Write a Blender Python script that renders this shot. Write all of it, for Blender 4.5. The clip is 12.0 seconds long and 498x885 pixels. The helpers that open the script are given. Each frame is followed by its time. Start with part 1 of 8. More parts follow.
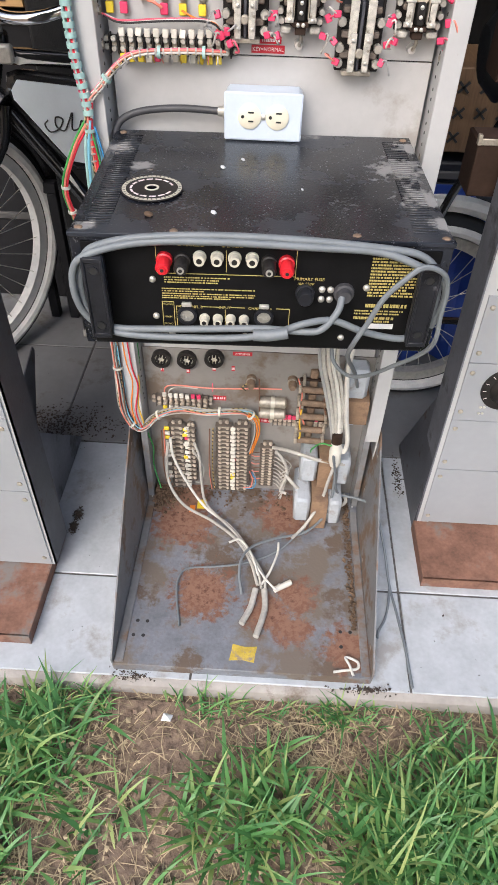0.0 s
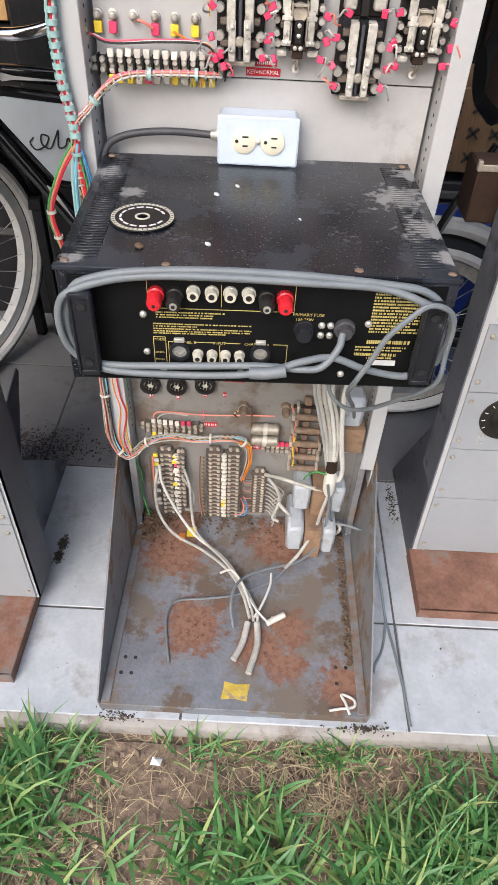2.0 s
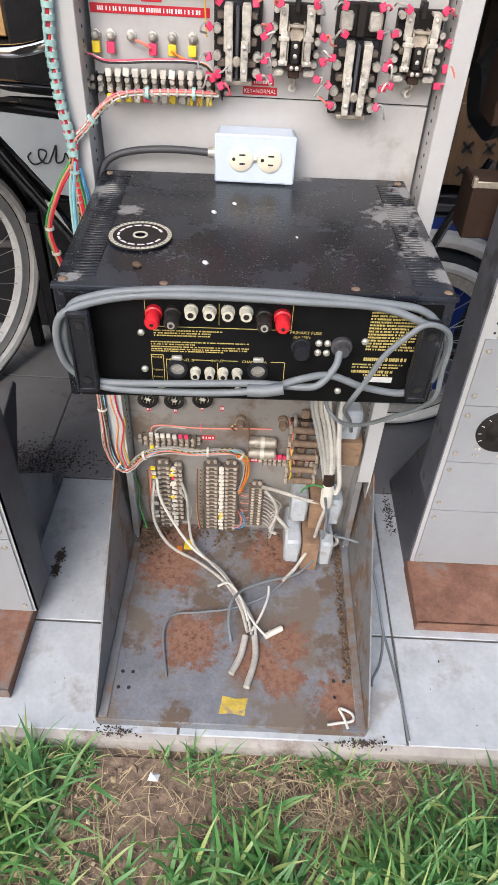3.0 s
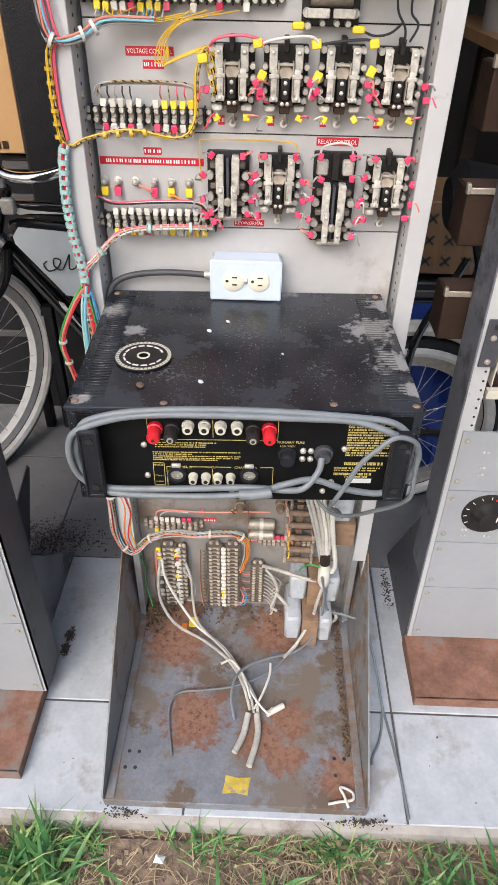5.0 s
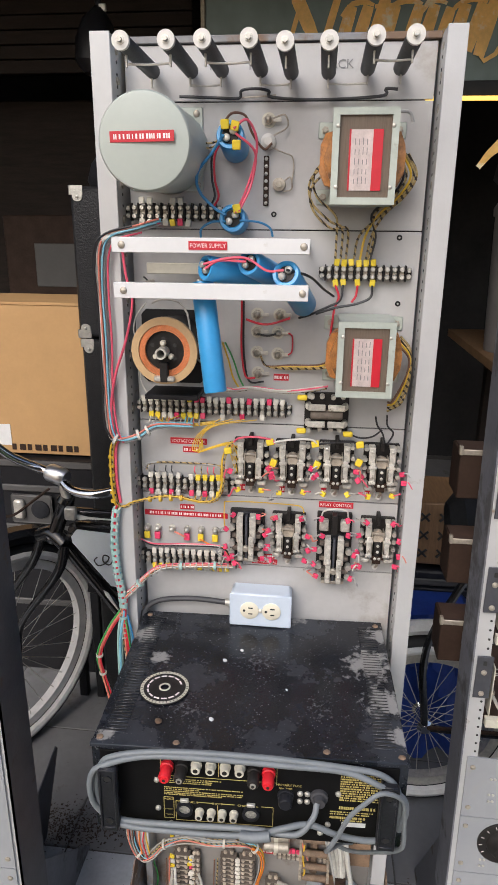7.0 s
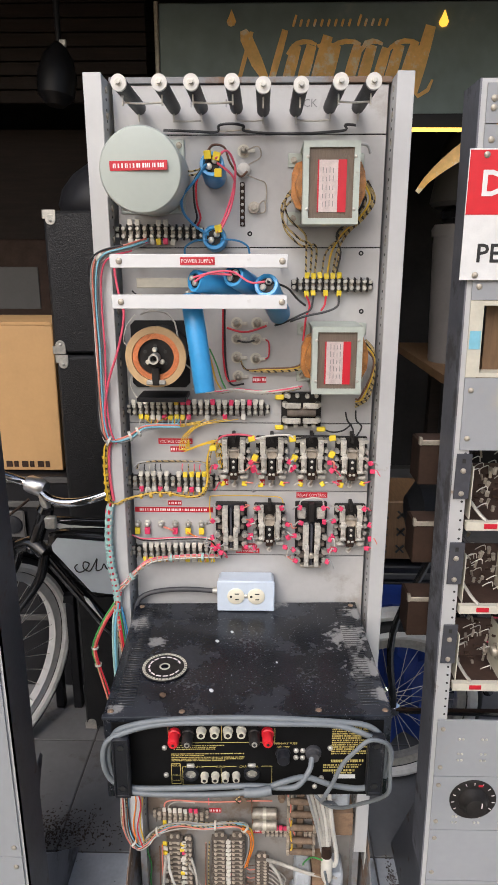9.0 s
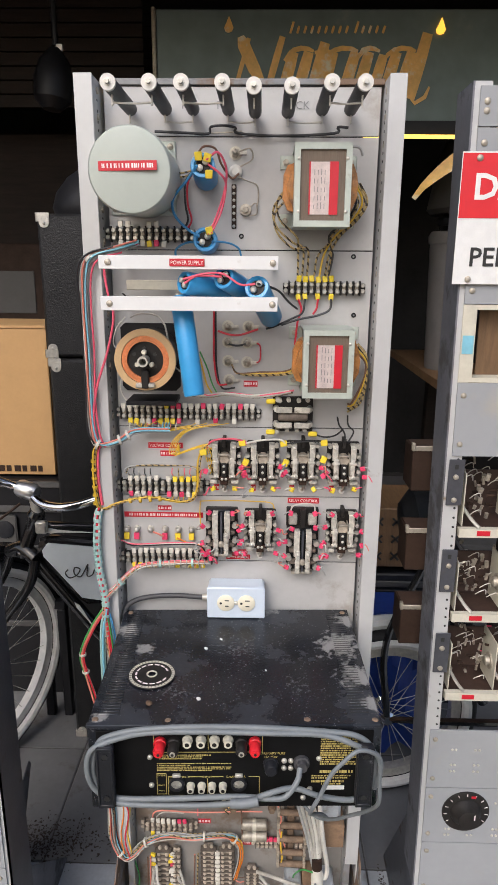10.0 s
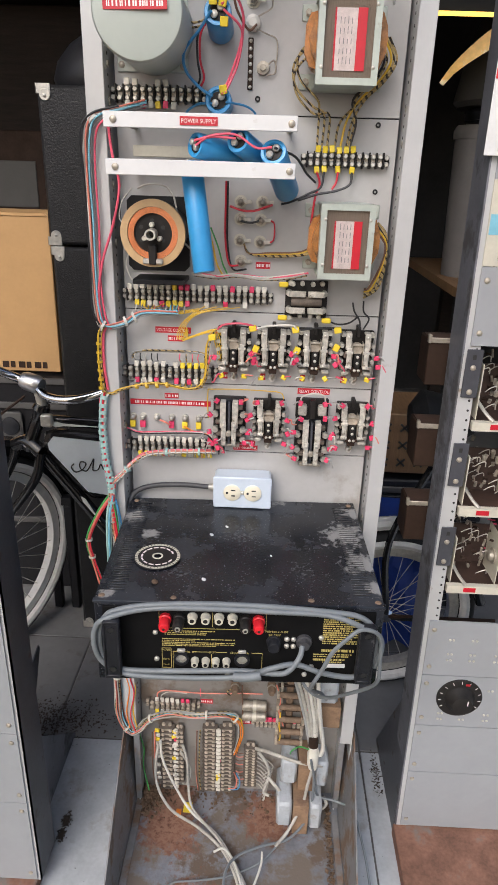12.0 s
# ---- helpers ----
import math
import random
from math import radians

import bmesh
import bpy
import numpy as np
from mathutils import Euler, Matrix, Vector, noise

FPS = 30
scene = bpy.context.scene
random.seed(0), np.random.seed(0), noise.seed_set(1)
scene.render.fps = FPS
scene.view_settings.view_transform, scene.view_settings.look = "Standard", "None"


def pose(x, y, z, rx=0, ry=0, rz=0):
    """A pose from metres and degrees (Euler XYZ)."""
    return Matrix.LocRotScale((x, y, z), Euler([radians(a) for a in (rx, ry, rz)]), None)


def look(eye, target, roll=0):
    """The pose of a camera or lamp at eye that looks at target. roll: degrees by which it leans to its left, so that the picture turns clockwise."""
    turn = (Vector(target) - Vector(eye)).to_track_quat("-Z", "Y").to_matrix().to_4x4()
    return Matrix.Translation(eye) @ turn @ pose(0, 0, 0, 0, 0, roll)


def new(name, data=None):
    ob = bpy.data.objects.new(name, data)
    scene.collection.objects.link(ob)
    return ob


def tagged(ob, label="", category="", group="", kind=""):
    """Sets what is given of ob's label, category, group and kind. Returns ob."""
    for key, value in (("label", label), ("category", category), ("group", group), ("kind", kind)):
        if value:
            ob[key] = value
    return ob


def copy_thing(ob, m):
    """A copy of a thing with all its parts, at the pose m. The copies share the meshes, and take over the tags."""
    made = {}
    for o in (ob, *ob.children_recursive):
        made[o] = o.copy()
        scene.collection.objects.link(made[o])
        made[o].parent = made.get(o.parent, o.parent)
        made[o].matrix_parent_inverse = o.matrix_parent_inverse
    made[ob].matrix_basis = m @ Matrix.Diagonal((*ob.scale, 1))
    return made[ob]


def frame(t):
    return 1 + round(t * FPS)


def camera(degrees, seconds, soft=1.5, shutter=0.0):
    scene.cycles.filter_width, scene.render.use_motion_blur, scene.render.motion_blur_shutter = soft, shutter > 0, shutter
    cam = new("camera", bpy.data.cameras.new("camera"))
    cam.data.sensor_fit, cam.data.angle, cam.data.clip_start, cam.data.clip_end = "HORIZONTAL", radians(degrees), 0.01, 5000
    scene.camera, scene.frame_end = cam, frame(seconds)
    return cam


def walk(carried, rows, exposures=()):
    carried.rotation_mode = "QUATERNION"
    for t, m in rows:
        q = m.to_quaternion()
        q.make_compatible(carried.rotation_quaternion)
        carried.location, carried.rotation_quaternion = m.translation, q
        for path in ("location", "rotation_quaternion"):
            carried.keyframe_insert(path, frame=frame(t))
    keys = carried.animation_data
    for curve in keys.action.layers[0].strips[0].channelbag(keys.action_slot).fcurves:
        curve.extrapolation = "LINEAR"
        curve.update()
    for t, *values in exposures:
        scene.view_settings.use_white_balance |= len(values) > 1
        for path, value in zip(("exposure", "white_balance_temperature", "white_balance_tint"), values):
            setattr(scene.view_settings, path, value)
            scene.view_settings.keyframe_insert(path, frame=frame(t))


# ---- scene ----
cam = camera(42.1, 12.0)
PATH = [
    (0, (0.018, -1.021, 1.159), (-0.026, 0.415, -0.232), 1.8),
    (0.5, (-0.005, -1.002, 1.164), (0.013, 0.476, -0.183), 4.5),
    (1, (0.007, -0.991, 1.157), (0.017, 0.463, -0.217), 3.5),
    (1.5, (0.006, -0.98, 1.163), (-0.001, 0.484, -0.2), 2.6),
    (2, (0.004, -0.965, 1.16), (0.001, 0.49, -0.213), 2.9),
    (2.5, (0.0, -0.957, 1.152), (-0.004, 0.471, -0.248), 3.2),
    (2.7, (0.001, -0.96, 1.158), (0.007, 0.513, -0.194), 3.0),
    (4.3, (0.007, -0.949, 1.19), (0.002, 0.494, -0.195), 2.8),
    (4.5, (0.011, -0.978, 1.18), (-0.005, 0.526, -0.139), 2.2),
    (5, (0.022, -0.984, 1.265), (-0.009, 0.599, 0.043), 1.2),
    (5.5, (0.056, -1.0, 1.372), (-0.115, 0.716, 0.358), 1.5),
    (5.7, (0.059, -0.997, 1.412), (-0.124, 0.735, 0.429), 0.7),
    (6, (0.076, -1.009, 1.447), (-0.115, 0.807, 0.632), 2.4),
    (6.5, (0.077, -1.019, 1.472), (-0.133, 0.843, 0.772), 2.0),
    (7, (0.077, -1.045, 1.492), (-0.125, 0.847, 0.877), 0.6),
    (7.2, (0.08, -1.068, 1.493), (-0.114, 0.838, 0.92), 1.0),
    (8.8, (0.0, -1.167, 1.485), (-0.002, 0.757, 0.94), 0.2),
    (9, (0.024, -1.162, 1.481), (-0.018, 0.761, 0.931), -0.0),
    (9.5, (0.042, -1.153, 1.473), (-0.012, 0.764, 0.906), -0.1),
    (10, (0.038, -1.15, 1.473), (0.0, 0.779, 0.944), 0.4),
    (10.5, (0.027, -1.141, 1.469), (-0.005, 0.776, 0.899), 0.8),
    (11, (0.027, -1.141, 1.47), (-0.005, 0.778, 0.907), 0.9),
    (11.5, (0.031, -1.141, 1.465), (-0.007, 0.775, 0.893), 0.5),
    (12, (0.032, -1.14, 1.41), (-0.016, 0.708, 0.646), 1.7),
]
EXPOSURE = [(0.0, 0.67), (5.4, 0.67), (6.4, 0.27), (12.0, 0.28)]
walk(cam, [(t, look(eye, target, roll)) for t, eye, target, roll in PATH], EXPOSURE)

# ---- world, sun, exposure ----
SUN_DIR = Vector((0.20, 0.71, -0.67))
world = bpy.data.worlds.new("overcast_sky")
scene.world = world
world.use_nodes = True
wn = world.node_tree.nodes
sky = wn.new("ShaderNodeTexSky")
sky.sky_type = "NISHITA"
sky.sun_disc = False
sky.sun_elevation = radians(42)
sky.sun_rotation = radians(205)
sky.air_density, sky.dust_density, sky.ozone_density = 1.0, 4.0, 1.0
world.node_tree.links.new(sky.outputs[0], wn["Background"].inputs[0])
wn["Background"].inputs[1].default_value = 0.15
sun = new("sun", bpy.data.lights.new("sun", "SUN"))
sun.data.energy, sun.data.angle, sun.data.color = 1.29, radians(30), (0.88, 0.915, 1.0)
sun.matrix_world = look((0, 0, 6), Vector((0, 0, 6)) + SUN_DIR)


# ---- materials ----
def mat(name, color, rough=0.5, metal=0.0, var=0.12, scale=30.0, bump=0.1, bscale=200.0,
        stain=None, stain_scale=6.0, stain_at=0.6, stain_rough=None, rand=0.0, coat=0.0, stretch=(1, 1, 1)):
    """A surface with two scales of colour change, an optional stain colour in patches, and fine relief."""
    m = bpy.data.materials.new(name)
    m.use_nodes = True
    nt = m.node_tree
    N, L = nt.nodes, nt.links
    b = N["Principled BSDF"]
    b.inputs["Roughness"].default_value, b.inputs["Metallic"].default_value = rough, metal
    b.inputs["Coat Weight"].default_value = coat
    tc = N.new("ShaderNodeTexCoord")
    mp = N.new("ShaderNodeMapping")
    mp.inputs["Scale"].default_value = stretch
    L.new(tc.outputs["Object"], mp.inputs["Vector"])
    n1 = N.new("ShaderNodeTexNoise")
    n1.inputs["Scale"].default_value, n1.inputs["Detail"].default_value = scale, 6
    L.new(mp.outputs[0], n1.inputs["Vector"])
    n2 = N.new("ShaderNodeTexNoise")
    n2.inputs["Scale"].default_value, n2.inputs["Detail"].default_value = scale * 7, 3
    L.new(mp.outputs[0], n2.inputs["Vector"])
    mixv = N.new("ShaderNodeMath")
    mixv.operation = "MULTIPLY_ADD"
    mixv.inputs[1].default_value = 0.45
    L.new(n2.outputs[0], mixv.inputs[0])
    L.new(n1.outputs[0], mixv.inputs[2])
    ramp = N.new("ShaderNodeMapRange")
    ramp.inputs["From Min"].default_value, ramp.inputs["From Max"].default_value = 0.45, 1.0
    ramp.inputs["To Min"].default_value, ramp.inputs["To Max"].default_value = 1 - var, 1 + var
    L.new(mixv.outputs[0], ramp.inputs[0])
    hsv = N.new("ShaderNodeHueSaturation")
    hsv.inputs["Color"].default_value = (*color, 1)
    val = ramp.outputs[0]
    if rand:
        oi = N.new("ShaderNodeObjectInfo")
        rr = N.new("ShaderNodeMapRange")
        rr.inputs["To Min"].default_value, rr.inputs["To Max"].default_value = 1 - rand, 1 + rand
        L.new(oi.outputs["Random"], rr.inputs[0])
        mu = N.new("ShaderNodeMath")
        mu.operation = "MULTIPLY"
        L.new(ramp.outputs[0], mu.inputs[0])
        L.new(rr.outputs[0], mu.inputs[1])
        val = mu.outputs[0]
    L.new(val, hsv.inputs["Value"])
    out = hsv.outputs[0]
    if stain:
        n3 = N.new("ShaderNodeTexNoise")
        n3.inputs["Scale"].default_value, n3.inputs["Detail"].default_value = stain_scale, 9
        n3.inputs["Roughness"].default_value = 0.65
        L.new(mp.outputs[0], n3.inputs["Vector"])
        sr = N.new("ShaderNodeMapRange")
        sr.inputs["From Min"].default_value, sr.inputs["From Max"].default_value = stain_at, stain_at + 0.1
        L.new(n3.outputs[0], sr.inputs[0])
        mx = N.new("ShaderNodeMix")
        mx.data_type = "RGBA"
        L.new(sr.outputs[0], mx.inputs[0])
        L.new(out, mx.inputs[6])
        mx.inputs[7].default_value = (*stain, 1)
        out = mx.outputs[2]
        rm = N.new("ShaderNodeMapRange")
        rm.inputs["To Min"].default_value = rough
        rm.inputs["To Max"].default_value = rough + 0.3 if stain_rough is None else stain_rough
        L.new(sr.outputs[0], rm.inputs[0])
        L.new(rm.outputs[0], b.inputs["Roughness"])
    L.new(out, b.inputs["Base Color"])
    if bump:
        n4 = N.new("ShaderNodeTexNoise")
        n4.inputs["Scale"].default_value, n4.inputs["Detail"].default_value = bscale, 4
        L.new(mp.outputs[0], n4.inputs["Vector"])
        bp = N.new("ShaderNodeBump")
        bp.inputs["Strength"].default_value, bp.inputs["Distance"].default_value = bump, 0.002
        L.new(n4.outputs[0], bp.inputs["Height"])
        L.new(bp.outputs[0], b.inputs["Normal"])
    return m


def glow(name, color, strength):
    m = mat(name, color, 0.4)
    b = m.node_tree.nodes["Principled BSDF"]
    b.inputs["Emission Color"].default_value = (*color, 1)
    b.inputs["Emission Strength"].default_value = strength
    return m


def nodes_of(m):
    return m.node_tree.nodes, m.node_tree.links, m.node_tree.nodes["Principled BSDF"]


def blob_mask(N, L, spots, noise_scale, edge, weight=0.75):
    """A mask of ragged patches round the given places (x, y, z, radius), in the object's own space."""
    tc = N.new("ShaderNodeTexCoord")
    acc = None
    for x, y, z, r in spots:
        d = N.new("ShaderNodeVectorMath")
        d.operation = "DISTANCE"
        d.inputs[1].default_value = (x, y, z)
        L.new(tc.outputs["Object"], d.inputs[0])
        q = N.new("ShaderNodeMapRange")
        q.inputs["From Min"].default_value, q.inputs["From Max"].default_value = 0.0, r
        q.inputs["To Min"].default_value, q.inputs["To Max"].default_value = 1.0, 0.0
        L.new(d.outputs["Value"], q.inputs[0])
        if acc is None:
            acc = q.outputs[0]
        else:
            mx = N.new("ShaderNodeMath")
            mx.operation = "MAXIMUM"
            L.new(acc, mx.inputs[0])
            L.new(q.outputs[0], mx.inputs[1])
            acc = mx.outputs[0]
    n = N.new("ShaderNodeTexNoise")
    n.inputs["Scale"].default_value, n.inputs["Detail"].default_value, n.inputs["Roughness"].default_value = noise_scale, 9, 0.68
    L.new(tc.outputs["Object"], n.inputs["Vector"])
    s = N.new("ShaderNodeMath")
    s.operation = "MULTIPLY_ADD"
    s.inputs[1].default_value = weight
    L.new(acc, s.inputs[0])
    L.new(n.outputs[0], s.inputs[2])
    o = N.new("ShaderNodeMapRange")
    o.inputs["From Min"].default_value, o.inputs["From Max"].default_value = edge, edge + 0.12
    L.new(s.outputs[0], o.inputs[0])
    return o.outputs[0]


def overlay(m, mask, colour, rough):
    """Lays a second colour and roughness over a surface by a mask."""
    N, L, b = nodes_of(m)
    mx = N.new("ShaderNodeMix")
    mx.data_type = "RGBA"
    L.new(mask, mx.inputs[0])
    L.new(b.inputs["Base Color"].links[0].from_socket, mx.inputs[6])
    mx.inputs[7].default_value = (*colour, 1)
    L.new(mx.outputs[2], b.inputs["Base Color"])
    r = N.new("ShaderNodeMix")
    r.data_type = "FLOAT"
    L.new(mask, r.inputs[0])
    if b.inputs["Roughness"].links:
        L.new(b.inputs["Roughness"].links[0].from_socket, r.inputs[2])
    else:
        r.inputs[2].default_value = b.inputs["Roughness"].default_value
    r.inputs[3].default_value = rough
    L.new(r.outputs[0], b.inputs["Roughness"])
    return m


def rust_mat():
    """Grey-blue paint, dusty, eaten by rust in a few large patches."""
    m = mat("rusted_base_paint", (0.19, 0.20, 0.225), 0.5, 0.05, 0.3, 22, 0.25, 180, stain=(0.165, 0.135, 0.11), stain_scale=11, stain_at=0.48)
    N, L, b = nodes_of(m)
    spots = [(-0.15, 0.09, 0, 0.14), (-0.09, -0.09, 0, 0.13), (0.08, 0.13, 0, 0.13), (0.10, -0.09, 0, 0.09), (0.05, -0.13, 0, 0.10), (0.09, -0.16, 0, 0.09), (-0.16, 0.16, 0, 0.12), (0.2, -0.2, 0, 0.10)]
    overlay(m, blob_mask(N, L, [(0.19, -0.1, 0, 0.10), (0.19, 0.05, 0, 0.10), (0.17, -0.24, 0, 0.12), (-0.1, -0.24, 0, 0.09), (-0.2, -0.1, 0, 0.09), (0.0, 0.17, 0, 0.14), (-0.05, 0.0, 0, 0.16)], 34, 0.78, 0.50), (0.135, 0.10, 0.075), 0.95)
    overlay(m, blob_mask(N, L, spots, 40, 0.76, 0.62), (0.19, 0.092, 0.06), 0.95)
    overlay(m, blob_mask(N, L, spots, 90, 0.76, 0.50), (0.25, 0.135, 0.09), 0.95)
    return overlay(m, blob_mask(N, L, spots[:5], 70, 0.86, 0.45), (0.11, 0.045, 0.03), 0.95)


def amp_mat():
    """Black enamel with a film of dust, pale specks and bare worn corners."""
    m = mat("dusty_black_amp_paint", (0.011, 0.0125, 0.017), 0.22, 0.0, 0.5, 30, 0.12, 250, stain=(0.029, 0.033, 0.042), stain_scale=9, stain_at=0.50, stain_rough=0.36)
    N, L, b = nodes_of(m)
    worn = blob_mask(N, L, [(0.185, 0.03, 0.151, 0.085), (0.20, -0.06, 0.151, 0.07), (0.215, -0.13, 0.151, 0.05), (0.21, 0.11, 0.151, 0.05), (0.06, 0.155, 0.151, 0.05), (-0.16, 0.02, 0.151, 0.035), (-0.20, 0.08, 0.151, 0.05), (-0.20, -0.16, 0.151, 0.03)], 60, 0.80, 0.55)
    overlay(m, worn, (0.24, 0.235, 0.23), 0.8)
    film_ = blob_mask(N, L, [(0.0, 0.02, 0.151, 0.20), (0.10, -0.08, 0.151, 0.14), (-0.1, -0.1, 0.151, 0.12), (0.05, 0.14, 0.151, 0.16)], 150, 0.92, 0.42)
    overlay(m, film_, (0.10, 0.10, 0.105), 0.7)
    tc = N.new("ShaderNodeTexCoord")
    v = N.new("ShaderNodeTexVoronoi")
    v.inputs["Scale"].default_value = 190
    L.new(tc.outputs["Object"], v.inputs["Vector"])
    sp = N.new("ShaderNodeMapRange")
    sp.inputs["From Min"].default_value, sp.inputs["From Max"].default_value = 0.16, 0.09
    L.new(v.outputs["Distance"], sp.inputs[0])
    gate = N.new("ShaderNodeMath")
    gate.operation = "GREATER_THAN"
    gate.inputs[1].default_value = 0.35
    L.new(v.outputs["Color"], gate.inputs[0])
    mu = N.new("ShaderNodeMath")
    mu.operation = "MULTIPLY"
    L.new(sp.outputs[0], mu.inputs[0])
    L.new(gate.outputs[0], mu.inputs[1])
    return overlay(m, mu.outputs[0], (0.20, 0.20, 0.21), 0.8)


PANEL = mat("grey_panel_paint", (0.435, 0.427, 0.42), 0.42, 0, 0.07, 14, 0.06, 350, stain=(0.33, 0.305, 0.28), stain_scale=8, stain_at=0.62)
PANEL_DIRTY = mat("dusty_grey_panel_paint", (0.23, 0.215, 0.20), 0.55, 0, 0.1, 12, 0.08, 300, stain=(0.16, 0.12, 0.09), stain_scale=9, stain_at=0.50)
FRAME = mat("pale_grey_frame_paint", (0.50, 0.50, 0.50), 0.38, 0.15, 0.05, 12, 0.06, 300, stain=(0.27, 0.19, 0.13), stain_scale=20, stain_at=0.64)
GUSSET = mat("worn_grey_gusset_paint", (0.20, 0.20, 0.205), 0.5, 0.1, 0.2, 18, 0.15, 250, stain=(0.19, 0.125, 0.085), stain_scale=13, stain_at=0.51)
BASE = rust_mat()
RUST_BASE = mat("rust_brown_base", (0.21, 0.105, 0.07), 0.85, 0.0, 0.4, 22, 0.3, 160, stain=(0.19, 0.165, 0.15), stain_scale=11, stain_at=0.54)
NEIGHBOUR = mat("blue_grey_panel_paint", (0.30, 0.31, 0.325), 0.45, 0, 0.05, 10, 0.05, 300, stain=(0.33, 0.32, 0.30), stain_scale=6, stain_at=0.62)
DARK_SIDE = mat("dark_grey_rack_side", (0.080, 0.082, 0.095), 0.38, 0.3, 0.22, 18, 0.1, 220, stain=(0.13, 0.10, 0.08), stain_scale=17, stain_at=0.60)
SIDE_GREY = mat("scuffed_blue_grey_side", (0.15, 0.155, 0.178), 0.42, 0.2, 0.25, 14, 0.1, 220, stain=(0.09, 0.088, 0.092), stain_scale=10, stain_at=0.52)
BLACK = mat("black_paint", (0.012, 0.012, 0.014), 0.4, 0.0, 0.2, 40, 0.1, 300)
AMP_TOP = amp_mat()
AMP_FACE = mat("black_amp_face", (0.005, 0.005, 0.0055), 0.62, 0.0, 0.3, 40, 0.06, 300)
PLASTIC_BLACK = mat("scuffed_black_plastic", (0.016, 0.017, 0.021), 0.38, 0.0, 0.35, 60, 0.25, 160, stain=(0.13, 0.13, 0.14), stain_scale=60, stain_at=0.66)
BAKELITE = mat("black_bakelite", (0.018, 0.016, 0.015), 0.5, 0.0, 0.3, 60, 0.1, 300)
STEEL = mat("dull_plated_steel", (0.52, 0.50, 0.45), 0.42, 0.55, 0.2, 90, 0.12, 400, rand=0.15)
TARNISH = mat("tarnished_steel", (0.40, 0.36, 0.30), 0.5, 0.55, 0.3, 90, 0.15, 300)
SILVER_BAR = mat("cream_relay_contact_bar", (0.50, 0.475, 0.42), 0.45, 0.25, 0.35, 130, 0.15, 300, stain=(0.22, 0.19, 0.15), stain_scale=90, stain_at=0.58, rand=0.15)
ALU = mat("aluminium", (0.72, 0.72, 0.72), 0.3, 0.9, 0.1, 60, 0.1, 300)
CHROME = mat("chrome", (0.75, 0.75, 0.76), 0.12, 1.0, 0.05, 40, 0.02, 300)
COPPER = mat("copper_winding", (0.72, 0.27, 0.12), 0.4, 0.6, 0.2, 200, 0.3, 700)
VARNISH = mat("amber_varnished_coil_wrap", (0.36, 0.15, 0.042), 0.32, 0.0, 0.6, 45, 0.8, 70, stain=(0.11, 0.05, 0.02), stain_scale=40, stain_at=0.55, stain_rough=0.4)
PLATE = mat("faded_pinkish_data_plate", (0.56, 0.47, 0.45), 0.4, 0.2, 0.2, 90, 0.03)
LAMINATE = mat("grey_core_laminations", (0.20, 0.155, 0.12), 0.5, 0.5, 0.2, 30, 0.5, 500, stretch=(30, 1, 1))
GREEN_FRAME = mat("pale_green_grey_bracket", (0.44, 0.48, 0.43), 0.4, 0.2, 0.1, 35, 0.1, 250, stain=(0.30, 0.28, 0.22), stain_scale=25, stain_at=0.66)
GREEN_CAN = mat("pale_green_grey_enamel", (0.43, 0.47, 0.43), 0.34, 0.0, 0.04, 16, 0.05, 250)
FIBRE = mat("tan_fibre_ring", (0.50, 0.33, 0.17), 0.5, 0.0, 0.12, 30, 0.1, 250)
WHITE_BAR = mat("white_enamel_bar", (0.68, 0.68, 0.68), 0.3, 0.0, 0.04, 25, 0.04, 300, stain=(0.5, 0.47, 0.43), stain_scale=22, stain_at=0.7)
BLUE_CAP = mat("sky_blue_sleeve", (0.04, 0.30, 0.62), 0.28, 0.0, 0.08, 25, 0.05, 250)
RED_LABEL = mat("red_embossed_tape", (0.52, 0.015, 0.03), 0.35, 0.0, 0.08, 80, 0.05, 300)
LABEL_WHITE = mat("embossed_white", (0.85, 0.75, 0.75), 0.5, 0.0, 0.1, 300, 0)
PAPER_WHITE = mat("paper_white", (0.70, 0.70, 0.69), 0.5, 0.0, 0.06, 60, 0.02)
GOLD_INK = mat("gold_print", (0.52, 0.42, 0.14), 0.5, 0.0, 0.15, 300, 0)
GREY_INK = mat("grey_print", (0.20, 0.20, 0.20), 0.6, 0.0, 0.2, 300, 0)
BLACK_INK = mat("black_print", (0.02, 0.02, 0.02), 0.5, 0.0, 0.1, 300, 0)
RESISTOR = mat("charcoal_vitreous_tube", (0.05, 0.05, 0.052), 0.6, 0.0, 0.25, 60, 0.3, 220)
CERAMIC = mat("white_ceramic", (0.62, 0.60, 0.56), 0.35, 0.0, 0.06, 60, 0.03)
OUTLET_BOX = mat("pale_blue_outlet_box", (0.56, 0.63, 0.72), 0.38, 0.0, 0.05, 30, 0.06, 250, stain=(0.66, 0.68, 0.70), stain_scale=20, stain_at=0.62)
CHEEK = mat("dusty_pale_plastic", (0.40, 0.425, 0.45), 0.5, 0.0, 0.15, 40, 0.1, 200, stain=(0.28, 0.26, 0.24), stain_scale=22, stain_at=0.55)
IVORY = mat("ivory_plastic", (0.74, 0.69, 0.55), 0.35, 0.0, 0.03, 40, 0.02)
CABLE_GREY = mat("grey_rubber_cable", (0.16, 0.178, 0.19), 0.5, 0.0, 0.12, 40, 0.12, 200)
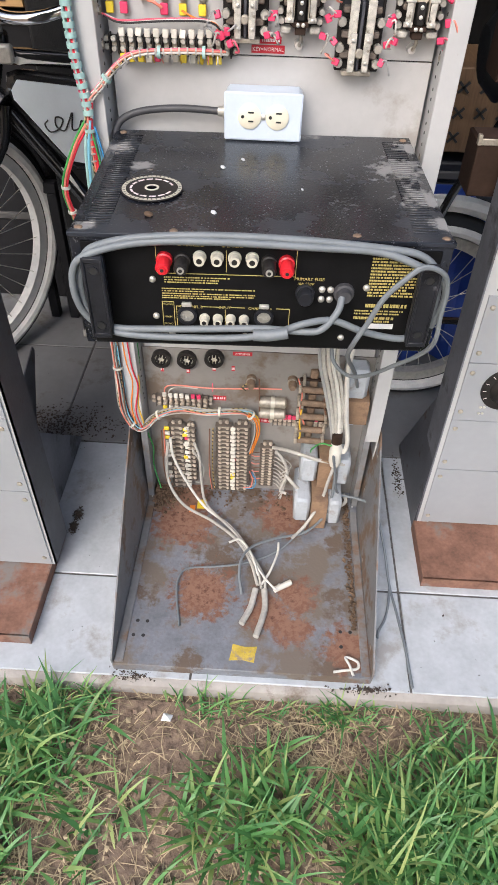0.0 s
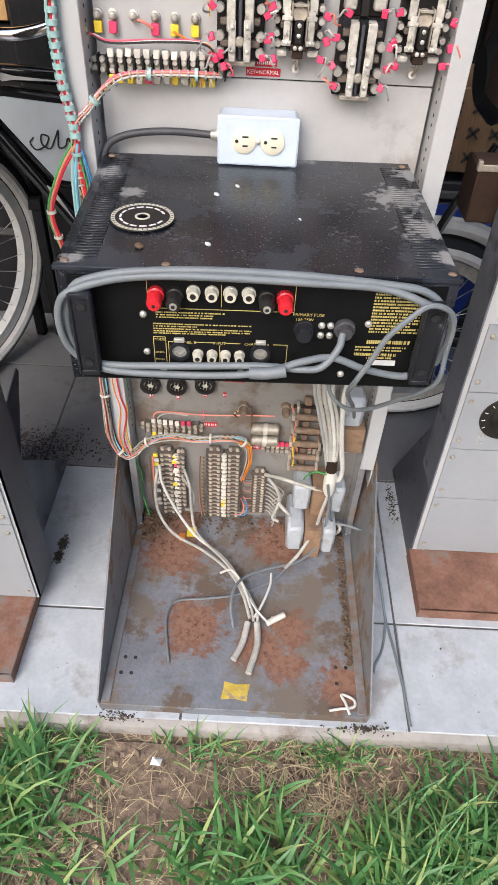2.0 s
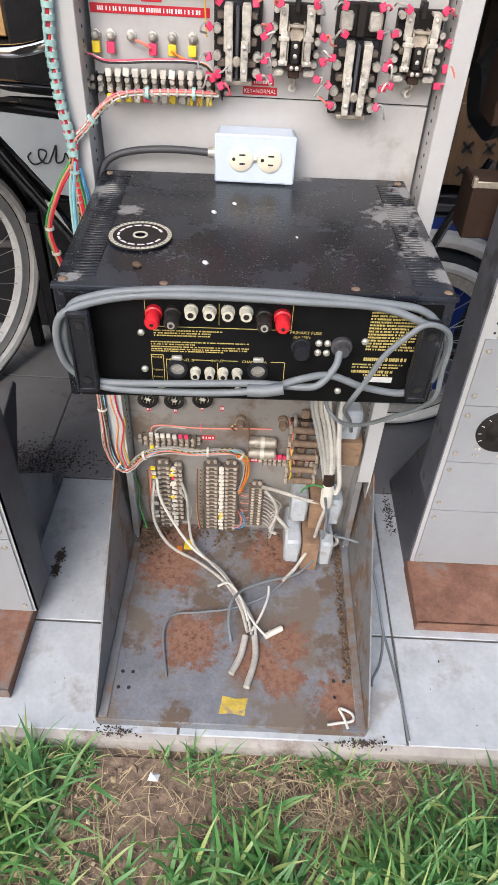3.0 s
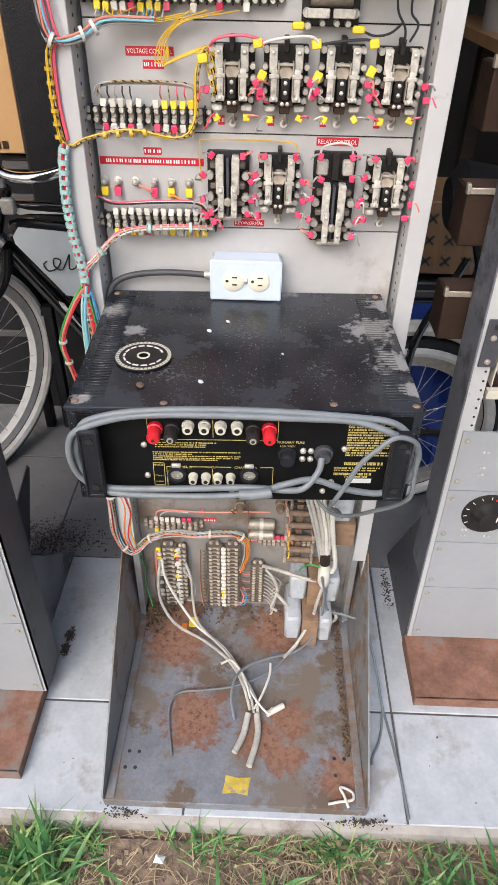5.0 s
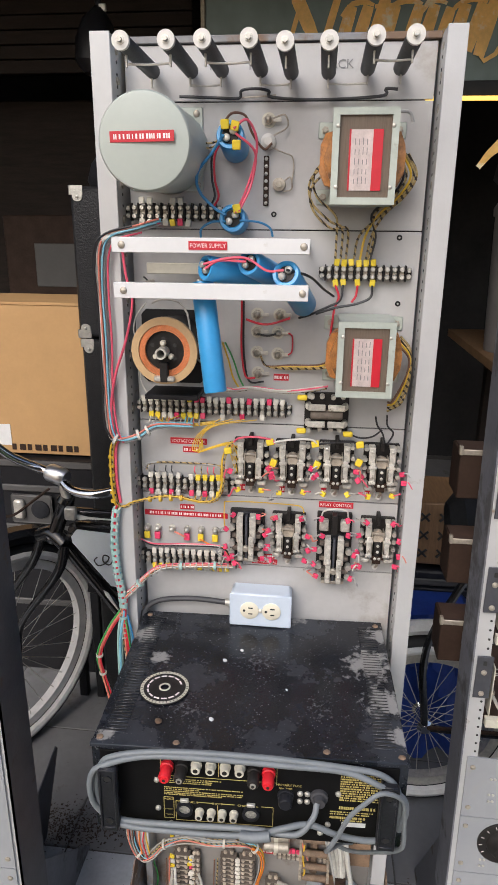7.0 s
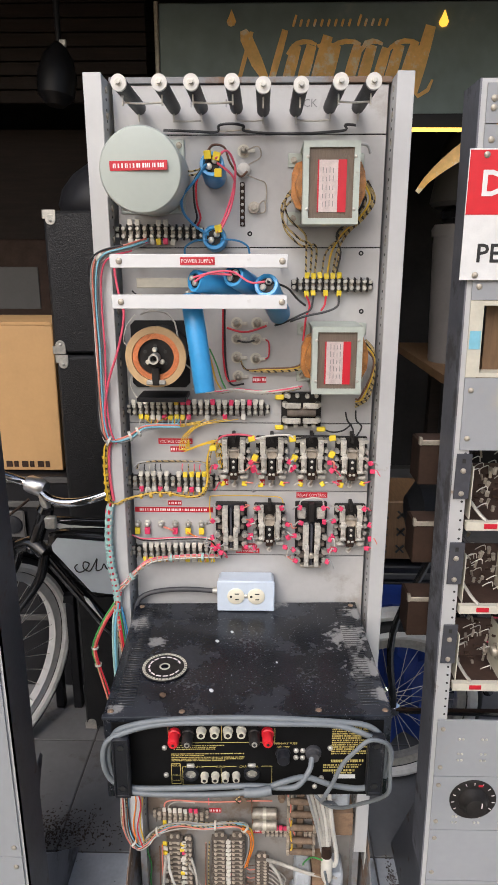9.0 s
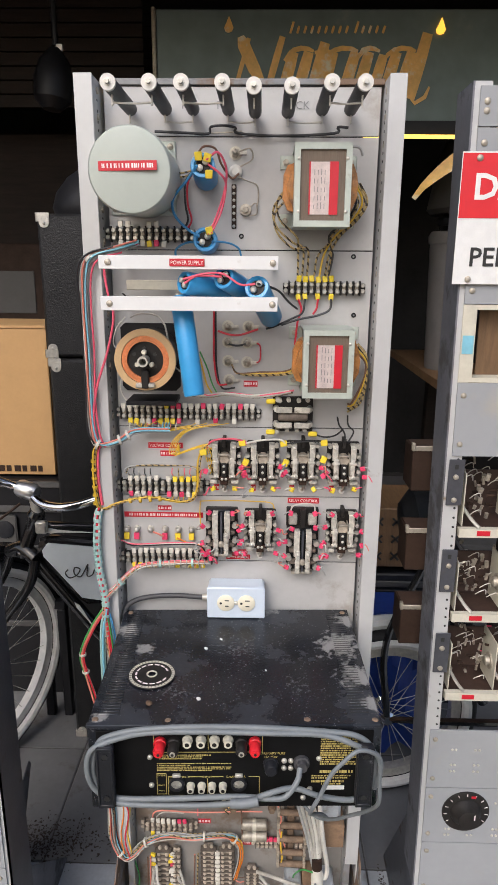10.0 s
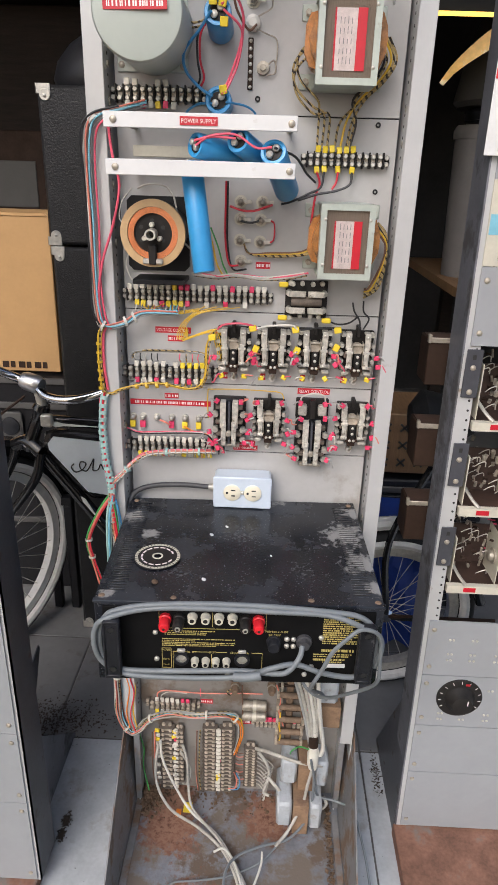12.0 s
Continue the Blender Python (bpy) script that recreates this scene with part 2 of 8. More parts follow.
CABLE_DARK = mat("dark_rubber_cable", (0.05, 0.05, 0.055), 0.55, 0.0, 0.2, 40, 0.12, 200)
RED_KNOB = mat("red_plastic", (0.62, 0.02, 0.03), 0.3, 0.0, 0.05, 60, 0.03)
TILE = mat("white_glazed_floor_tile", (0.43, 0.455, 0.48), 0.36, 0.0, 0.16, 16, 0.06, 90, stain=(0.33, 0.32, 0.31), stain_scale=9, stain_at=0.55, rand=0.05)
# the floor tile darkened: the garage's shade is put into its colour
SHADED_TILE = mat("shaded_grey_floor_tile", (0.165, 0.165, 0.168), 0.5, 0.0, 0.15, 7, 0.08, 90, stain=(0.12, 0.105, 0.095), stain_scale=6, stain_at=0.57, rand=0.08)
GROUT = mat("dark_grout", (0.10, 0.095, 0.09), 0.9, 0.0, 0.3, 40, 0.3, 300)
CONCRETE = mat("stained_concrete", (0.36, 0.33, 0.30), 0.85, 0.0, 0.2, 12, 0.4, 120, stain=(0.17, 0.13, 0.10), stain_scale=9, stain_at=0.55)
SOIL = mat("dry_soil_and_thatch", (0.20, 0.140, 0.100), 0.95, 0.0, 0.6, 60, 1.0, 150, stain=(0.24, 0.18, 0.12), stain_scale=60, stain_at=0.54)
STRAW = mat("dry_straw", (0.42, 0.33, 0.20), 0.7, 0.0, 0.3, 60, 0)
DIRT = mat("black_dirt_crumbs", (0.06, 0.045, 0.035), 0.95, 0.0, 0.4, 60, 0.3, 300)
LEAF_LITTER = mat("brown_leaf_litter", (0.12, 0.075, 0.045), 0.9, 0.0, 0.4, 50, 0.4, 200)
DUSTY = mat("dust_caked_bakelite", (0.13, 0.105, 0.085), 0.8, 0.0, 0.35, 60, 0.3, 250)
BROWN_DUST = mat("dusty_brown_resistor", (0.20, 0.135, 0.09), 0.75, 0.0, 0.4, 80, 0.3, 250)
DUSTY_METAL = mat("dust_caked_metal", (0.40, 0.34, 0.27), 0.65, 0.2, 0.35, 90, 0.3, 250, rand=0.2)
CARDBOARD = mat("brown_cardboard", (0.47, 0.28, 0.12), 0.75, 0.0, 0.06, 14, 0.08, 200)
CARD_DUSTY = mat("dusty_brown_card", (0.24, 0.15, 0.09), 0.8, 0.0, 0.25, 30, 0.15, 200, stain=(0.16, 0.10, 0.07), stain_scale=20, stain_at=0.55)
TOLEX = mat("black_pebbled_covering", (0.014, 0.014, 0.015), 0.42, 0.0, 0.3, 40, 1.0, 260)
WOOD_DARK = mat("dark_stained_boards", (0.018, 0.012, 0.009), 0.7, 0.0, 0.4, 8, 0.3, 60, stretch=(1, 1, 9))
# near-black plaster: the deep shade of the interior is put into its colour
WALL = mat("shaded_garage_plaster", (0.03, 0.029, 0.029), 0.85, 0.0, 0.25, 5, 0.2, 60)
RUBBER = mat("black_rubber", (0.015, 0.015, 0.015), 0.6, 0.0, 0.2, 80, 0.3, 200)
WHITEWALL = mat("white_tyre_wall", (0.68, 0.67, 0.64), 0.55, 0.0, 0.12, 40, 0.1, 200)
BIKE_BLACK = mat("glossy_black_bicycle_enamel", (0.012, 0.012, 0.013), 0.18, 0.0, 0.2, 30, 0.03, coat=0.5)
BIKE_WHITE = mat("pale_blue_white_enamel", (0.66, 0.71, 0.74), 0.25, 0.0, 0.04, 30, 0.03)
BLUE_BAG = mat("royal_blue_tarpaulin", (0.016, 0.048, 0.25), 0.45, 0.0, 0.2, 12, 0.3, 60)
BROWN_CHASSIS = mat("brown_stained_chassis", (0.040, 0.023, 0.016), 0.65, 0.2, 0.35, 18, 0.2, 120)
CREAM = mat("cream_painted_metal", (0.55, 0.52, 0.43), 0.5, 0.0, 0.1, 30, 0.08)
BOARD = mat("brown_circuit_board", (0.06, 0.036, 0.028), 0.5, 0.0, 0.3, 60, 0.1)
SIGN_TEAL = mat("faded_teal_sign_face", (0.17, 0.225, 0.215), 0.4, 0.0, 0.25, 2.5, 0.05, stain=(0.28, 0.30, 0.26), stain_scale=2.2, stain_at=0.55)
SIGN_GOLD = mat("worn_gold_lettering", (0.90, 0.55, 0.17), 0.4, 0.0, 0.2, 12, 0.1, stain=(0.90, 0.80, 0.58), stain_scale=14, stain_at=0.55)
BIN_PALE = mat("warm_grey_plastic_bin", (0.15, 0.14, 0.135), 0.5, 0.0, 0.1, 12, 0.1, 100)
BIN_GREY = mat("grey_plastic_bin", (0.075, 0.072, 0.070), 0.5, 0.0, 0.1, 12, 0.1, 100)
OLD_TAN = mat("tan_wooden_shelf", (0.15, 0.085, 0.04), 0.6, 0.0, 0.25, 20, 0.1, stretch=(8, 1, 1))
YELLOW = mat("yellow_vinyl", (0.78, 0.58, 0.04), 0.45, 0.0, 0.08, 60, 0.02)
OLD_YELLOW = mat("worn_yellow_paint", (0.55, 0.40, 0.06), 0.7, 0.0, 0.3, 40, 0.1, stain=(0.30, 0.24, 0.18), stain_scale=45, stain_at=0.52)
PINK = mat("pink_red_vinyl", (0.70, 0.05, 0.13), 0.45, 0.0, 0.08, 60, 0.02)
TAG_WHITE = mat("white_wire_tag", (0.62, 0.59, 0.52), 0.5, 0.0, 0.08, 60, 0.02)
WIRE = {
    "red": mat("red_wire", (0.60, 0.03, 0.05), 0.4), "pink": mat("pink_wire", (0.72, 0.10, 0.16), 0.4),
    "salmon": mat("salmon_wire", (0.70, 0.22, 0.16), 0.4), "blue": mat("blue_wire", (0.05, 0.24, 0.48), 0.4),
    "lightblue": mat("light_blue_wire", (0.20, 0.48, 0.60), 0.4), "teal": mat("pale_teal_lacing", (0.34, 0.52, 0.49), 0.45),
    "green": mat("green_wire", (0.06, 0.32, 0.08), 0.4), "yellow": mat("ochre_wire", (0.66, 0.42, 0.04), 0.4),
    "tan": mat("tan_cloth_wire", (0.38, 0.28, 0.12), 0.7, var=0.5, scale=250), "black": mat("black_wire", (0.018, 0.018, 0.02), 0.45),
    "white": mat("white_wire", (0.58, 0.56, 0.51), 0.45), "grey": mat("grey_wire", (0.34, 0.34, 0.33), 0.5),
    "orange": mat("orange_wire", (0.75, 0.22, 0.03), 0.4), "brown": mat("brown_wire", (0.16, 0.08, 0.05), 0.5),
    "dusty": mat("dusty_white_wire", (0.40, 0.38, 0.34), 0.6, var=0.3), "bare": TARNISH,
}


def traced(m, colour, scale):
    """A woven tracer that winds round a cloth-covered wire."""
    N, L, b = nodes_of(m)
    tc = N.new("ShaderNodeTexCoord")
    w = N.new("ShaderNodeTexWave")
    w.bands_direction = "DIAGONAL"
    w.inputs["Scale"].default_value, w.inputs["Distortion"].default_value = scale, 1.5
    L.new(tc.outputs["Object"], w.inputs["Vector"])
    r = N.new("ShaderNodeMapRange")
    r.inputs["From Min"].default_value, r.inputs["From Max"].default_value = 0.70, 0.78
    L.new(w.outputs["Fac"], r.inputs[0])
    return overlay(m, r.outputs[0], colour, 0.75)


traced(WIRE["tan"], (0.03, 0.022, 0.015), 55)


# dull old blacks reflect little
for m, level in ((AMP_FACE, 0.15), (BAKELITE, 0.25), (BLACK, 0.25), (PLASTIC_BLACK, 0.30), (TOLEX, 0.30), (AMP_TOP, 0.38), (DARK_SIDE, 0.35), (RUBBER, 0.30), (WOOD_DARK, 0.25), (WALL, 0.2), (BROWN_CHASSIS, 0.25)):
    m.node_tree.nodes["Principled BSDF"].inputs["Specular IOR Level"].default_value = level


def grass_mat():
    """Leaf green that changes from blade to blade, with light passing through."""
    m = mat("grass_blade", (0.10, 0.21, 0.035), 0.45, 0, 0.2, 20, 0)
    nt = m.node_tree
    N, L = nt.nodes, nt.links
    g = N.new("ShaderNodeNewGeometry")
    cr = N.new("ShaderNodeValToRGB")
    e = cr.color_ramp.elements
    e[0].position, e[0].color = 0.0, (0.068, 0.205, 0.062, 1)
    e[1].position, e[1].color = 1.0, (0.38, 0.45, 0.16, 1)
    mid = e.new(0.6)
    mid.color = (0.150, 0.345, 0.105, 1)
    L.new(g.outputs["Random Per Island"], cr.inputs[0])
    b = N["Principled BSDF"]
    L.new(cr.outputs[0], b.inputs["Base Color"])
    tr = N.new("ShaderNodeBsdfTranslucent")
    L.new(cr.outputs[0], tr.inputs[0])
    mx = N.new("ShaderNodeMixShader")
    mx.inputs[0].default_value = 0.3
    L.new(b.outputs[0], mx.inputs[1])
    L.new(tr.outputs[0], mx.inputs[2])
    L.new(mx.outputs[0], N["Material Output"].inputs[0])
    return m


GRASS = grass_mat()


# ---- mesh kit ----
class Geo:
    """Collects vertices and faces of one mesh."""

    def __init__(self):
        self.v, self.f = [], []

    def add(self, vs, fs, m=None):
        o = len(self.v)
        self.v += [tuple(m @ Vector(p)) for p in vs] if m else [tuple(p) for p in vs]
        self.f += [tuple(i + o for i in q) for q in fs]
        return self

    def box(self, x0, x1, y0, y1, z0, z1, bev=0.0, m=None):
        """A box with chamfered edges."""
        if bev <= 0:
            vs = [(x, y, z) for x in (x0, x1) for y in (y0, y1) for z in (z0, z1)]
            return self.add(vs, [(0, 1, 3, 2), (4, 6, 7, 5), (0, 4, 5, 1), (2, 3, 7, 6), (0, 2, 6, 4), (1, 5, 7, 3)], m)
        lo, hi = (x0, y0, z0), (x1, y1, z1)
        c = [(a + b) / 2 for a, b in zip(lo, hi)]
        h = [(b - a) / 2 for a, b in zip(lo, hi)]
        vs, idx, fs = [], {}, []
        for sx in (-1, 1):
            for sy in (-1, 1):
                for sz in (-1, 1):
                    s = (sx, sy, sz)
                    for a in range(3):
                        idx[s, a] = len(vs)
                        vs.append(tuple(c[k] + s[k] * (h[k] - (0 if k == a else bev)) for k in range(3)))
        for a in range(3):
            b, d = (a + 1) % 3, (a + 2) % 3
            for s in (-1, 1):
                q = []
                for sb, sd in ((-1, -1), (1, -1), (1, 1), (-1, 1)):
                    k = [0, 0, 0]
                    k[a], k[b], k[d] = s, sb, sd
                    q.append(idx[tuple(k), a])
                fs.append(q if s > 0 else q[::-1])
            for sb in (-1, 1):
                for sd in (-1, 1):
                    k0, k1 = [0, 0, 0], [0, 0, 0]
                    k0[a], k0[b], k0[d] = -1, sb, sd
                    k1[a], k1[b], k1[d] = 1, sb, sd
                    q = [idx[tuple(k0), b], idx[tuple(k1), b], idx[tuple(k1), d], idx[tuple(k0), d]]
                    fs.append(q if sb * sd < 0 else q[::-1])
        for s in [(x, y, z) for x in (-1, 1) for y in (-1, 1) for z in (-1, 1)]:
            q = [idx[s, 0], idx[s, 1], idx[s, 2]]
            fs.append(q if s[0] * s[1] * s[2] > 0 else q[::-1])
        return self.add(vs, fs, m)

    def lathe(self, p0, p1, prof, n=16):
        """Turns a profile of (distance along p0 to p1, radius) round that axis."""
        p0, p1 = Vector(p0), Vector(p1)
        d = (p1 - p0).normalized()
        u = d.orthogonal().normalized()
        w = d.cross(u)
        vs, fs = [], []
        for t, r in prof:
            for k in range(n):
                a = 2 * math.pi * k / n
                vs.append(p0 + d * t + (u * math.cos(a) + w * math.sin(a)) * r)
        for i in range(len(prof) - 1):
            for k in range(n):
                fs.append((i * n + k, i * n + (k + 1) % n, (i + 1) * n + (k + 1) % n, (i + 1) * n + k))
        fs.append(tuple(range(n))[::-1])
        fs.append(tuple(range((len(prof) - 1) * n, len(prof) * n)))
        return self.add(vs, fs)

    def cyl(self, p0, p1, r, n=14, bev=0.0):
        l = (Vector(p1) - Vector(p0)).length
        prof = [(0, r - bev), (bev, r), (l - bev, r), (l, r - bev)] if bev else [(0, r), (l, r)]
        return self.lathe(p0, p1, prof, n)

    def ring(self, p0, p1, r0, r1, n=28):
        """A washer or pipe of inner radius r0 and outer radius r1 from p0 to p1."""
        p0, p1 = Vector(p0), Vector(p1)
        d = (p1 - p0).normalized()
        u = d.orthogonal().normalized()
        w = d.cross(u)
        vs, fs = [], []
        for p, r in ((p0, r0), (p0, r1), (p1, r1), (p1, r0)):
            for k in range(n):
                a = 2 * math.pi * k / n
                vs.append(p + (u * math.cos(a) + w * math.sin(a)) * r)
        for i in range(4):
            j = (i + 1) % 4
            for k in range(n):
                fs.append((i * n + k, i * n + (k + 1) % n, j * n + (k + 1) % n, j * n + k))
        return self.add(vs, fs)

    def torus(self, c, axis, R, r, n=48, m=10, a0=0.0, a1=2 * math.pi):
        c, d = Vector(c), Vector(axis).normalized()
        u = d.orthogonal().normalized() if abs(d.z) > 0.99 else Vector((0, 0, 1)).cross(d).normalized()
        w = d.cross(u)
        full = abs(a1 - a0 - 2 * math.pi) < 1e-6
        k = n if full else n + 1
        vs, fs = [], []
        for i in range(k):
            a = a0 + (a1 - a0) * i / n
            e = u * math.cos(a) + w * math.sin(a)
            for j in range(m):
                b = 2 * math.pi * j / m
                vs.append(c + e * (R + r * math.cos(b)) + d * (r * math.sin(b)))
        for i in range(n):
            i2 = (i + 1) % k
            for j in range(m):
                fs.append((i * m + j, i2 * m + j, i2 * m + (j + 1) % m, i * m + (j + 1) % m))
        return self.add(vs, fs)

    def tube(self, pts, r, n=7, steps=6, r1=None):
        """A round wire through the points, smoothed."""
        P = [Vector(p) for p in pts]
        Q = [P[0] * 2 - P[1]] + P + [P[-1] * 2 - P[-2]]
        line = []
        for i in range(1, len(Q) - 2):
            a, b, c, d = Q[i - 1:i + 3]
            for s in range(steps):
                t = s / steps
                line.append(0.5 * (2 * b + (c - a) * t + (2 * a - 5 * b + 4 * c - d) * t * t + (3 * b - a - 3 * c + d) * t ** 3))
        line.append(P[-1])
        u, vs, fs = None, [], []
        for i, p in enumerate(line):
            d = (line[min(i + 1, len(line) - 1)] - line[max(i - 1, 0)]).normalized()
            u = (u - d * u.dot(d)).normalized() if u else d.orthogonal().normalized()
            w = d.cross(u)
            rr = r if r1 is None else r + (r1 - r) * i / (len(line) - 1)
            vs += [p + (u * math.cos(2 * math.pi * k / n) + w * math.sin(2 * math.pi * k / n)) * rr for k in range(n)]
        for i in range(len(line) - 1):
            for k in range(n):
                fs.append((i * n + k, i * n + (k + 1) % n, (i + 1) * n + (k + 1) % n, (i + 1) * n + k))
        fs.append(tuple(range(n))[::-1])
        fs.append(tuple(range((len(line) - 1) * n, len(line) * n)))
        return self.add(vs, fs)

    def prism(self, poly, axis, a0, a1):
        """A flat outline drawn in the plane across the axis ('x', 'y' or 'z') and given thickness from a0 to a1."""
        k = "xyz".index(axis)
        def put(p, a):
            q = list(p)
            q.insert(k, a)
            return tuple(q)
        n = len(poly)
        vs = [put(p, a0) for p in poly] + [put(p, a1) for p in poly]
        fs = [tuple(range(n))[::-1], tuple(range(n, 2 * n))] + [(i, (i + 1) % n, n + (i + 1) % n, n + i) for i in range(n)]
        return self.add(vs, fs)

    def mesh(self, name, material, shift=None):
        me = bpy.data.meshes.new(name)
        vs = self.v if shift is None else [(x - shift[0], y - shift[1], z - shift[2]) for x, y, z in self.v]
        me.from_pydata(vs, [], self.f)
        bm = bmesh.new()
        bm.from_mesh(me)
        bmesh.ops.recalc_face_normals(bm, faces=bm.faces)
        bm.to_mesh(me)
        bm.free()
        me.polygons.foreach_set("use_smooth", [True] * len(me.polygons))
        me.set_sharp_from_angle(angle=radians(38))
        if material:
            me.materials.append(material)
        return me


def origin_of(ob):
    p = Vector(ob.location)
    while ob.parent:
        ob = ob.parent
        p += ob.location
    return p


def thing(name, loc, label, category, group="", kind=""):
    """An empty at a thing's base, for its parts."""
    ob = new(name)
    ob.location = loc
    return tagged(ob, label, category, group, kind)


def part(name, geo, material, parent, label="", local=False):
    """One mesh under a thing or part; geo in world places unless local."""
    me = geo.mesh(name, material, None if local else origin_of(parent))
    ob = new(name, me)
    ob.parent = parent
    return tagged(ob, label)


def solo(name, geo, material, loc, label="", category="", group="", kind="", local=False):
    """A top-level thing of one mesh."""
    ob = new(name, geo.mesh(name, material, None if local else loc))
    ob.location = loc
    return tagged(ob, label, category, group, kind)


def piece(name, me, parent, loc, rot=(0, 0, 0)):
    """One more object on a shared mesh, at a place given in the parent's own space."""
    ob = new(name, me)
    ob.parent = parent
    ob.location = loc
    ob.rotation_euler = rot
    return ob


def text_geo(words, size, m, bold=0.0):
    """The outline of words as flat faces, carried by m; they start at the origin and run along x."""
    cu = bpy.data.curves.new("words", "FONT")
    cu.body, cu.size, cu.offset, cu.align_x, cu.resolution_u = words, size, bold, "CENTER", 2
    ob = bpy.data.objects.new("words", cu)
    scene.collection.objects.link(ob)
    me = bpy.data.meshes.new_from_object(ob.evaluated_get(bpy.context.evaluated_depsgraph_get()))
    g = Geo().add([v.co for v in me.vertices], [tuple(p.vertices) for p in me.polygons], m)
    bpy.data.objects.remove(ob)
    bpy.data.curves.remove(cu)
    bpy.data.meshes.remove(me)
    return g


def facing(x, y, z):
    """Carries words drawn in the xy plane to an upright wall that faces the yard."""
    return Matrix.Translation((x, y, z)) @ pose(0, 0, 0, 90, 0, 0)


RND = random.Random(7)


def screw_mesh(name, r, h, material, n=12, up=False):
    """A low domed screw head that stands out towards the yard, or upward."""
    end = (0, 0, h) if up else (0, -h, 0)
    return Geo().lathe((0, 0, 0), end, [(0, r), (h * 0.55, r * 0.94), (h * 0.85, r * 0.6), (h, r * 0.2)], n).mesh(name, material)


SCREW = screw_mesh("screw", 0.0050, 0.003, TARNISH)
SMALL_SCREW = screw_mesh("small_screw", 0.0042, 0.004, STEEL, 10)
TOP_SCREW = screw_mesh("top_screw", 0.0050, 0.0024, BROWN_DUST, 12, True)
RIVET = screw_mesh("rivet", 0.0028, 0.002, STEEL, 8)
HEX_SCREW = Geo().lathe((0, 0, 0), (0, -0.006, 0), [(0, 0.0055), (0.0035, 0.0055), (0.0036, 0.004), (0.006, 0.0035)], 6).mesh("hex_screw", TARNISH)


def stud(name, parent, p, me, rot=(0, 0, 0)):
    """A screw on a shared mesh at a world place, under a thing or part."""
    return piece(name, me, parent, Vector(p) - origin_of(parent), rot)

# ---- ground, floor, garage shell ----
def ground():
    g = Geo()
    n = 60
    xs = [-0.9 + 1.9 * i / n for i in range(n + 1)]
    ys = [-1.7 + 1.2 * j / 40 for j in range(41)]
    def h(x, y):
        near = max(0.0, 1 - abs(y + 1.0) / 1.2)
        return -0.035 + 0.018 * noise.noise((x * 4, y * 4, 0)) * near + 0.006 * noise.noise((x * 19, y * 19, 3))
    vs = [(x, y, h(x, y)) for y in ys for x in xs]
    fs = [(j * (n + 1) + i, j * (n + 1) + i + 1, (j + 1) * (n + 1) + i + 1, (j + 1) * (n + 1) + i) for j in range(40) for i in range(n)]
    g.add(vs, fs)
    # the same sheet runs on to the horizon
    R = 400
    a, b, c, d = xs[0], xs[-1], ys[0], ys[-1]
    z = -0.036
    g.add([(-R, -R, z), (R, -R, z), (R, c, z), (-R, c, z)], [(0, 1, 2, 3)])
    g.add([(-R, c, z), (a, c, z), (a, d, z), (-R, d, z)], [(0, 1, 2, 3)])
    g.add([(b, c, z), (R, c, z), (R, d, z), (b, d, z)], [(0, 1, 2, 3)])
    g.add([(-R, d, z), (R, d, z), (R, R, z - 0.25), (-R, R, z - 0.25)], [(0, 1, 2, 3)])
    return solo("ground", g, SOIL, (0, 0, 0), "dry brown soil with thatch under the grass", "ground", kind="structure")


ground()
SLAB_Y = -0.475
slab = thing("floor", (0, 0, 0), "tiled concrete floor of the open garage with stained white tiles", "floor", kind="structure")
edge = [(SLAB_Y, -0.10), (SLAB_Y - 0.008, -0.030), (SLAB_Y - 0.004, -0.012), (SLAB_Y + 0.006, -0.0055), (3.6, -0.0055), (3.6, -0.10)]
part("grout_bed", Geo().box(-2.95, 2.95, SLAB_Y + 0.010, 3.44, -0.0054, -0.0024), GROUT, slab, "dark dirty grout between the tiles")
part("slab", Geo().prism(edge, "x", -3.0, 3.0), CONCRETE, slab, "chipped concrete slab edge")

GARAGE = thing("garage_wall", (0, 3.5, 0), "dark garage walls in deep shade", "wall", kind="structure")
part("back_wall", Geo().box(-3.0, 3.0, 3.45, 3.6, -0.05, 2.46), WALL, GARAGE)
# the side walls are out of view, added to close the garage against daylight
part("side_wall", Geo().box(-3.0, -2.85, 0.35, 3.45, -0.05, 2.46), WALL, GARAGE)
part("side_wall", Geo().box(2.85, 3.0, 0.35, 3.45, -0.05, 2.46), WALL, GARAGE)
# unseen ceiling; its height and front edge set how much sky gets in
g = Geo().box(-3.0, 3.0, 0.35, 3.6, 2.46, 2.54)
for i in range(2, 24):
    y = 0.03 + i * 0.146
    g.box(-2.85, 2.85, y, y + 0.138, 2.436, 2.458, 0.003)
solo("ceiling", g, WOOD_DARK, (0, 1.8, 2.46), "unseen dark stained board ceiling, added to hold daylight off the interior", "ceiling", kind="structure")

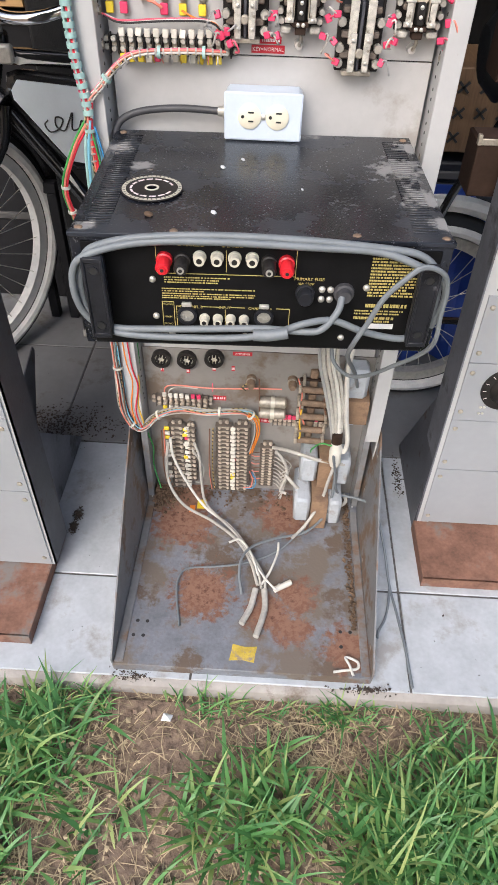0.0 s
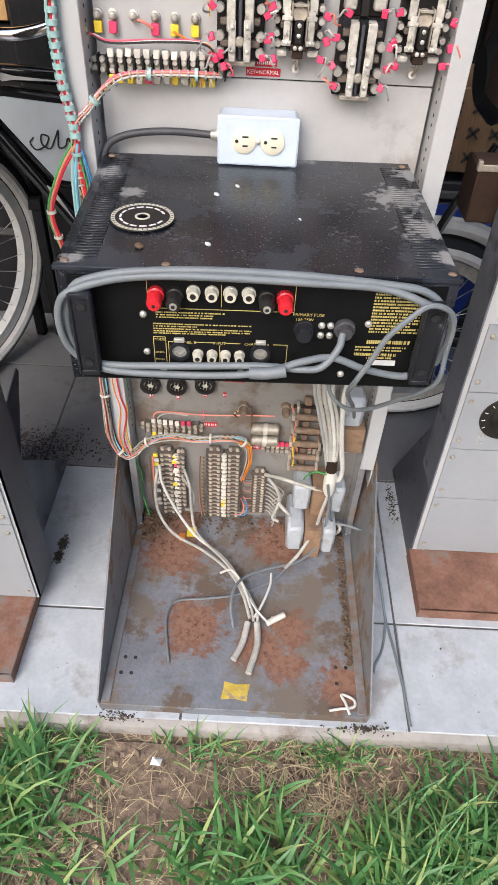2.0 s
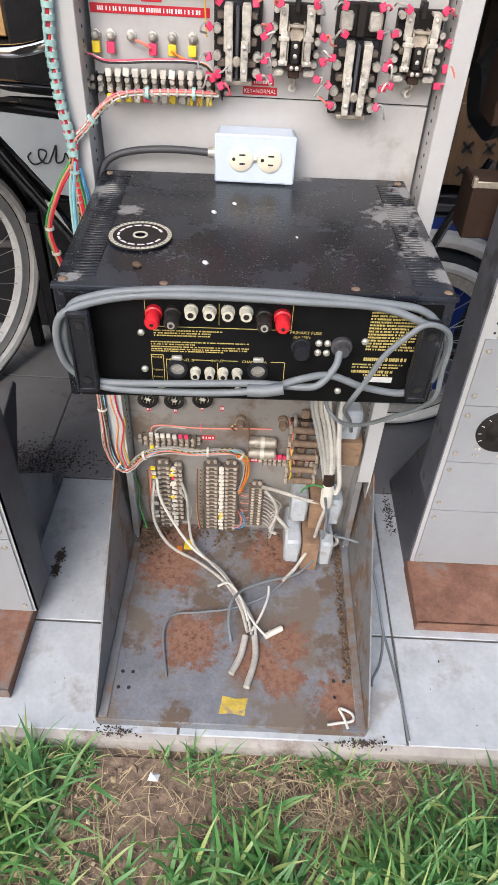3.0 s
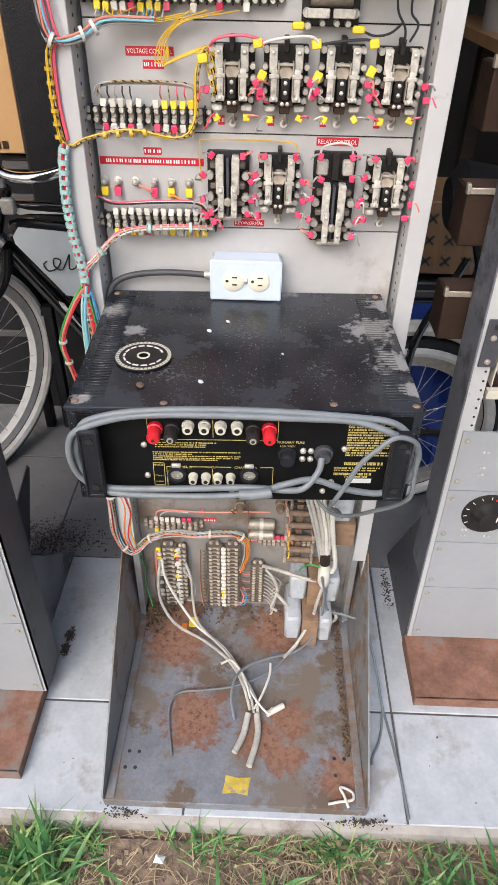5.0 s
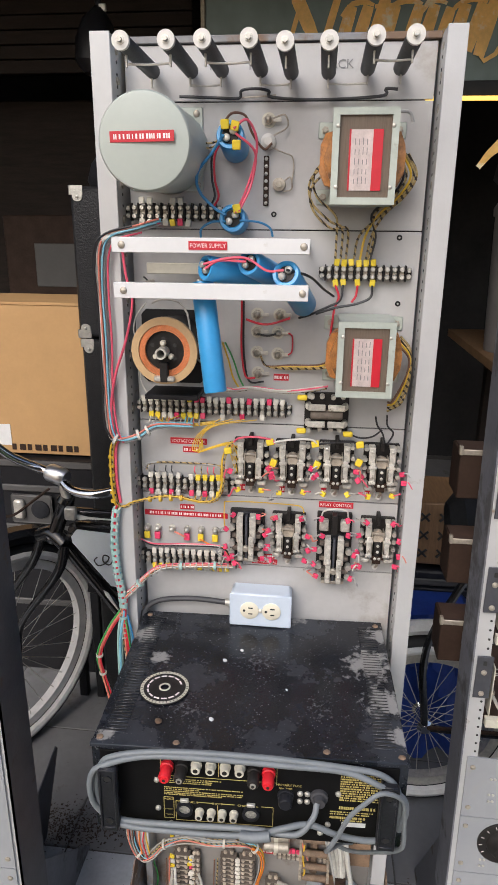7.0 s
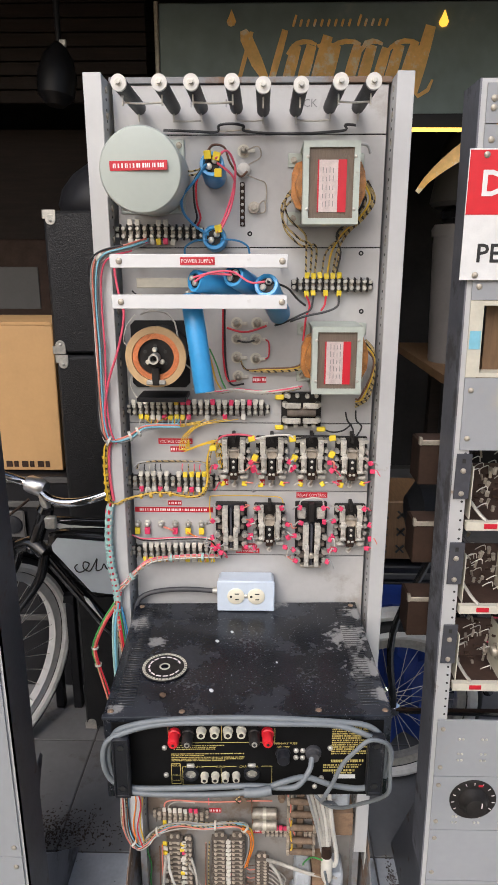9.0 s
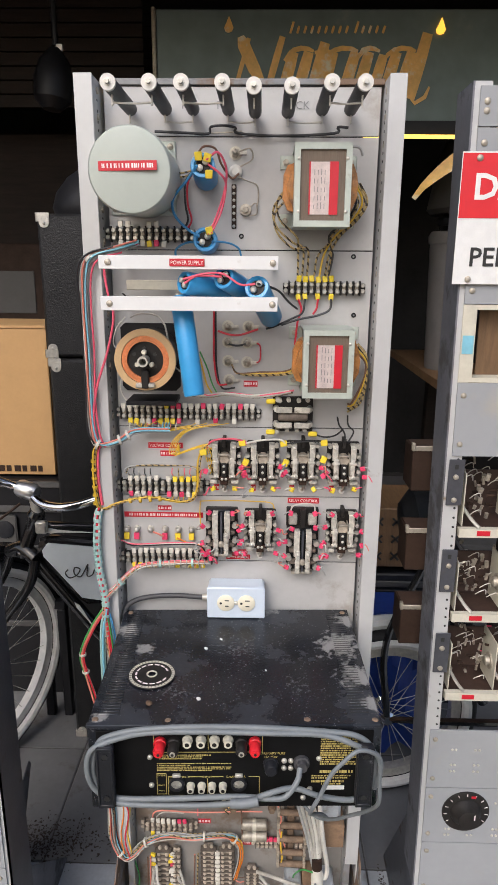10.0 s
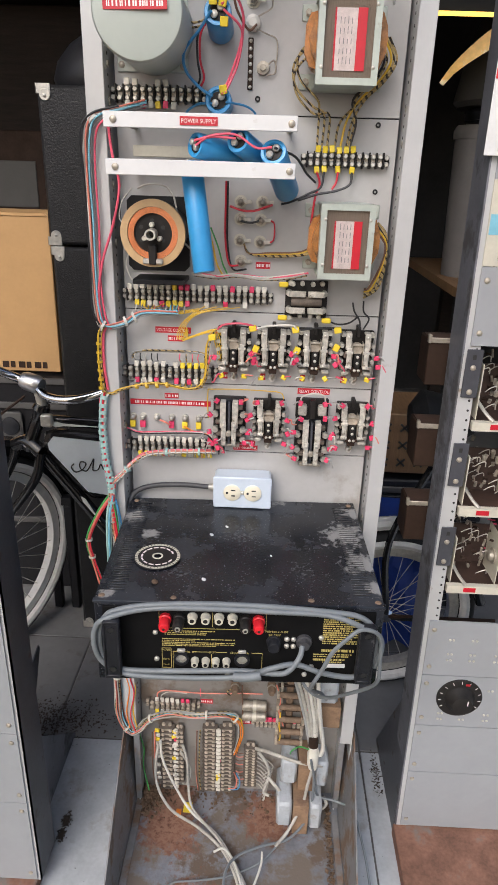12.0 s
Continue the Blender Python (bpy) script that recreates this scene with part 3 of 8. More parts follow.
# ---- main rack ----
U = 0.04445
Z_A, Z_TOP = 1.675, 1.764
rack = thing("equipment_rack", (0, -0.2, 0), "tall grey steel open equipment rack on a rusty base plate", "equipment rack")
for s in (-1, 1):
    g = Geo()
    a, b = (0.228, 0.255) if s > 0 else (-0.259, -0.230)
    g.box(a, b, -0.047, -0.044, 0.235, 1.757, 0.0008)
    w = a if s > 0 else b
    g.box(min(w, w + 0.003 * s), max(w, w + 0.003 * s), -0.044, 0.030, 0.02, 1.755)
    o = b if s > 0 else a
    g.box(min(o, o - 0.003 * s), max(o, o - 0.003 * s), -0.044, 0.030, 0.02, 1.755)
    up = part("upright", g, FRAME, rack, "pale grey steel upright channel")
    # small mounting holes and screw heads up the inner web
    g = Geo()
    z = 0.30
    k = 0
    while z < 1.725:
        x = w - 0.0006 * s
        g.cyl((x, -0.020, z), (x + 0.001 * s, -0.020, z), 0.0024, 8)
        z += 0.0159 if k % 3 else 0.0127
        k += 1
    tagged(part("punched_strip", g, BLACK_INK, up), kind="stuff")
g = Geo().box(-0.228, 0.228, -0.004, 0.026, 1.7505, 1.760, 0.001)
part("top_bar", g, GUSSET, rack, "dark steel angle across the top")
seams = [1.7495, Z_A, Z_A - 4 * U, Z_A - 11 * U, Z_A - 14 * U, Z_A - 17 * U, Z_A - 25 * U, 0.415]
for top, bot in zip(seams, seams[1:]):
    part("panel", Geo().box(-0.2235, 0.2235, 0.0, 0.004, bot + 0.0008, top - 0.0008, 0.0007), PANEL, rack, "flat grey painted steel panel")
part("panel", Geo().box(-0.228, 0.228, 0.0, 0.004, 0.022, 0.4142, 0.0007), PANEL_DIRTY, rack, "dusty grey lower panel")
g = Geo().box(-0.240, 0.240, -0.455, 0.03, 0.019, 0.022, 0.0008)
g.box(-0.240, 0.240, -0.4555, -0.4525, 0.0, 0.0205, 0.0008)
part("base_plate", g, BASE, rack, "grey base plate with large patches of rust")
for s in (-1, 1):
    g = Geo()
    def gx(z):
        return s * (0.2405 + 0.02 * z / 0.25)
    prof = [(-0.455, 0.002), (-0.455, 0.036), (-0.047, 0.252), (0.03, 0.252), (0.03, 0.002)]
    vs = [(gx(z), y, z) for y, z in prof] + [(gx(z) - s * 0.003, y, z) for y, z in prof]
    n = len(prof)
    g.add(vs, [tuple(range(n)), tuple(range(n, 2 * n))] + [(i, (i + 1) % n, n + (i + 1) % n, n + i) for i in range(n)])
    # turned-in flange along the foot of the gusset
    x0, x1 = sorted((s * 0.2375, s * 0.222))
    g.box(x0, x1, -0.452, -0.06, 0.0222, 0.0252, 0.0008)
    x0, x1 = sorted((s * 0.2395, s * 0.226))
    g.box(x0, x1, -0.0445, -0.041, 0.026, 0.25, 0.0008)
    gs = part("gusset", g, GUSSET, rack, "tapered steel side gusset")
    for y, z in ((-0.40, 0.034), (-0.20, 0.034), (-0.07, 0.215), (-0.06, 0.10)):
        stud("bolt", gs, (gx(z) - s * 0.003, y, z), HEX_SCREW, (0, 0, radians(90 * s)))
for x, y in ((-0.209, -0.364), (-0.190, -0.364), (-0.212, -0.395), (-0.193, -0.395), (0.187, -0.363), (0.206, -0.363), (0.187, -0.395)):
    part("hole", Geo().cyl((x, y, 0.0215), (x, y, 0.0226), 0.0036, 12), BLACK_INK, rack)
part("paint_mark", Geo().prism([(-0.025, -0.436), (0.0, -0.434), (0.022, -0.438), (0.024, -0.42), (0.027, -0.405), (0.004, -0.407), (-0.020, -0.402), (-0.022, -0.42)], "z", 0.0221, 0.0226), OLD_YELLOW, rack, "worn yellow painted square")
# stencilled word on the top panel
for w, x in (("NU", -0.085), ("M", -0.034), ("IC", 0.020), ("RACK", 0.087)):
    part("stencil", text_geo(w, 0.017, facing(x, -0.0012, 1.716)), GREY_INK, rack)


for s in (-1, 1):
    for z in (1.738, 1.700, 1.66, 1.56, 1.51, 1.46, 1.39, 1.30, 1.21, 1.16, 1.10, 1.03, 0.97, 0.93, 0.80):
        stud("panel_screw", rack, (s * 0.2275, -0.020, z), HEX_SCREW, (0, 0, radians(90 * s)))

# ---- power amplifier on its side of the rack ----
amp = thing("power_amplifier", (0.004, -0.17, 0.67), "dusty black rack power amplifier lying in the rack, rear panel outward", "amplifier")
AX0, AX1, AY, AZ0, AZ1 = -0.213, 0.222, -0.345, 0.671, 0.821
g = Geo().box(AX0, AX1, AY, -0.016, AZ0, AZ1, 0.0015)
part("body", g, AMP_TOP, amp, "dusty scratched black steel case")
part("rear_panel", Geo().box(AX0 + 0.012, AX1 - 0.012, AY - 0.003, AY, AZ0 + 0.004, AZ1 - 0.010, 0.0008), AMP_FACE, amp, "black rear panel with gold printing")
part("top_lip", Geo().box(AX0 - 0.001, AX1 + 0.001, AY - 0.004, AY + 0.006, AZ1 - 0.005, AZ1 + 0.001, 0.001), AMP_TOP, amp)
g = Geo()
for s, xa in ((-1, -0.200), (1, 0.178)):
    for i in range(44):
        y = -0.325 + i * 0.0066
        g.box(xa, xa + 0.030, y, y + 0.0032, AZ1 + 0.0001, AZ1 + 0.0012, 0.0004)
tagged(part("vent_rib", g, AMP_TOP, amp), kind="stuff")
g = Geo()
for s, xa in ((-1, -0.200), (1, 0.178)):
    for i in range(44):
        y = -0.325 + i * 0.0066
        g.box(xa + 0.001, xa + 0.029, y + 0.0038, y + 0.0060, AZ1 + 0.0001, AZ1 + 0.0004)
tagged(part("vent_slot", g, BLACK_INK, amp), kind="stuff")
for x, y in ((-0.203, -0.335), (-0.095, -0.338), (0.112, -0.337), (0.213, -0.338), (-0.2, -0.03), (0.21, -0.03)):
    stud("case_screw", amp, (x, y, AZ1), TOP_SCREW)
FY = AY - 0.003


def binding_post(x, z, m):
    p = part("binding_post", Geo().lathe((x, FY, z), (x, FY - 0.026, z), [(0, 0.0095), (0.006, 0.0095), (0.007, 0.0078), (0.022, 0.0085), (0.026, 0.0065)], 14), m, amp, "red speaker binding post" if m is RED_KNOB else "black speaker binding post")
    part("contact", Geo().cyl((x, FY - 0.024, z), (x, FY - 0.0275, z), 0.0042, 10), RED_KNOB if m is RED_KNOB else STEEL, p)
    part("socket", Geo().cyl((x, FY - 0.0270, z), (x, FY - 0.0280, z), 0.0022, 8), BLACK_INK, p)


for x, m in ((-0.106, RED_KNOB), (-0.0855, BAKELITE), (0.0140, BAKELITE), (0.034, RED_KNOB)):
    binding_post(x, 0.7925, m)


def jack(x, z, r=0.0068):
    p = part("jack", Geo().lathe((x, FY, z), (x, FY - 0.012, z), [(0, r * 1.15), (0.003, r * 1.15), (0.0035, r), (0.012, r * 0.92)], 14), CREAM, amp, "round cream input jack")
    part("jack_hole", Geo().cyl((x, FY - 0.0118, z), (x, FY - 0.0124, z), r * 0.5, 10), BAKELITE, p)


for x in (-0.0655, -0.0455, -0.0255, -0.0055):
    jack(x, 0.7965)
for x in (-0.062, -0.0455, -0.030, -0.0135):
    jack(x, 0.7145, 0.0056)
for x in (-0.083, 0.0105):
    p = part("round_connector", Geo().ring((x, FY, 0.7195), (x, FY - 0.006, 0.7195), 0.0085, 0.0120, 22), PLASTIC_BLACK, amp, "black round three-pin connector")
    g = Geo().cyl((x, FY, 0.7195), (x, FY - 0.003, 0.7195), 0.0085, 18)
    for a in (0.3, 1.57, 2.84):
        g.cyl((x + 0.0045 * math.cos(a), FY - 0.003, 0.7195 - 0.0045 * math.sin(a)), (x + 0.0045 * math.cos(a), FY - 0.005, 0.7195 - 0.0045 * math.sin(a)), 0.0014, 6)
    part("pin_plate", g, STEEL, p)
    part("latch", Geo().box(x - 0.006, x + 0.006, FY - 0.005, FY, 0.7315, 0.7370, 0.001), STEEL, p)
p = part("fuse_holder", Geo().lathe((0.058, FY, 0.754), (0.058, FY - 0.018, 0.754), [(0, 0.0115), (0.004, 0.0115), (0.0045, 0.0098), (0.016, 0.0095), (0.018, 0.008)], 18), PLASTIC_BLACK, amp, "dusty black fuse cap")
g = Geo()
for x, z in ((0.078, 0.759), (0.088, 0.759), (0.078, 0.746), (0.088, 0.746), (-0.122, 0.766), (-0.121, 0.716), (0.130, 0.763), (0.118, 0.708), (-0.103, 0.690), (0.108, 0.692), (-0.012, 0.690)):
    stud("screw", amp, (x, FY, z), SMALL_SCREW)
part("cable_gland", Geo().lathe((0.104, FY, 0.756), (0.104, FY - 0.014, 0.756), [(0, 0.0125), (0.005, 0.012), (0.006, 0.009), (0.014, 0.0078)], 16), CABLE_DARK, amp)

# gold printing: lines, words that can be read, and bars for the rest
g = Geo()
def rule(x0, x1, z0, z1):
    g.box(x0, x1, FY - 0.0006, FY - 0.0001, z0 + 0.008, z1 + 0.008)
def words(s, size, x, z):
    t = text_geo(s, size, facing(x, FY - 0.0005, z + 0.008))
    g.add(t.v, t.f)
L = 0.0007
rule(-0.116, -0.092, 0.803, 0.803 + L); rule(-0.116, -0.116 + L, 0.7665, 0.803); rule(-0.06, -0.043, 0.803, 0.803 + L)
rule(-0.013, 0.002, 0.803, 0.803 + L); rule(0.020, 0.045, 0.803, 0.803 + L); rule(0.045, 0.045 + L, 0.766, 0.803)
rule(-0.116, 0.045, 0.7660, 0.7660 + L); rule(-0.0355, -0.0355 + L, 0.770, 0.797)
rule(-0.113, -0.113 + L, 0.6905, 0.728); rule(-0.113, -0.099, 0.6905, 0.6905 + L); rule(-0.099, -0.099 + L, 0.6905, 0.728); rule(-0.113, -0.099, 0.728, 0.728 + L)
rule(-0.096, 0.041, 0.688, 0.688 + L); rule(-0.096, -0.096 + L, 0.688, 0.722); rule(0.041, 0.041 + L, 0.688, 0.722); rule(-0.037, -0.037 + L, 0.690, 0.719)
rule(-0.096, -0.090, 0.722, 0.722 + L); rule(-0.066, -0.044, 0.722, 0.722 + L); rule(-0.030, -0.013, 0.722, 0.722 + L); rule(0.025, 0.041, 0.722, 0.722 + L)
words("CHANNEL B", 0.0055, -0.076, 0.8010); words("SPEAKERS", 0.0055, -0.028, 0.8010); words("CHANNEL A", 0.0055, 0.013, 0.8010)
words("CHANNEL B", 0.0052, -0.078, 0.7203); words("INPUT", 0.0052, -0.037, 0.7203); words("CHANNEL A", 0.0052, 0.006, 0.7203)
words("PRIMARY FUSE", 0.0055, 0.062, 0.7620); words("10A 250V", 0.0050, 0.058, 0.7560); words("MODE", 0.0048, -0.106, 0.7235)
words("STEREO", 0.0032, -0.106, 0.7060); words("MONO", 0.0032, -0.106, 0.6960); words("CAUTION", 0.0052, 0.060, 0.8010)
words("ATTENTION", 0.0050, 0.147, 0.7960)
rr = random.Random(3)
def bars(x0, x1, z, h):
    x = x0
    while x < x1 - 0.002:
        w = min(rr.uniform(0.0008, 0.0030), x1 - x)
        rule(x, x + w, z, z + h)
        x += w + (0.0006 if rr.random() < 0.75 else 0.0018)
for z, x1 in ((0.7605, -0.030), (0.7572, -0.042), (0.7540, -0.044)):
    bars(-0.108, x1, z, 0.0014)
for z, x1 in ((0.7455, 0.0), (0.7423, -0.060), (0.7390, 0.0), (0.7358, 0.0), (0.7330, -0.03)):
    bars(-0.112, x1, z, 0.0013)
for i in range(13):
    bars(0.132, 0.189 if i % 5 else 0.178, 0.7915 - i * 0.0040, 0.0021)
bars(0.132, 0.183, 0.7285, 0.0046); bars(0.120, 0.180, 0.7225, 0.0018); bars(0.120, 0.176, 0.7185, 0.0018); bars(0.120, 0.170, 0.7115, 0.0036); bars(0.135, 0.165, 0.7075, 0.0022)
tagged(part("printing", g, GOLD_INK, amp, "gold printed lettering"), kind="stuff")
part("serial_label", Geo().box(0.137, 0.170, FY - 0.0009, FY, 0.7065, 0.7135), PAPER_WHITE, amp, "blank white paper label")


def cord_bracket(x):
    """A scuffed plastic foot: a long bar with raised side ribs, on two short posts."""
    g = Geo().box(x - 0.0125, x + 0.0125, FY - 0.029, FY - 0.016, 0.702, 0.806, 0.003)
    for z in (0.722, 0.788):
        g.box(x - 0.008, x + 0.008, FY - 0.017, FY, z - 0.010, z + 0.010, 0.002)
    for s in (-1, 1):
        g.box(*sorted((x + s * 0.0118, x + s * 0.0088)), FY - 0.0315, FY - 0.0280, 0.704, 0.804, 0.0008)
    for z0, z1 in ((0.702, 0.708), (0.800, 0.806)):
        g.box(x - 0.0118, x + 0.0118, FY - 0.0310, FY - 0.0280, z0, z1, 0.0008)
    b = part("cord_bracket", g, PLASTIC_BLACK, amp, "scuffed black plastic cord-wrap foot")
    for z in (0.718, 0.790):
        part("bracket_hole", Geo().ring((x, FY - 0.0288, z), (x, FY - 0.0305, z), 0.0045, 0.0062, 16), PLASTIC_BLACK, b)
        part("bracket_hole", Geo().cyl((x, FY - 0.0288, z), (x, FY - 0.0294, z), 0.0045, 14), BLACK_INK, b)


cord_bracket(-0.183)
cord_bracket(0.194)
# the case sits a little askew in the rack
amp.location.x -= 0.006
amp.location.y += 0.004
amp.rotation_euler = (0, 0, radians(1.9))

# the mains cord wound round the two brackets
cord = thing("mains_cord", (0.0, -0.40, 0.655), "thick grey rubber mains cord wound round the amplifier brackets", "power cord")
cy = FY - 0.012
loop1 = [(0.104, FY - 0.012, 0.756), (0.100, cy - 0.012, 0.744), (0.083, cy - 0.020, 0.724), (0.060, cy - 0.020, 0.720), (0.010, cy - 0.016, 0.720), (-0.09, cy - 0.012, 0.713), (-0.168, cy - 0.006, 0.709),
         (-0.200, cy, 0.722), (-0.2095, cy, 0.745), (-0.2085, cy, 0.775), (-0.198, cy, 0.799), (-0.178, cy, 0.812), (-0.13, cy, 0.823), (-0.05, cy, 0.828), (0.05, cy, 0.826), (0.143, cy, 0.819),
         (0.185, cy, 0.812), (0.208, cy, 0.792), (0.214, cy, 0.762), (0.213, cy, 0.735), (0.204, cy, 0.712)]
def snug(pts):
    """Draws the loops in close round the left foot and back along the askew panel."""
    return [((x if x > -0.17 else -0.17 + (x + 0.17) * 0.78) - 0.003, y + 0.004 + 0.033 * x, z) for x, y, z in pts]


part("cord", Geo().tube(snug(loop1), 0.0043, 10), CABLE_GREY, cord)
loop2 = [(0.204, cy, 0.712), (0.181, cy - 0.008, 0.706), (0.135, cy - 0.014, 0.718), (0.095, cy - 0.014, 0.733), (0.060, cy - 0.022, 0.732), (0.030, cy - 0.020, 0.718), (-0.014, cy - 0.016, 0.706),
         (-0.09, cy - 0.012, 0.701), (-0.162, cy - 0.010, 0.704), (-0.203, cy - 0.004, 0.720), (-0.2165, cy - 0.008, 0.750), (-0.2140, cy - 0.008, 0.785), (-0.190, cy - 0.010, 0.806),
         (-0.13, cy - 0.002, 0.818), (-0.05, cy - 0.004, 0.823), (0.06, cy - 0.004, 0.820), (0.14, cy - 0.004, 0.816), (0.188, cy - 0.012, 0.803), (0.216, cy - 0.010, 0.785), (0.222, cy - 0.006, 0.755), (0.216, cy, 0.720)]
part("cord", Geo().tube(snug(loop2), 0.0043, 10), CABLE_GREY, cord)
thin = [(0.172, -0.16, 0.47), (0.150, -0.24, 0.56), (0.120, -0.345, 0.665), (0.118, cy - 0.026, 0.715), (0.129, cy - 0.030, 0.745), (0.142, cy - 0.030, 0.778), (0.160, cy - 0.030, 0.802), (0.180, cy - 0.026, 0.817), (0.203, cy - 0.020, 0.808),
        (0.214, cy - 0.012, 0.785), (0.217, cy - 0.004, 0.745), (0.219, cy, 0.705), (0.210, cy + 0.02, 0.670), (0.190, cy + 0.05, 0.630), (0.165, cy + 0.09, 0.580), (0.140, cy + 0.12, 0.555), (0.118, cy + 0.14, 0.565), (0.112, cy + 0.15, 0.60)]
part("thin_cord", Geo().tube(thin, 0.0031, 8), CABLE_GREY, cord, "thinner pale grey cord")
part("tape_wrap", Geo().tube([(0.000, cy - 0.020, 0.716), (0.018, cy - 0.022, 0.718), (0.040, cy - 0.021, 0.722)], 0.0072, 10), CABLE_GREY, cord, "taped splice")

# ---- neighbouring racks ----
def neighbour_base(parent, x0, x1, yf, yb, side_x, s, front):
    """Base plate and the two low gussets of a neighbouring rack; s points from the visible side outward."""
    g = Geo().box(x0, x1, front, yb, 0.027, 0.030, 0.0008)
    g.box(x0, x1, front, front + 0.003, 0.0, 0.030, 0.0008)
    g.box(side_x - 0.0015, side_x + 0.0015, front, yb, 0.0, 0.029)
    part("base_plate", g, RUST_BASE, parent, "rusty brown base plate")


right = thing("equipment_rack", (0.62, -0.03, 0), "grey steel rack with blank panels, a dial and open circuit shelves", "equipment rack")
RX0, RX1, RY = 0.372, 0.852, -0.080
neighbour_base(right, RX0 - 0.006, RX1, RY, -0.078, RX0 - 0.006, -1, -0.232)
def lean(z):
    """The rack leans a little towards its neighbour at the top."""
    return -0.024 * z / 1.75
def leaning(x0, x1, y0, y1, z0, z1):
    vs = [(x + lean(z), y, z) for x in (x0, x1) for y in (y0, y1) for z in (z0, z1)]
    return vs, [(0, 1, 3, 2), (4, 6, 7, 5), (0, 4, 5, 1), (2, 3, 7, 6), (0, 2, 6, 4), (1, 5, 7, 3)]
g = Geo()
g.add(*leaning(RX0 - 0.003, RX0, RY, 0.002, 0.03, 1.738))
g.add(*leaning(RX1, RX1 + 0.003, RY, 0.002, 0.03, 1.738))
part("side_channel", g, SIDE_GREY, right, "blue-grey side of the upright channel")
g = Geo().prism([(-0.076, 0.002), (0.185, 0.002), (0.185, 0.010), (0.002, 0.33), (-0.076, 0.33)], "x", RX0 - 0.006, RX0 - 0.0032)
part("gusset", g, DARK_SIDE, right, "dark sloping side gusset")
for a, b in ((RX0, RX0 + 0.026), (RX1 - 0.026, RX1)):
    fl = part("front_flange", Geo().add(*leaning(a, b, RY, RY + 0.003, 0.03, 1.738)), FRAME, right, "pale grey front flange")
    g = Geo()
    for i in range(62):
        z = 0.62 + i * 0.0178
        x = b - 0.006 + lean(z) if a < 0.5 else a + 0.006 + lean(z)
        g.cyl((x, RY + 0.001, z), (x, RY - 0.0008, z), 0.0022, 7)
    tagged(part("punched_strip", g, BLACK_INK, fl), kind="stuff")


def right_panel(z0, z1, label="blank grey steel panel"):
    p = part("panel", Geo().add(*leaning(RX0 + 0.008, RX1 - 0.008, RY - 0.004, RY - 0.0005, z0 + 0.001, z1 - 0.001)), NEIGHBOUR, right, label)
    for z in (z0 + 0.022, z1 - 0.022):
        for x in (RX0 + 0.019, RX1 - 0.019):
            stud("panel_screw", p, (x + lean(z), RY - 0.004, z), SCREW)
    return p


for z0, z1 in ((0.035, 0.205), (0.205, 0.34), (0.34, 0.475), (0.475, 0.61), (1.160, 1.288), (1.414, 1.675)):
    right_panel(z0, z1)
right_panel(1.675, 1.732)
part("side_block", Geo().add(*leaning(RX0 + 0.008, RX0 + 0.03, RY - 0.003, RY - 0.0005, 1.288, 1.414)), CREAM, right, "cream panel edge")
part("side_block", Geo().add(*leaning(RX0 + 0.045, RX1 - 0.01, RY + 0.030, RY + 0.034, 1.290, 1.412)), OLD_TAN, right, "tan recessed circuit panel")
for a, b in ((1.288, 1.296), (1.406, 1.414)):
    part("recess_frame", Geo().add(*leaning(RX0 + 0.030, RX1 - 0.01, RY - 0.003, RY + 0.030, a, b)), CREAM, right, "cream frame of the recess")
part("blue_sticker", Geo().add(*leaning(RX0 + 0.010, RX0 + 0.028, RY - 0.0036, RY - 0.0032, 1.335, 1.365)), WIRE["lightblue"], right, "small pale blue sticker")
g = Geo()
for z in (0.53, 0.515, 0.375, 0.36, 0.565, 0.44):
    for x in (0.425, 0.432, 0.470, 0.478, 0.52, 0.528):
        stud("rivet", right, (x + lean(z), RY - 0.004, z), RIVET)

# the large black dial knob
dial = part("dial_knob", Geo().lathe((0.456, RY - 0.004, 0.420), (0.456, RY - 0.008, 0.420), [(0, 0.047), (0.003, 0.047), (0.004, 0.045)], 40), BAKELITE, right, "large round black dial with white marks")
part("grip", Geo().lathe((0.456, RY - 0.008, 0.420), (0.456, RY - 0.032, 0.420), [(0, 0.031), (0.006, 0.029), (0.012, 0.023), (0.022, 0.021), (0.024, 0.017)], 24), BAKELITE, dial, "glossy black knob")
g = Geo()
for i in range(11):
    a = radians(210 - i * 24)
    c, s_ = math.cos(a), math.sin(a)
    m = Matrix.Translation((0.456 + 0.041 * c, RY - 0.0084, 0.420 + 0.041 * s_)) @ Matrix.Rotation(-a, 4, "Y")
    g.box(-0.003, 0.003, -0.0003, 0.0003, -0.0006, 0.0006, 0, m)
g.box(0.4645, 0.4665, RY - 0.0325, RY - 0.0320, 0.424, 0.436)
part("dial_mark", g, LABEL_WHITE, dial)
part("dial_label", Geo().box(0.464, 0.473, RY - 0.0088, RY - 0.008, 0.454, 0.459), RED_LABEL, dial)


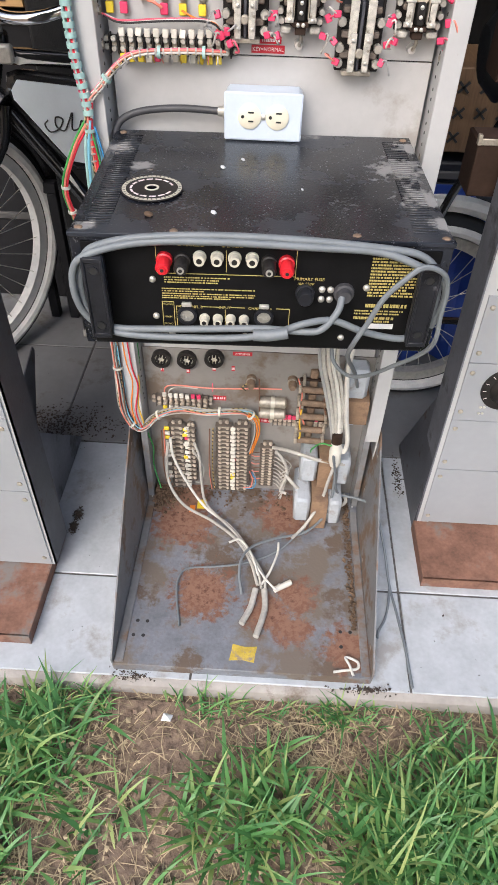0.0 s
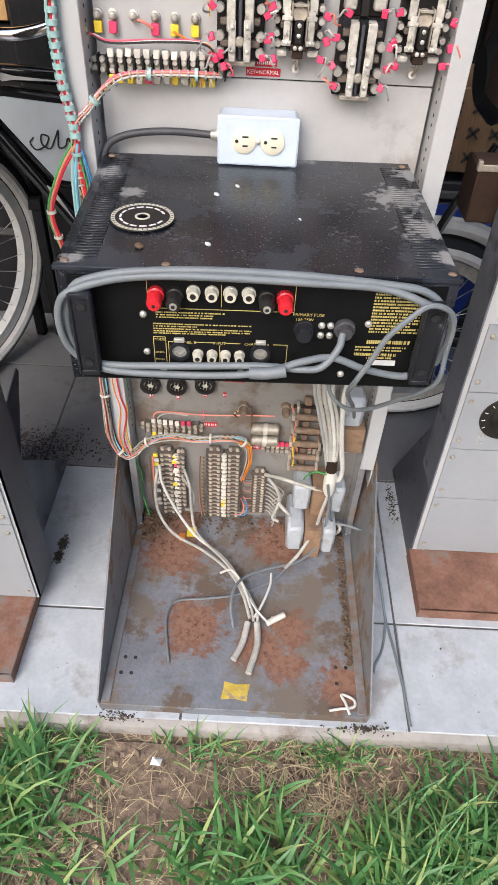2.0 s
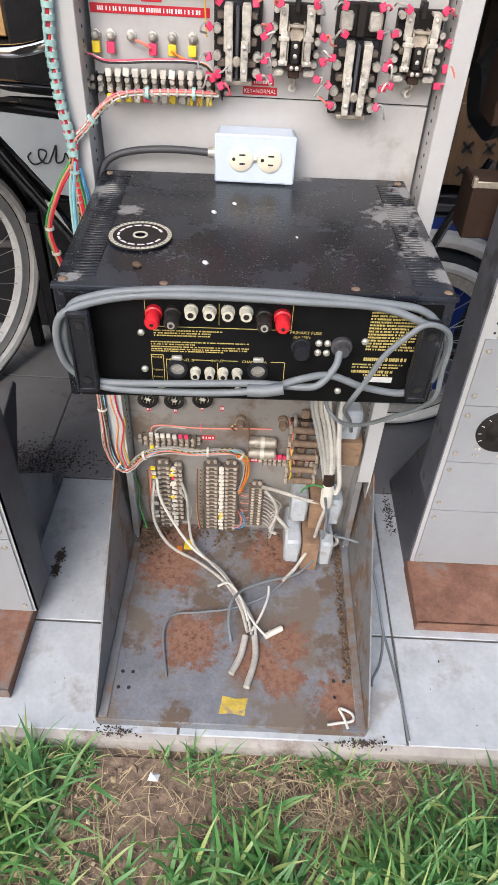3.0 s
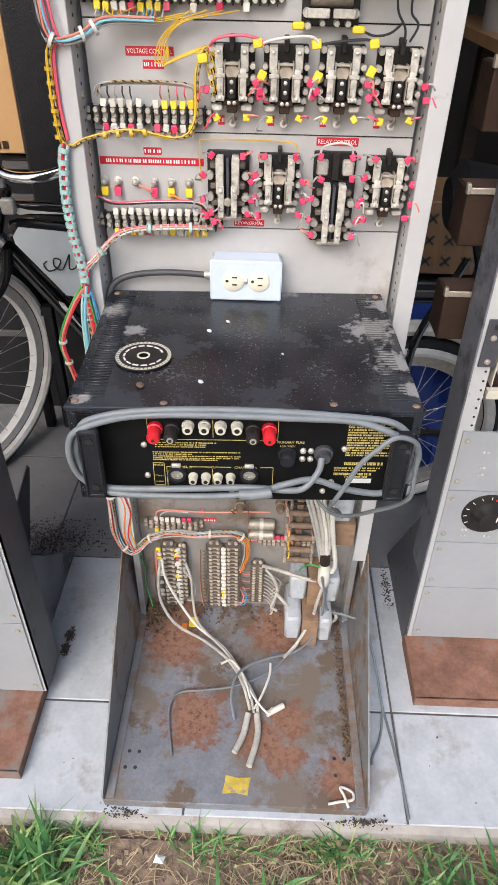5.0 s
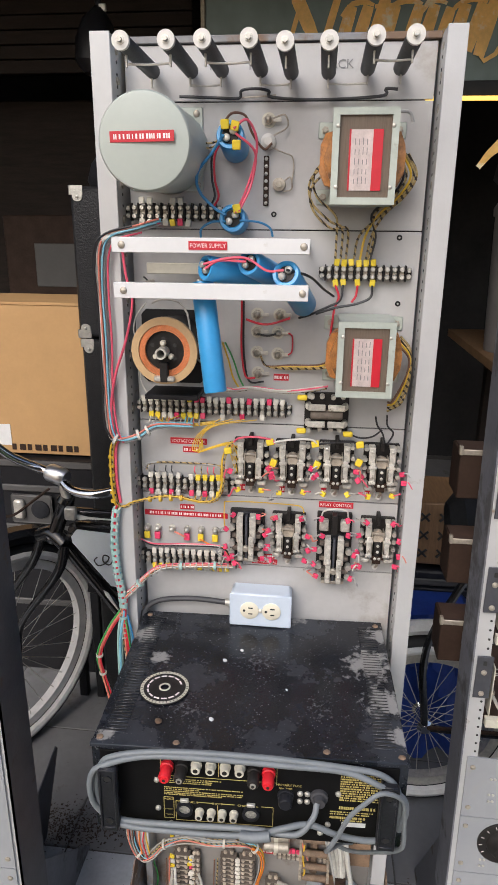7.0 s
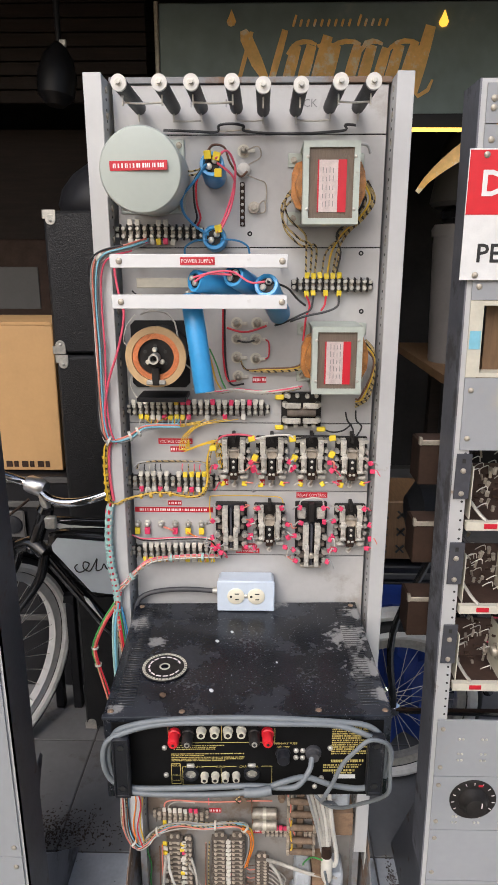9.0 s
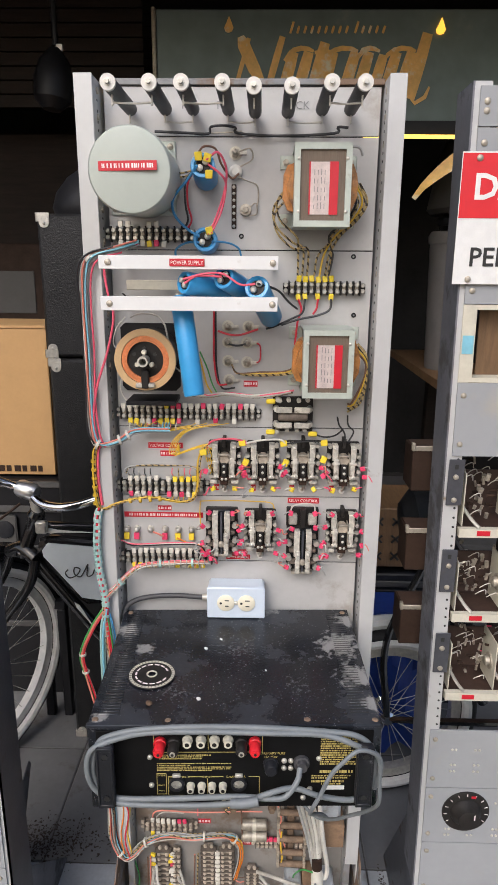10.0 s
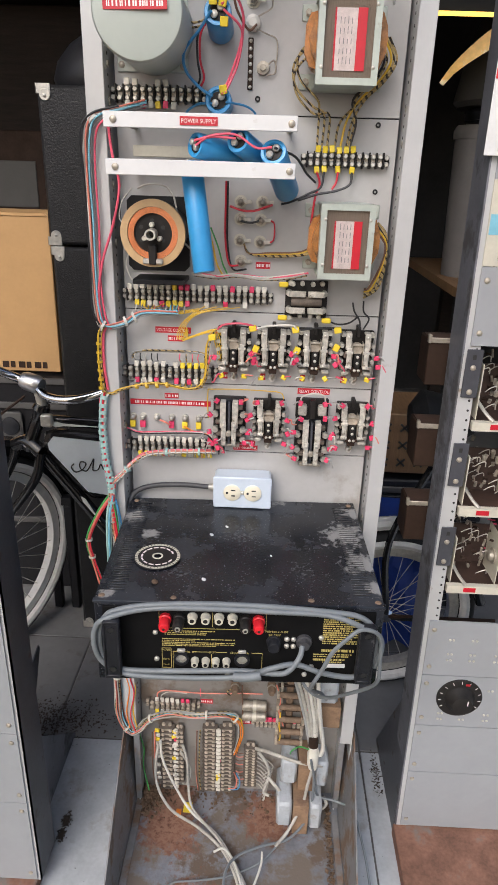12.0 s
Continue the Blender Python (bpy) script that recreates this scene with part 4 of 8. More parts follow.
def circuit_shelf(z0, z1):
    """One open shelf of amplifier cards: bracket plates, cream rail, boards with parts, and the brown box behind."""
    lx = lean((z0 + z1) / 2)
    sh = part("circuit_shelf", Geo().add(*leaning(RX0 + 0.03, RX1 - 0.03, RY - 0.006, RY + 0.006, z0, z0 + 0.016)), CREAM, right, "cream shelf rail with circuit cards behind")
    mp = part("mount_plate", Geo().box(RX0 + 0.003 + lx, RX0 + 0.030 + lx, RY - 0.006, RY - 0.003, z0 + 0.060, z0 + 0.143, 0.0008), DARK_SIDE, sh, "dark grey mounting plate")
    for z in (z0 + 0.070, z0 + 0.112):
        stud("mount_bolt", mp, (RX0 + 0.016 + lx, RY - 0.006, z), SCREW)
    part("slot", Geo().box(RX0 + 0.013 + lx, RX0 + 0.019 + lx, RY - 0.0066, RY - 0.0058, z0 + 0.126, z0 + 0.134), BLACK_INK, mp)
    part("card_floor", Geo().box(RX0 + 0.02, RX1 - 0.02, RY + 0.006, RY + 0.11, z0 - 0.002, z0 + 0.002), BOARD, sh)
    # brown chassis box behind the upright: pale folded lip, dark top sheet painting an open well's shade
    ct = z0 + 0.128
    ch = part("chassis_box", Geo().box(RX0 - 0.046, RX0 + 0.02, 0.035, 0.105, ct - 0.085, ct, 0.002), BROWN_CHASSIS, sh, "brown stained chassis box behind the upright")
    part("chassis_lip", Geo().box(RX0 - 0.047, RX0 + 0.018, 0.0315, 0.0345, ct - 0.004, ct + 0.006, 0.001).box(RX0 - 0.049, RX0 - 0.043, 0.030, 0.040, ct - 0.004, ct + 0.012, 0.001), TARNISH, ch, "tarnished folded lip")
    part("chassis_well", Geo().box(RX0 - 0.041, RX0 + 0.016, 0.040, 0.100, ct + 0.0002, ct + 0.0014), BOARD, ch, "dark sheet on the chassis top, painted as the shade of an open well")
    part("back_plate", Geo().box(RX0 + 0.03, RX1 - 0.02, RY + 0.108, RY + 0.111, z0, z0 + 0.09), BOARD, sh)
    r = random.Random(int(z0 * 1000))
    for k in range(5):
        x = RX0 + 0.036 + k * 0.085 + lx
        card = part("card_bracket", Geo().box(x, x + 0.002, RY + 0.002, RY + 0.075, z0 + 0.018, z1 - 0.03, 0.0004), CREAM, sh)
        part("transistor", Geo().lathe((x, RY + 0.030, (z0 + z1) / 2 - 0.008), (x - 0.012, RY + 0.030, (z0 + z1) / 2 - 0.008), [(0, 0.016), (0.003, 0.016), (0.0035, 0.011), (0.010, 0.010), (0.012, 0.007)], 16), TARNISH, card, "round metal power transistor")
        g = Geo()
        q = [(x + 0.03, RY - 0.002, z0 + 0.020), (x + 0.008, RY + 0.004, z0 + 0.050)]
        part("strap", Geo().tube([(x + 0.002, RY + 0.05, z0 + 0.055), (x + 0.018, RY + 0.012, z0 + 0.030), (x + 0.030, RY - 0.004, z0 + 0.018)], 0.0032, 6), STEEL, card)
        g1, g2, g3 = Geo(), Geo(), Geo()
        for j in range(46):
            bx, by, bz = x + r.uniform(0.008, 0.075), RY + r.uniform(0.02, 0.13), z0 + r.uniform(0.02, z1 - z0 - 0.035)
            h = r.uniform(0.006, 0.016)
            t = r.random()
            if t < 0.35:
                g1.cyl((bx, by, bz), (bx + h * r.uniform(-.3, .3), by - 0.002, bz + h), r.uniform(0.002, 0.0042), 8)
            elif t < 0.65:
                g2.cyl((bx, by, bz), (bx + h, by, bz + r.uniform(-.003, .003)), r.uniform(0.0014, 0.003), 8)
            else:
                g3.tube([(bx, by, bz), (bx + 0.006, by - 0.008, bz + 0.010), (bx + 0.016, by - 0.006, bz + 0.012), (bx + 0.020, by, bz)], 0.0010, 5, 4)
        tagged(part("capacitor", g1, TARNISH, card), kind="stuff")
        tagged(part("resistor", g2, PINK if k % 2 else BROWN_CHASSIS, card), kind="stuff")
        tagged(part("jumper", g3, WIRE["white" if k % 2 == 0 else "dusty"], card), kind="stuff")
    part("label_tape", Geo().box(RX0 + 0.062 + lx, RX0 + 0.085 + lx, RY - 0.0072, RY - 0.0062, z0 + 0.004, z0 + 0.013), RED_LABEL, sh)


for z0, z1 in ((0.678, 0.824), (0.845, 0.990), (1.012, 1.158)):
    circuit_shelf(z0, z1)

# the warning sign on the right rack
sign = thing("warning_sign", (0.47, RY - 0.006, 1.43), "white and red metal warning sign screwed to the rack", "sign")
SX0, SX1, SY = 0.336, 0.591, RY - 0.0105
part("sign_plate", Geo().box(SX0, SX1, SY, SY + 0.0015, 1.446, 1.640, 0.0005), PAPER_WHITE, sign, "white enamelled plate")
part("red_field", Geo().box(SX0 + 0.001, SX1 - 0.001, SY - 0.0006, SY - 0.0001, 1.545, 1.638), RED_KNOB, sign)
t = text_geo("DANGER", 0.052, facing(SX0 + 0.125, SY - 0.0012, 1.573), 0.0012)
part("lettering", t, PAPER_WHITE, sign, "white block letters")
t = text_geo("PERSONNEL", 0.040, facing(0.467, SY - 0.0008, 1.474), 0.0006)
part("lettering", t, BLACK_INK, sign, "black block letters")
g = Geo()
for x, z in ((SX0 + 0.026, 1.631), (SX0 + 0.024, 1.454)):
    stud("sign_screw", sign, (x, SY - 0.0006, z), SCREW)

left = thing("equipment_rack", (-0.62, -0.2, 0), "dark grey steel rack with pale front panels on a rusty base", "equipment rack")
LX1, LX0, LY = -0.398, -0.864, -0.250
neighbour_base(left, LX0, LX1 - 0.012, LY, -0.16, LX1 - 0.012, 1, -0.415)
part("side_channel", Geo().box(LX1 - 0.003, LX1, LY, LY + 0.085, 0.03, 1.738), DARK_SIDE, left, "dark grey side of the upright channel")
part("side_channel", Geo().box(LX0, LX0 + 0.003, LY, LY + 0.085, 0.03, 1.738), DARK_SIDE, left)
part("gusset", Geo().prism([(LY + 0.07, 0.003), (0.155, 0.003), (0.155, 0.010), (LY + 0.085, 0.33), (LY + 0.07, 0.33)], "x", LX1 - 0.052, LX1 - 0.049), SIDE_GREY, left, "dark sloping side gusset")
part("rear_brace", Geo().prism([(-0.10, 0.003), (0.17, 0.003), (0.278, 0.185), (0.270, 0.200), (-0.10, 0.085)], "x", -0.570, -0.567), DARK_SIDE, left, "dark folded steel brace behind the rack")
for a, b in ((LX1 - 0.026, LX1), (LX0, LX0 + 0.026)):
    part("front_flange", Geo().box(a, b, LY, LY + 0.003, 0.03, 1.738), FRAME, left)
for z0, z1 in ((0.035, 0.26), (0.26, 0.44), (0.44, 0.80), (0.80, 1.25), (1.25, 1.74)):
    p = part("panel", Geo().box(LX0 + 0.008, LX1 - 0.008, LY - 0.004, LY - 0.0005, z0 + 0.001, z1 - 0.001), NEIGHBOUR, left, "blank grey steel panel")
    for z in (z0 + 0.022, z1 - 0.022):
        stud("panel_screw", p, (LX1 - 0.02, LY - 0.004, z), SCREW)

# ---- things on the rack's panels ----
def label(x0, x1, z0, z1, words="", y=0.0, tilt=0.0, name_words=""):
    """A strip of red embossed tape; words where they can be read, else bars."""
    c = ((x0 + x1) / 2, y, (z0 + z1) / 2)
    w, h = (x1 - x0) / 2, (z1 - z0) / 2
    ob = thing("label_tape", c, "red embossed plastic label tape stuck on the panel", "label", "embossed labels")
    ob.rotation_euler = (0, radians(tilt), 0)
    part("tape", Geo().box(-w, w, -0.0009, -0.0001, -h, h, 0.0002), RED_LABEL, ob, local=True)
    if words:
        t = text_geo(words, h * 1.45, facing(0, -0.0013, -h * 0.5))
        k = min(1.0, 1.85 * w / max(0.001, max(v[0] for v in t.v) - min(v[0] for v in t.v)))
        t.v = [(v[0] * k, v[1], v[2]) for v in t.v]
        part("embossing", t, LABEL_WHITE, ob, local=True)
    else:
        g = Geo()
        x = -w * 0.88
        while x < w * 0.85:
            a = min(RND.uniform(0.0012, 0.0026), w * 0.9 - x)
            g.box(x, x + a, -0.0012, -0.0008, -h * 0.45, h * 0.45)
            x += a + RND.choice((0.0010, 0.0010, 0.0030))
        tagged(part("embossing", g, LABEL_WHITE, ob, local=True), kind="stuff")
    return ob


label(-0.171, -0.107, 1.1450, 1.156, "VOLTAGE CONTROL")
label(-0.149, -0.121, 1.130, 1.1405)
label(-0.157, -0.131, 1.022, 1.032)
label(-0.2215, -0.071, 1.008, 1.0185)
label(-0.027, 0.019, 0.923, 0.933, "KEY=NORMAL")
label(-0.022, 0.014, 0.9345, 0.9435)
label(0.089, 0.148, 1.040, 1.051, "RELAY CONTROL")
label(0.005, 0.030, 1.262, 1.273)
label(-0.091, -0.063, 0.288, 0.300)
label(0.003, 0.031, 0.232, 0.244)
label(-0.050, -0.012, 0.404, 0.413, "AMPLIFIER")
for x, z in ((-0.191, 0.362), (-0.139, 0.361), (-0.087, 0.370), (-0.049, 0.372)):
    label(x - 0.0035, x + 0.0035, z - 0.006, z + 0.006)
for x in (-0.045, 0.024, 0.096, 0.170):
    label(x - 0.0045, x + 0.0045, 1.064, 1.076)

POLE_SCREW = Geo().lathe((0, 0, 0), (0, -0.0045, 0), [(0, 0.0042), (0.003, 0.0042), (0.0048, 0.0030)], 9).mesh("pole_screw", STEEL)
DUSTY_SCREW = Geo().lathe((0, 0, 0), (0, -0.0045, 0), [(0, 0.0042), (0.003, 0.0042), (0.0048, 0.0030)], 9).mesh("dusty_screw", DUSTY_METAL)
TAG_MESH = {k: Geo().box(-0.0041, 0.0041, -0.0024, 0.0024, -0.0052, 0.0052, 0.0008).mesh("wire_tag", m) for k, m in (("y", YELLOW), ("p", PINK), ("w", TAG_WHITE))}


def terminal_block(x0, x1, z0, z1, n, above="", below="", upright=False, y=0.0, dusty=False):
    """A black barrier strip with two screws a pole and sleeved lugs; the strings give each lug's colour (y, p, w or a blank)."""
    long, wide = ((z1 - z0), (x1 - x0)) if upright else ((x1 - x0), (z1 - z0))
    ob = thing("terminal_block", ((x0 + x1) / 2, y, (z0 + z1) / 2), "black barrier terminal block with plated screws and sleeved wires", "terminal block", "terminal blocks")
    if upright:
        ob.rotation_euler = (0, radians(90), 0)
    h = wide / 2
    part("block", Geo().box(-long / 2, long / 2, -0.010, 0.0, -h * 0.72, h * 0.72, 0.0012), DUSTY if dusty else BAKELITE, ob, "black bakelite strip", local=True)
    pitch = long / n
    for s in (-1, 1):
        part("mount_ear", Geo().box(*sorted((s * long / 2, s * (long / 2 + 0.010))), -0.006, 0.0, -h * 0.62, h * 0.62, 0.001), DUSTY if dusty else BAKELITE, ob, local=True)
        for k in (-1, 1):
            piece("ear_screw", DUSTY_SCREW if dusty else POLE_SCREW, ob, (s * (long / 2 + 0.0052), -0.006, k * h * 0.40))
    fin = Geo().box(-0.0009, 0.0009, -0.0165, -0.002, -h, h, 0.0003).mesh("barrier", DUSTY if dusty else BAKELITE)
    for i in range(n + 1):
        piece("barrier", fin, ob, (-long / 2 + i * pitch, 0, 0))
    link = Geo().box(-pitch * 0.30, pitch * 0.30, -0.0118, -0.0102, -h * 0.62, h * 0.62, 0.0004).mesh("contact_strip", DUSTY_METAL if dusty else TARNISH)
    for i in range(n):
        x = -long / 2 + (i + 0.5) * pitch
        piece("contact_strip", link, ob, (x, 0, 0))
        for s in (-1, 1):
            piece("pole_screw", DUSTY_SCREW if dusty else POLE_SCREW, ob, (x, -0.0120, s * h * 0.48))
        for row, s in ((above, 1), (below, -1)):
            c = row[i] if i < len(row) else " "
            if c in TAG_MESH:
                t = piece("wire_tag", TAG_MESH[c], ob, (x + RND.uniform(-0.0006, 0.0006), -0.013 - RND.uniform(0, 0.003), s * (h + 0.0026 + RND.uniform(-0.001, 0.001))))
                t.rotation_euler = (RND.uniform(-0.25, 0.25), RND.uniform(-0.15, 0.15), 0)
    return ob


terminal_block(-0.220, -0.088, 1.509, 1.535, 11, " ww  ww    ", " wwpwypw   ")
terminal_block(-0.216, 0.027, 1.203, 1.226, 22, "wwwwwwwyppwwwpwwpwwpww", " yywwpyyyp  w  p  w   ")
terminal_block(0.082, 0.203, 1.424, 1.448, 11, " yyyyyy    ", " yy y y    ")
terminal_block(-0.222, -0.067, 1.063, 1.088, 13, " wwwww wyyyy", " pwwpw pwpwy")
terminal_block(-0.221, -0.054, 0.918, 0.943, 14, " wwwwwwwwwwwp", " yyywpwwywyyy")
terminal_block(-0.206, -0.100, 0.278, 0.305, 9, " wwwwwpp ", " ywwwwww ", y=-0.002, dusty=True)
terminal_block(-0.186, -0.150, 0.034, 0.225, 14, "wwpwwwwwwwwwww", "ywyw ww w ww  ", True, -0.004, True)
terminal_block(-0.148, -0.128, 0.060, 0.220, 12, "", "yy w  y w w ", True, -0.004, True)
terminal_block(-0.085, -0.050, 0.033, 0.232, 17, "wwwwwwwwwwwwwwwww", "", True, -0.004, True)
terminal_block(-0.045, -0.010, 0.033, 0.232, 17, "", "wwwwwwwwpwwwyyww ", True, -0.004, True)
terminal_block(0.012, 0.044, 0.055, 0.175, 14, "", "", True, -0.004, True)
terminal_block(0.036, 0.094, 0.240, 0.262, 6, " pppp ", "      ", y=-0.002, dusty=True)
terminal_block(0.120, 0.150, 0.240, 0.262, 3, "pp ", "   ", y=-0.002, dusty=True)


def relay():
    """An open industrial relay: black base, two long contact bars, coil, yoke, corner posts."""
    ob = thing("relay", (0, 0, 0), "open black industrial relay with two cream contact bars", "relay", "panel relays")
    g = Geo().box(-0.029, 0.029, -0.010, 0.0, -0.030, 0.042, 0.0015)
    part("base", g, BAKELITE, ob, "black moulded base", local=True)
    for s in (-1, 1):
        bar = Geo().box(s * 0.0165 - 0.0052, s * 0.0165 + 0.0052, -0.031, -0.028, 0.012, 0.041, 0.001)
        bar.box(s * 0.0165 - 0.0052, s * 0.0165 + 0.0052, -0.030, -0.010, 0.037, 0.041, 0.0008)
        part("contact_bar", bar, SILVER_BAR, ob, "cream plated contact bar", local=True)
        bar = Geo().box(s * 0.0150 - 0.0042, s * 0.0150 + 0.0042, -0.037, -0.0345, -0.020, 0.017, 0.001)
        bar.box(s * 0.0150 - 0.0066, s * 0.0150 + 0.0066, -0.038, -0.0330, 0.006, 0.011, 0.0008)
        bar.box(s * 0.0150 - 0.0058, s * 0.0150 + 0.0058, -0.0375, -0.0340, -0.021, -0.015, 0.0008)
        part("contact_bar", bar, SILVER_BAR, ob, "cream plated contact bar", local=True)
        part("spring_leaf", Geo().box(s * 0.0095 - 0.0010, s * 0.0095 + 0.0010, -0.033, -0.012, -0.018, 0.024, 0.0004), TARNISH, ob, local=True)
        part("insulator", Geo().box(s * 0.0160 - 0.0070, s * 0.0160 + 0.0070, -0.028, -0.010, -0.004, 0.003, 0.0015), DUSTY, ob, local=True)
        piece("bar_screw", RIVET, ob, (s * 0.0165, -0.031, 0.034))
        piece("bar_screw", RIVET, ob, (s * 0.0150, -0.0375, -0.018))
        for z, xo in ((0.037, 0.0255), (0.018, 0.0270), (0.004, 0.0275), (-0.010, 0.0270), (-0.021, 0.0250)):
            part("side_post", Geo().lathe((s * xo, -0.010, z), (s * xo, -0.027, z), [(0, 0.0038), (0.012, 0.0038), (0.0125, 0.0046), (0.017, 0.0036)], 9), STEEL, ob, local=True)
        part("corner_block", Geo().box(s * 0.0195 - 0.0072, s * 0.0195 + 0.0072, -0.030, -0.012, -0.035, -0.027, 0.002), SILVER_BAR, ob, local=True)
    coil = Geo().lathe((0, -0.010, 0.012), (0, -0.030, 0.012), [(0, 0.0098), (0.004, 0.0105), (0.016, 0.0105), (0.020, 0.0085)], 18)
    part("coil", coil, DUSTY_METAL, ob, "dusty tan coil", local=True)
    core = Geo().box(-0.0058, 0.0058, -0.036, -0.012, -0.020, 0.006, 0.0022)
    part("plunger", core, BAKELITE, ob, local=True)
    part("top_stud", Geo().box(-0.0032, 0.0032, -0.026, -0.004, 0.034, 0.052, 0.001), BAKELITE, ob, local=True)
    part("core_band", Geo().box(-0.0085, 0.0085, -0.0345, -0.030, 0.020, 0.0235, 0.0006), TARNISH, ob, local=True)
    yoke = Geo().box(-0.0110, 0.0110, -0.034, -0.020, -0.0270, -0.0205, 0.0012)
    yoke.box(-0.007, 0.007, -0.031, -0.014, -0.036, -0.027, 0.001)
    part("yoke", yoke, BROWN_CHASSIS, ob, "brown yoke", local=True)
    for x, z in ((-0.0035, -0.0237), (0.0035, -0.0237), (0.0, 0.001), (0.0, -0.010)):
        piece("yoke_screw", RIVET, ob, (x, -0.0345 if z < -0.02 else -0.0362, z))
    lug = part("panel_lug", Geo().lathe((0.0, 0.0, -0.052), (0.0, -0.012, -0.052), [(0, 0.0068), (0.004, 0.0062), (0.012, 0.0050)], 12), CERAMIC, ob, "white panel terminal", local=True)
    part("lug_lead", Geo().tube([(0, -0.020, -0.033), (0.002, -0.022, -0.042), (0, -0.012, -0.052)], 0.0022, 6), TARNISH, ob, local=True)
    return ob


first = relay()
first.location = (-0.029, 0, 1.121)
spots = [(0.041, 1.121), (0.114, 1.122), (0.188, 1.121), (0.038, 0.988), (0.191, 0.988)]
for x, z in spots:
    copy_thing(first, pose(x, 0, z))


def latching_relay(x, z):
    """A relay without an open coil: two stepped bars over a black body."""
    ob = thing("latching_relay", (x, 0, z), "flat black relay with two long stepped contact bars", "relay", "panel relays")
    part("base", Geo().box(-0.030, 0.030, -0.012, 0.0, -0.044, 0.046, 0.0015), BAKELITE, ob, local=True)
    part("back_plate", Geo().box(-0.026, 0.026, -0.016, -0.012, 0.020, 0.044, 0.001), PLASTIC_BLACK, ob, local=True)
    for s in (-1, 1):
        bar = Geo().box(s * 0.0112 - 0.0056, s * 0.0112 + 0.0056, -0.032, -0.028, -0.008, 0.042, 0.0012)
        bar.box(s * 0.0095 - 0.0046, s * 0.0095 + 0.0046, -0.037, -0.033, -0.040, 0.006, 0.0012)
        bar.box(s * 0.0110 - 0.0050, s * 0.0110 + 0.0050, -0.029, -0.012, 0.038, 0.043, 0.0008)
        part("contact_bar", bar, SILVER_BAR, ob, local=True)
        for zz in (0.016, -0.014, -0.032):
            part("side_post", Geo().lathe((s * 0.0255, -0.012, zz), (s * 0.0255, -0.027, zz), [(0, 0.005), (0.011, 0.005), (0.0115, 0.0062), (0.015, 0.005)], 10), STEEL, ob, local=True)
        for zz in (-0.002, -0.028):
            piece("bar_screw", RIVET, ob, (s * 0.0095, -0.0372, zz))
        for zz in (0.030, 0.002, -0.022):
            part("insulator", Geo().box(s * 0.0180 - 0.0070, s * 0.0180 + 0.0070, -0.026, -0.012, zz - 0.004, zz + 0.004, 0.0015), DUSTY, ob, local=True)
    part("arm", Geo().box(-0.0022, 0.0022, -0.028, -0.012, -0.040, 0.040, 0.001), DARK_SIDE, ob, local=True)
    part("pivot", Geo().lathe((0, -0.03, -0.018), (0, -0.037, -0.018), [(0, 0.006), (0.005, 0.006), (0.007, 0.004)], 10), TARNISH, ob, local=True)
    part("foot_clip", Geo().box(-0.020, 0.020, -0.026, -0.012, -0.047, -0.041, 0.0012), TARNISH, ob, local=True)
    return ob


latching_relay(-0.035, 0.986)
latching_relay(0.118, 0.952)
cap = thing("relay", (0.117, 0, 1.016), "upper contacts of a black relay with pink sleeves", "relay", "panel relays")
part("base", Geo().box(-0.030, 0.030, -0.012, 0, -0.018, 0.018, 0.0015), BAKELITE, cap, local=True)
for s in (-1, 1):
    part("contact_block", Geo().box(s * 0.018 - 0.008, s * 0.018 + 0.008, -0.026, -0.012, -0.010, 0.010, 0.002), SILVER_BAR, cap, local=True)
part("plunger", Geo().box(-0.005, 0.005, -0.026, -0.012, -0.016, 0.020, 0.001), BAKELITE, cap, local=True)

# the small power relay that lies across
pr = thing("power_relay", (0.094, 0, 1.214), "black two-pole relay lying crosswise under the transformer", "relay", "panel relays")
part("base", Geo().box(-0.036, 0.036, -0.012, 0, -0.031, 0.032, 0.0015), BAKELITE, pr, local=True)
for z in (0.012, -0.016):
    for s in (-1, 1):
        part("contact_bar", Geo().box(s * 0.016 - 0.014, s * 0.016 + 0.014, -0.032, -0.027, z - 0.0052, z + 0.0052, 0.001), SILVER_BAR, pr, local=True)
        part("side_post", Geo().lathe((s * 0.030, -0.012, z), (s * 0.030, -0.026, z), [(0, 0.0055), (0.010, 0.0055), (0.014, 0.005)], 10), STEEL, pr, local=True)
for z in (0.028, -0.030):
    part("wire_lug", Geo().lathe((-0.028, -0.012, z), (-0.028, -0.022, z), [(0, 0.005), (0.010, 0.004)], 10), STEEL, pr, local=True)
part("armature", Geo().box(-0.010, 0.010, -0.026, -0.012, -0.006, 0.004, 0.001), TARNISH, pr, local=True)
part("coil", Geo().lathe((-0.026, -0.020, -0.002), (0.026, -0.020, -0.002), [(0, 0.007), (0.003, 0.0085), (0.049, 0.0085), (0.052, 0.007)], 14), DUSTY, pr, "dusty coil", local=True)
for x, z in ((-0.024, 0.027), (-0.008, 0.028), (0.010, 0.027), (0.026, 0.028), (-0.010, -0.027), (0.008, -0.027), (0.022, -0.027)):
    part("side_post", Geo().lathe((x, -0.012, z), (x, -0.024, z), [(0, 0.0042), (0.009, 0.0042), (0.012, 0.0034)], 9), STEEL, pr, local=True)
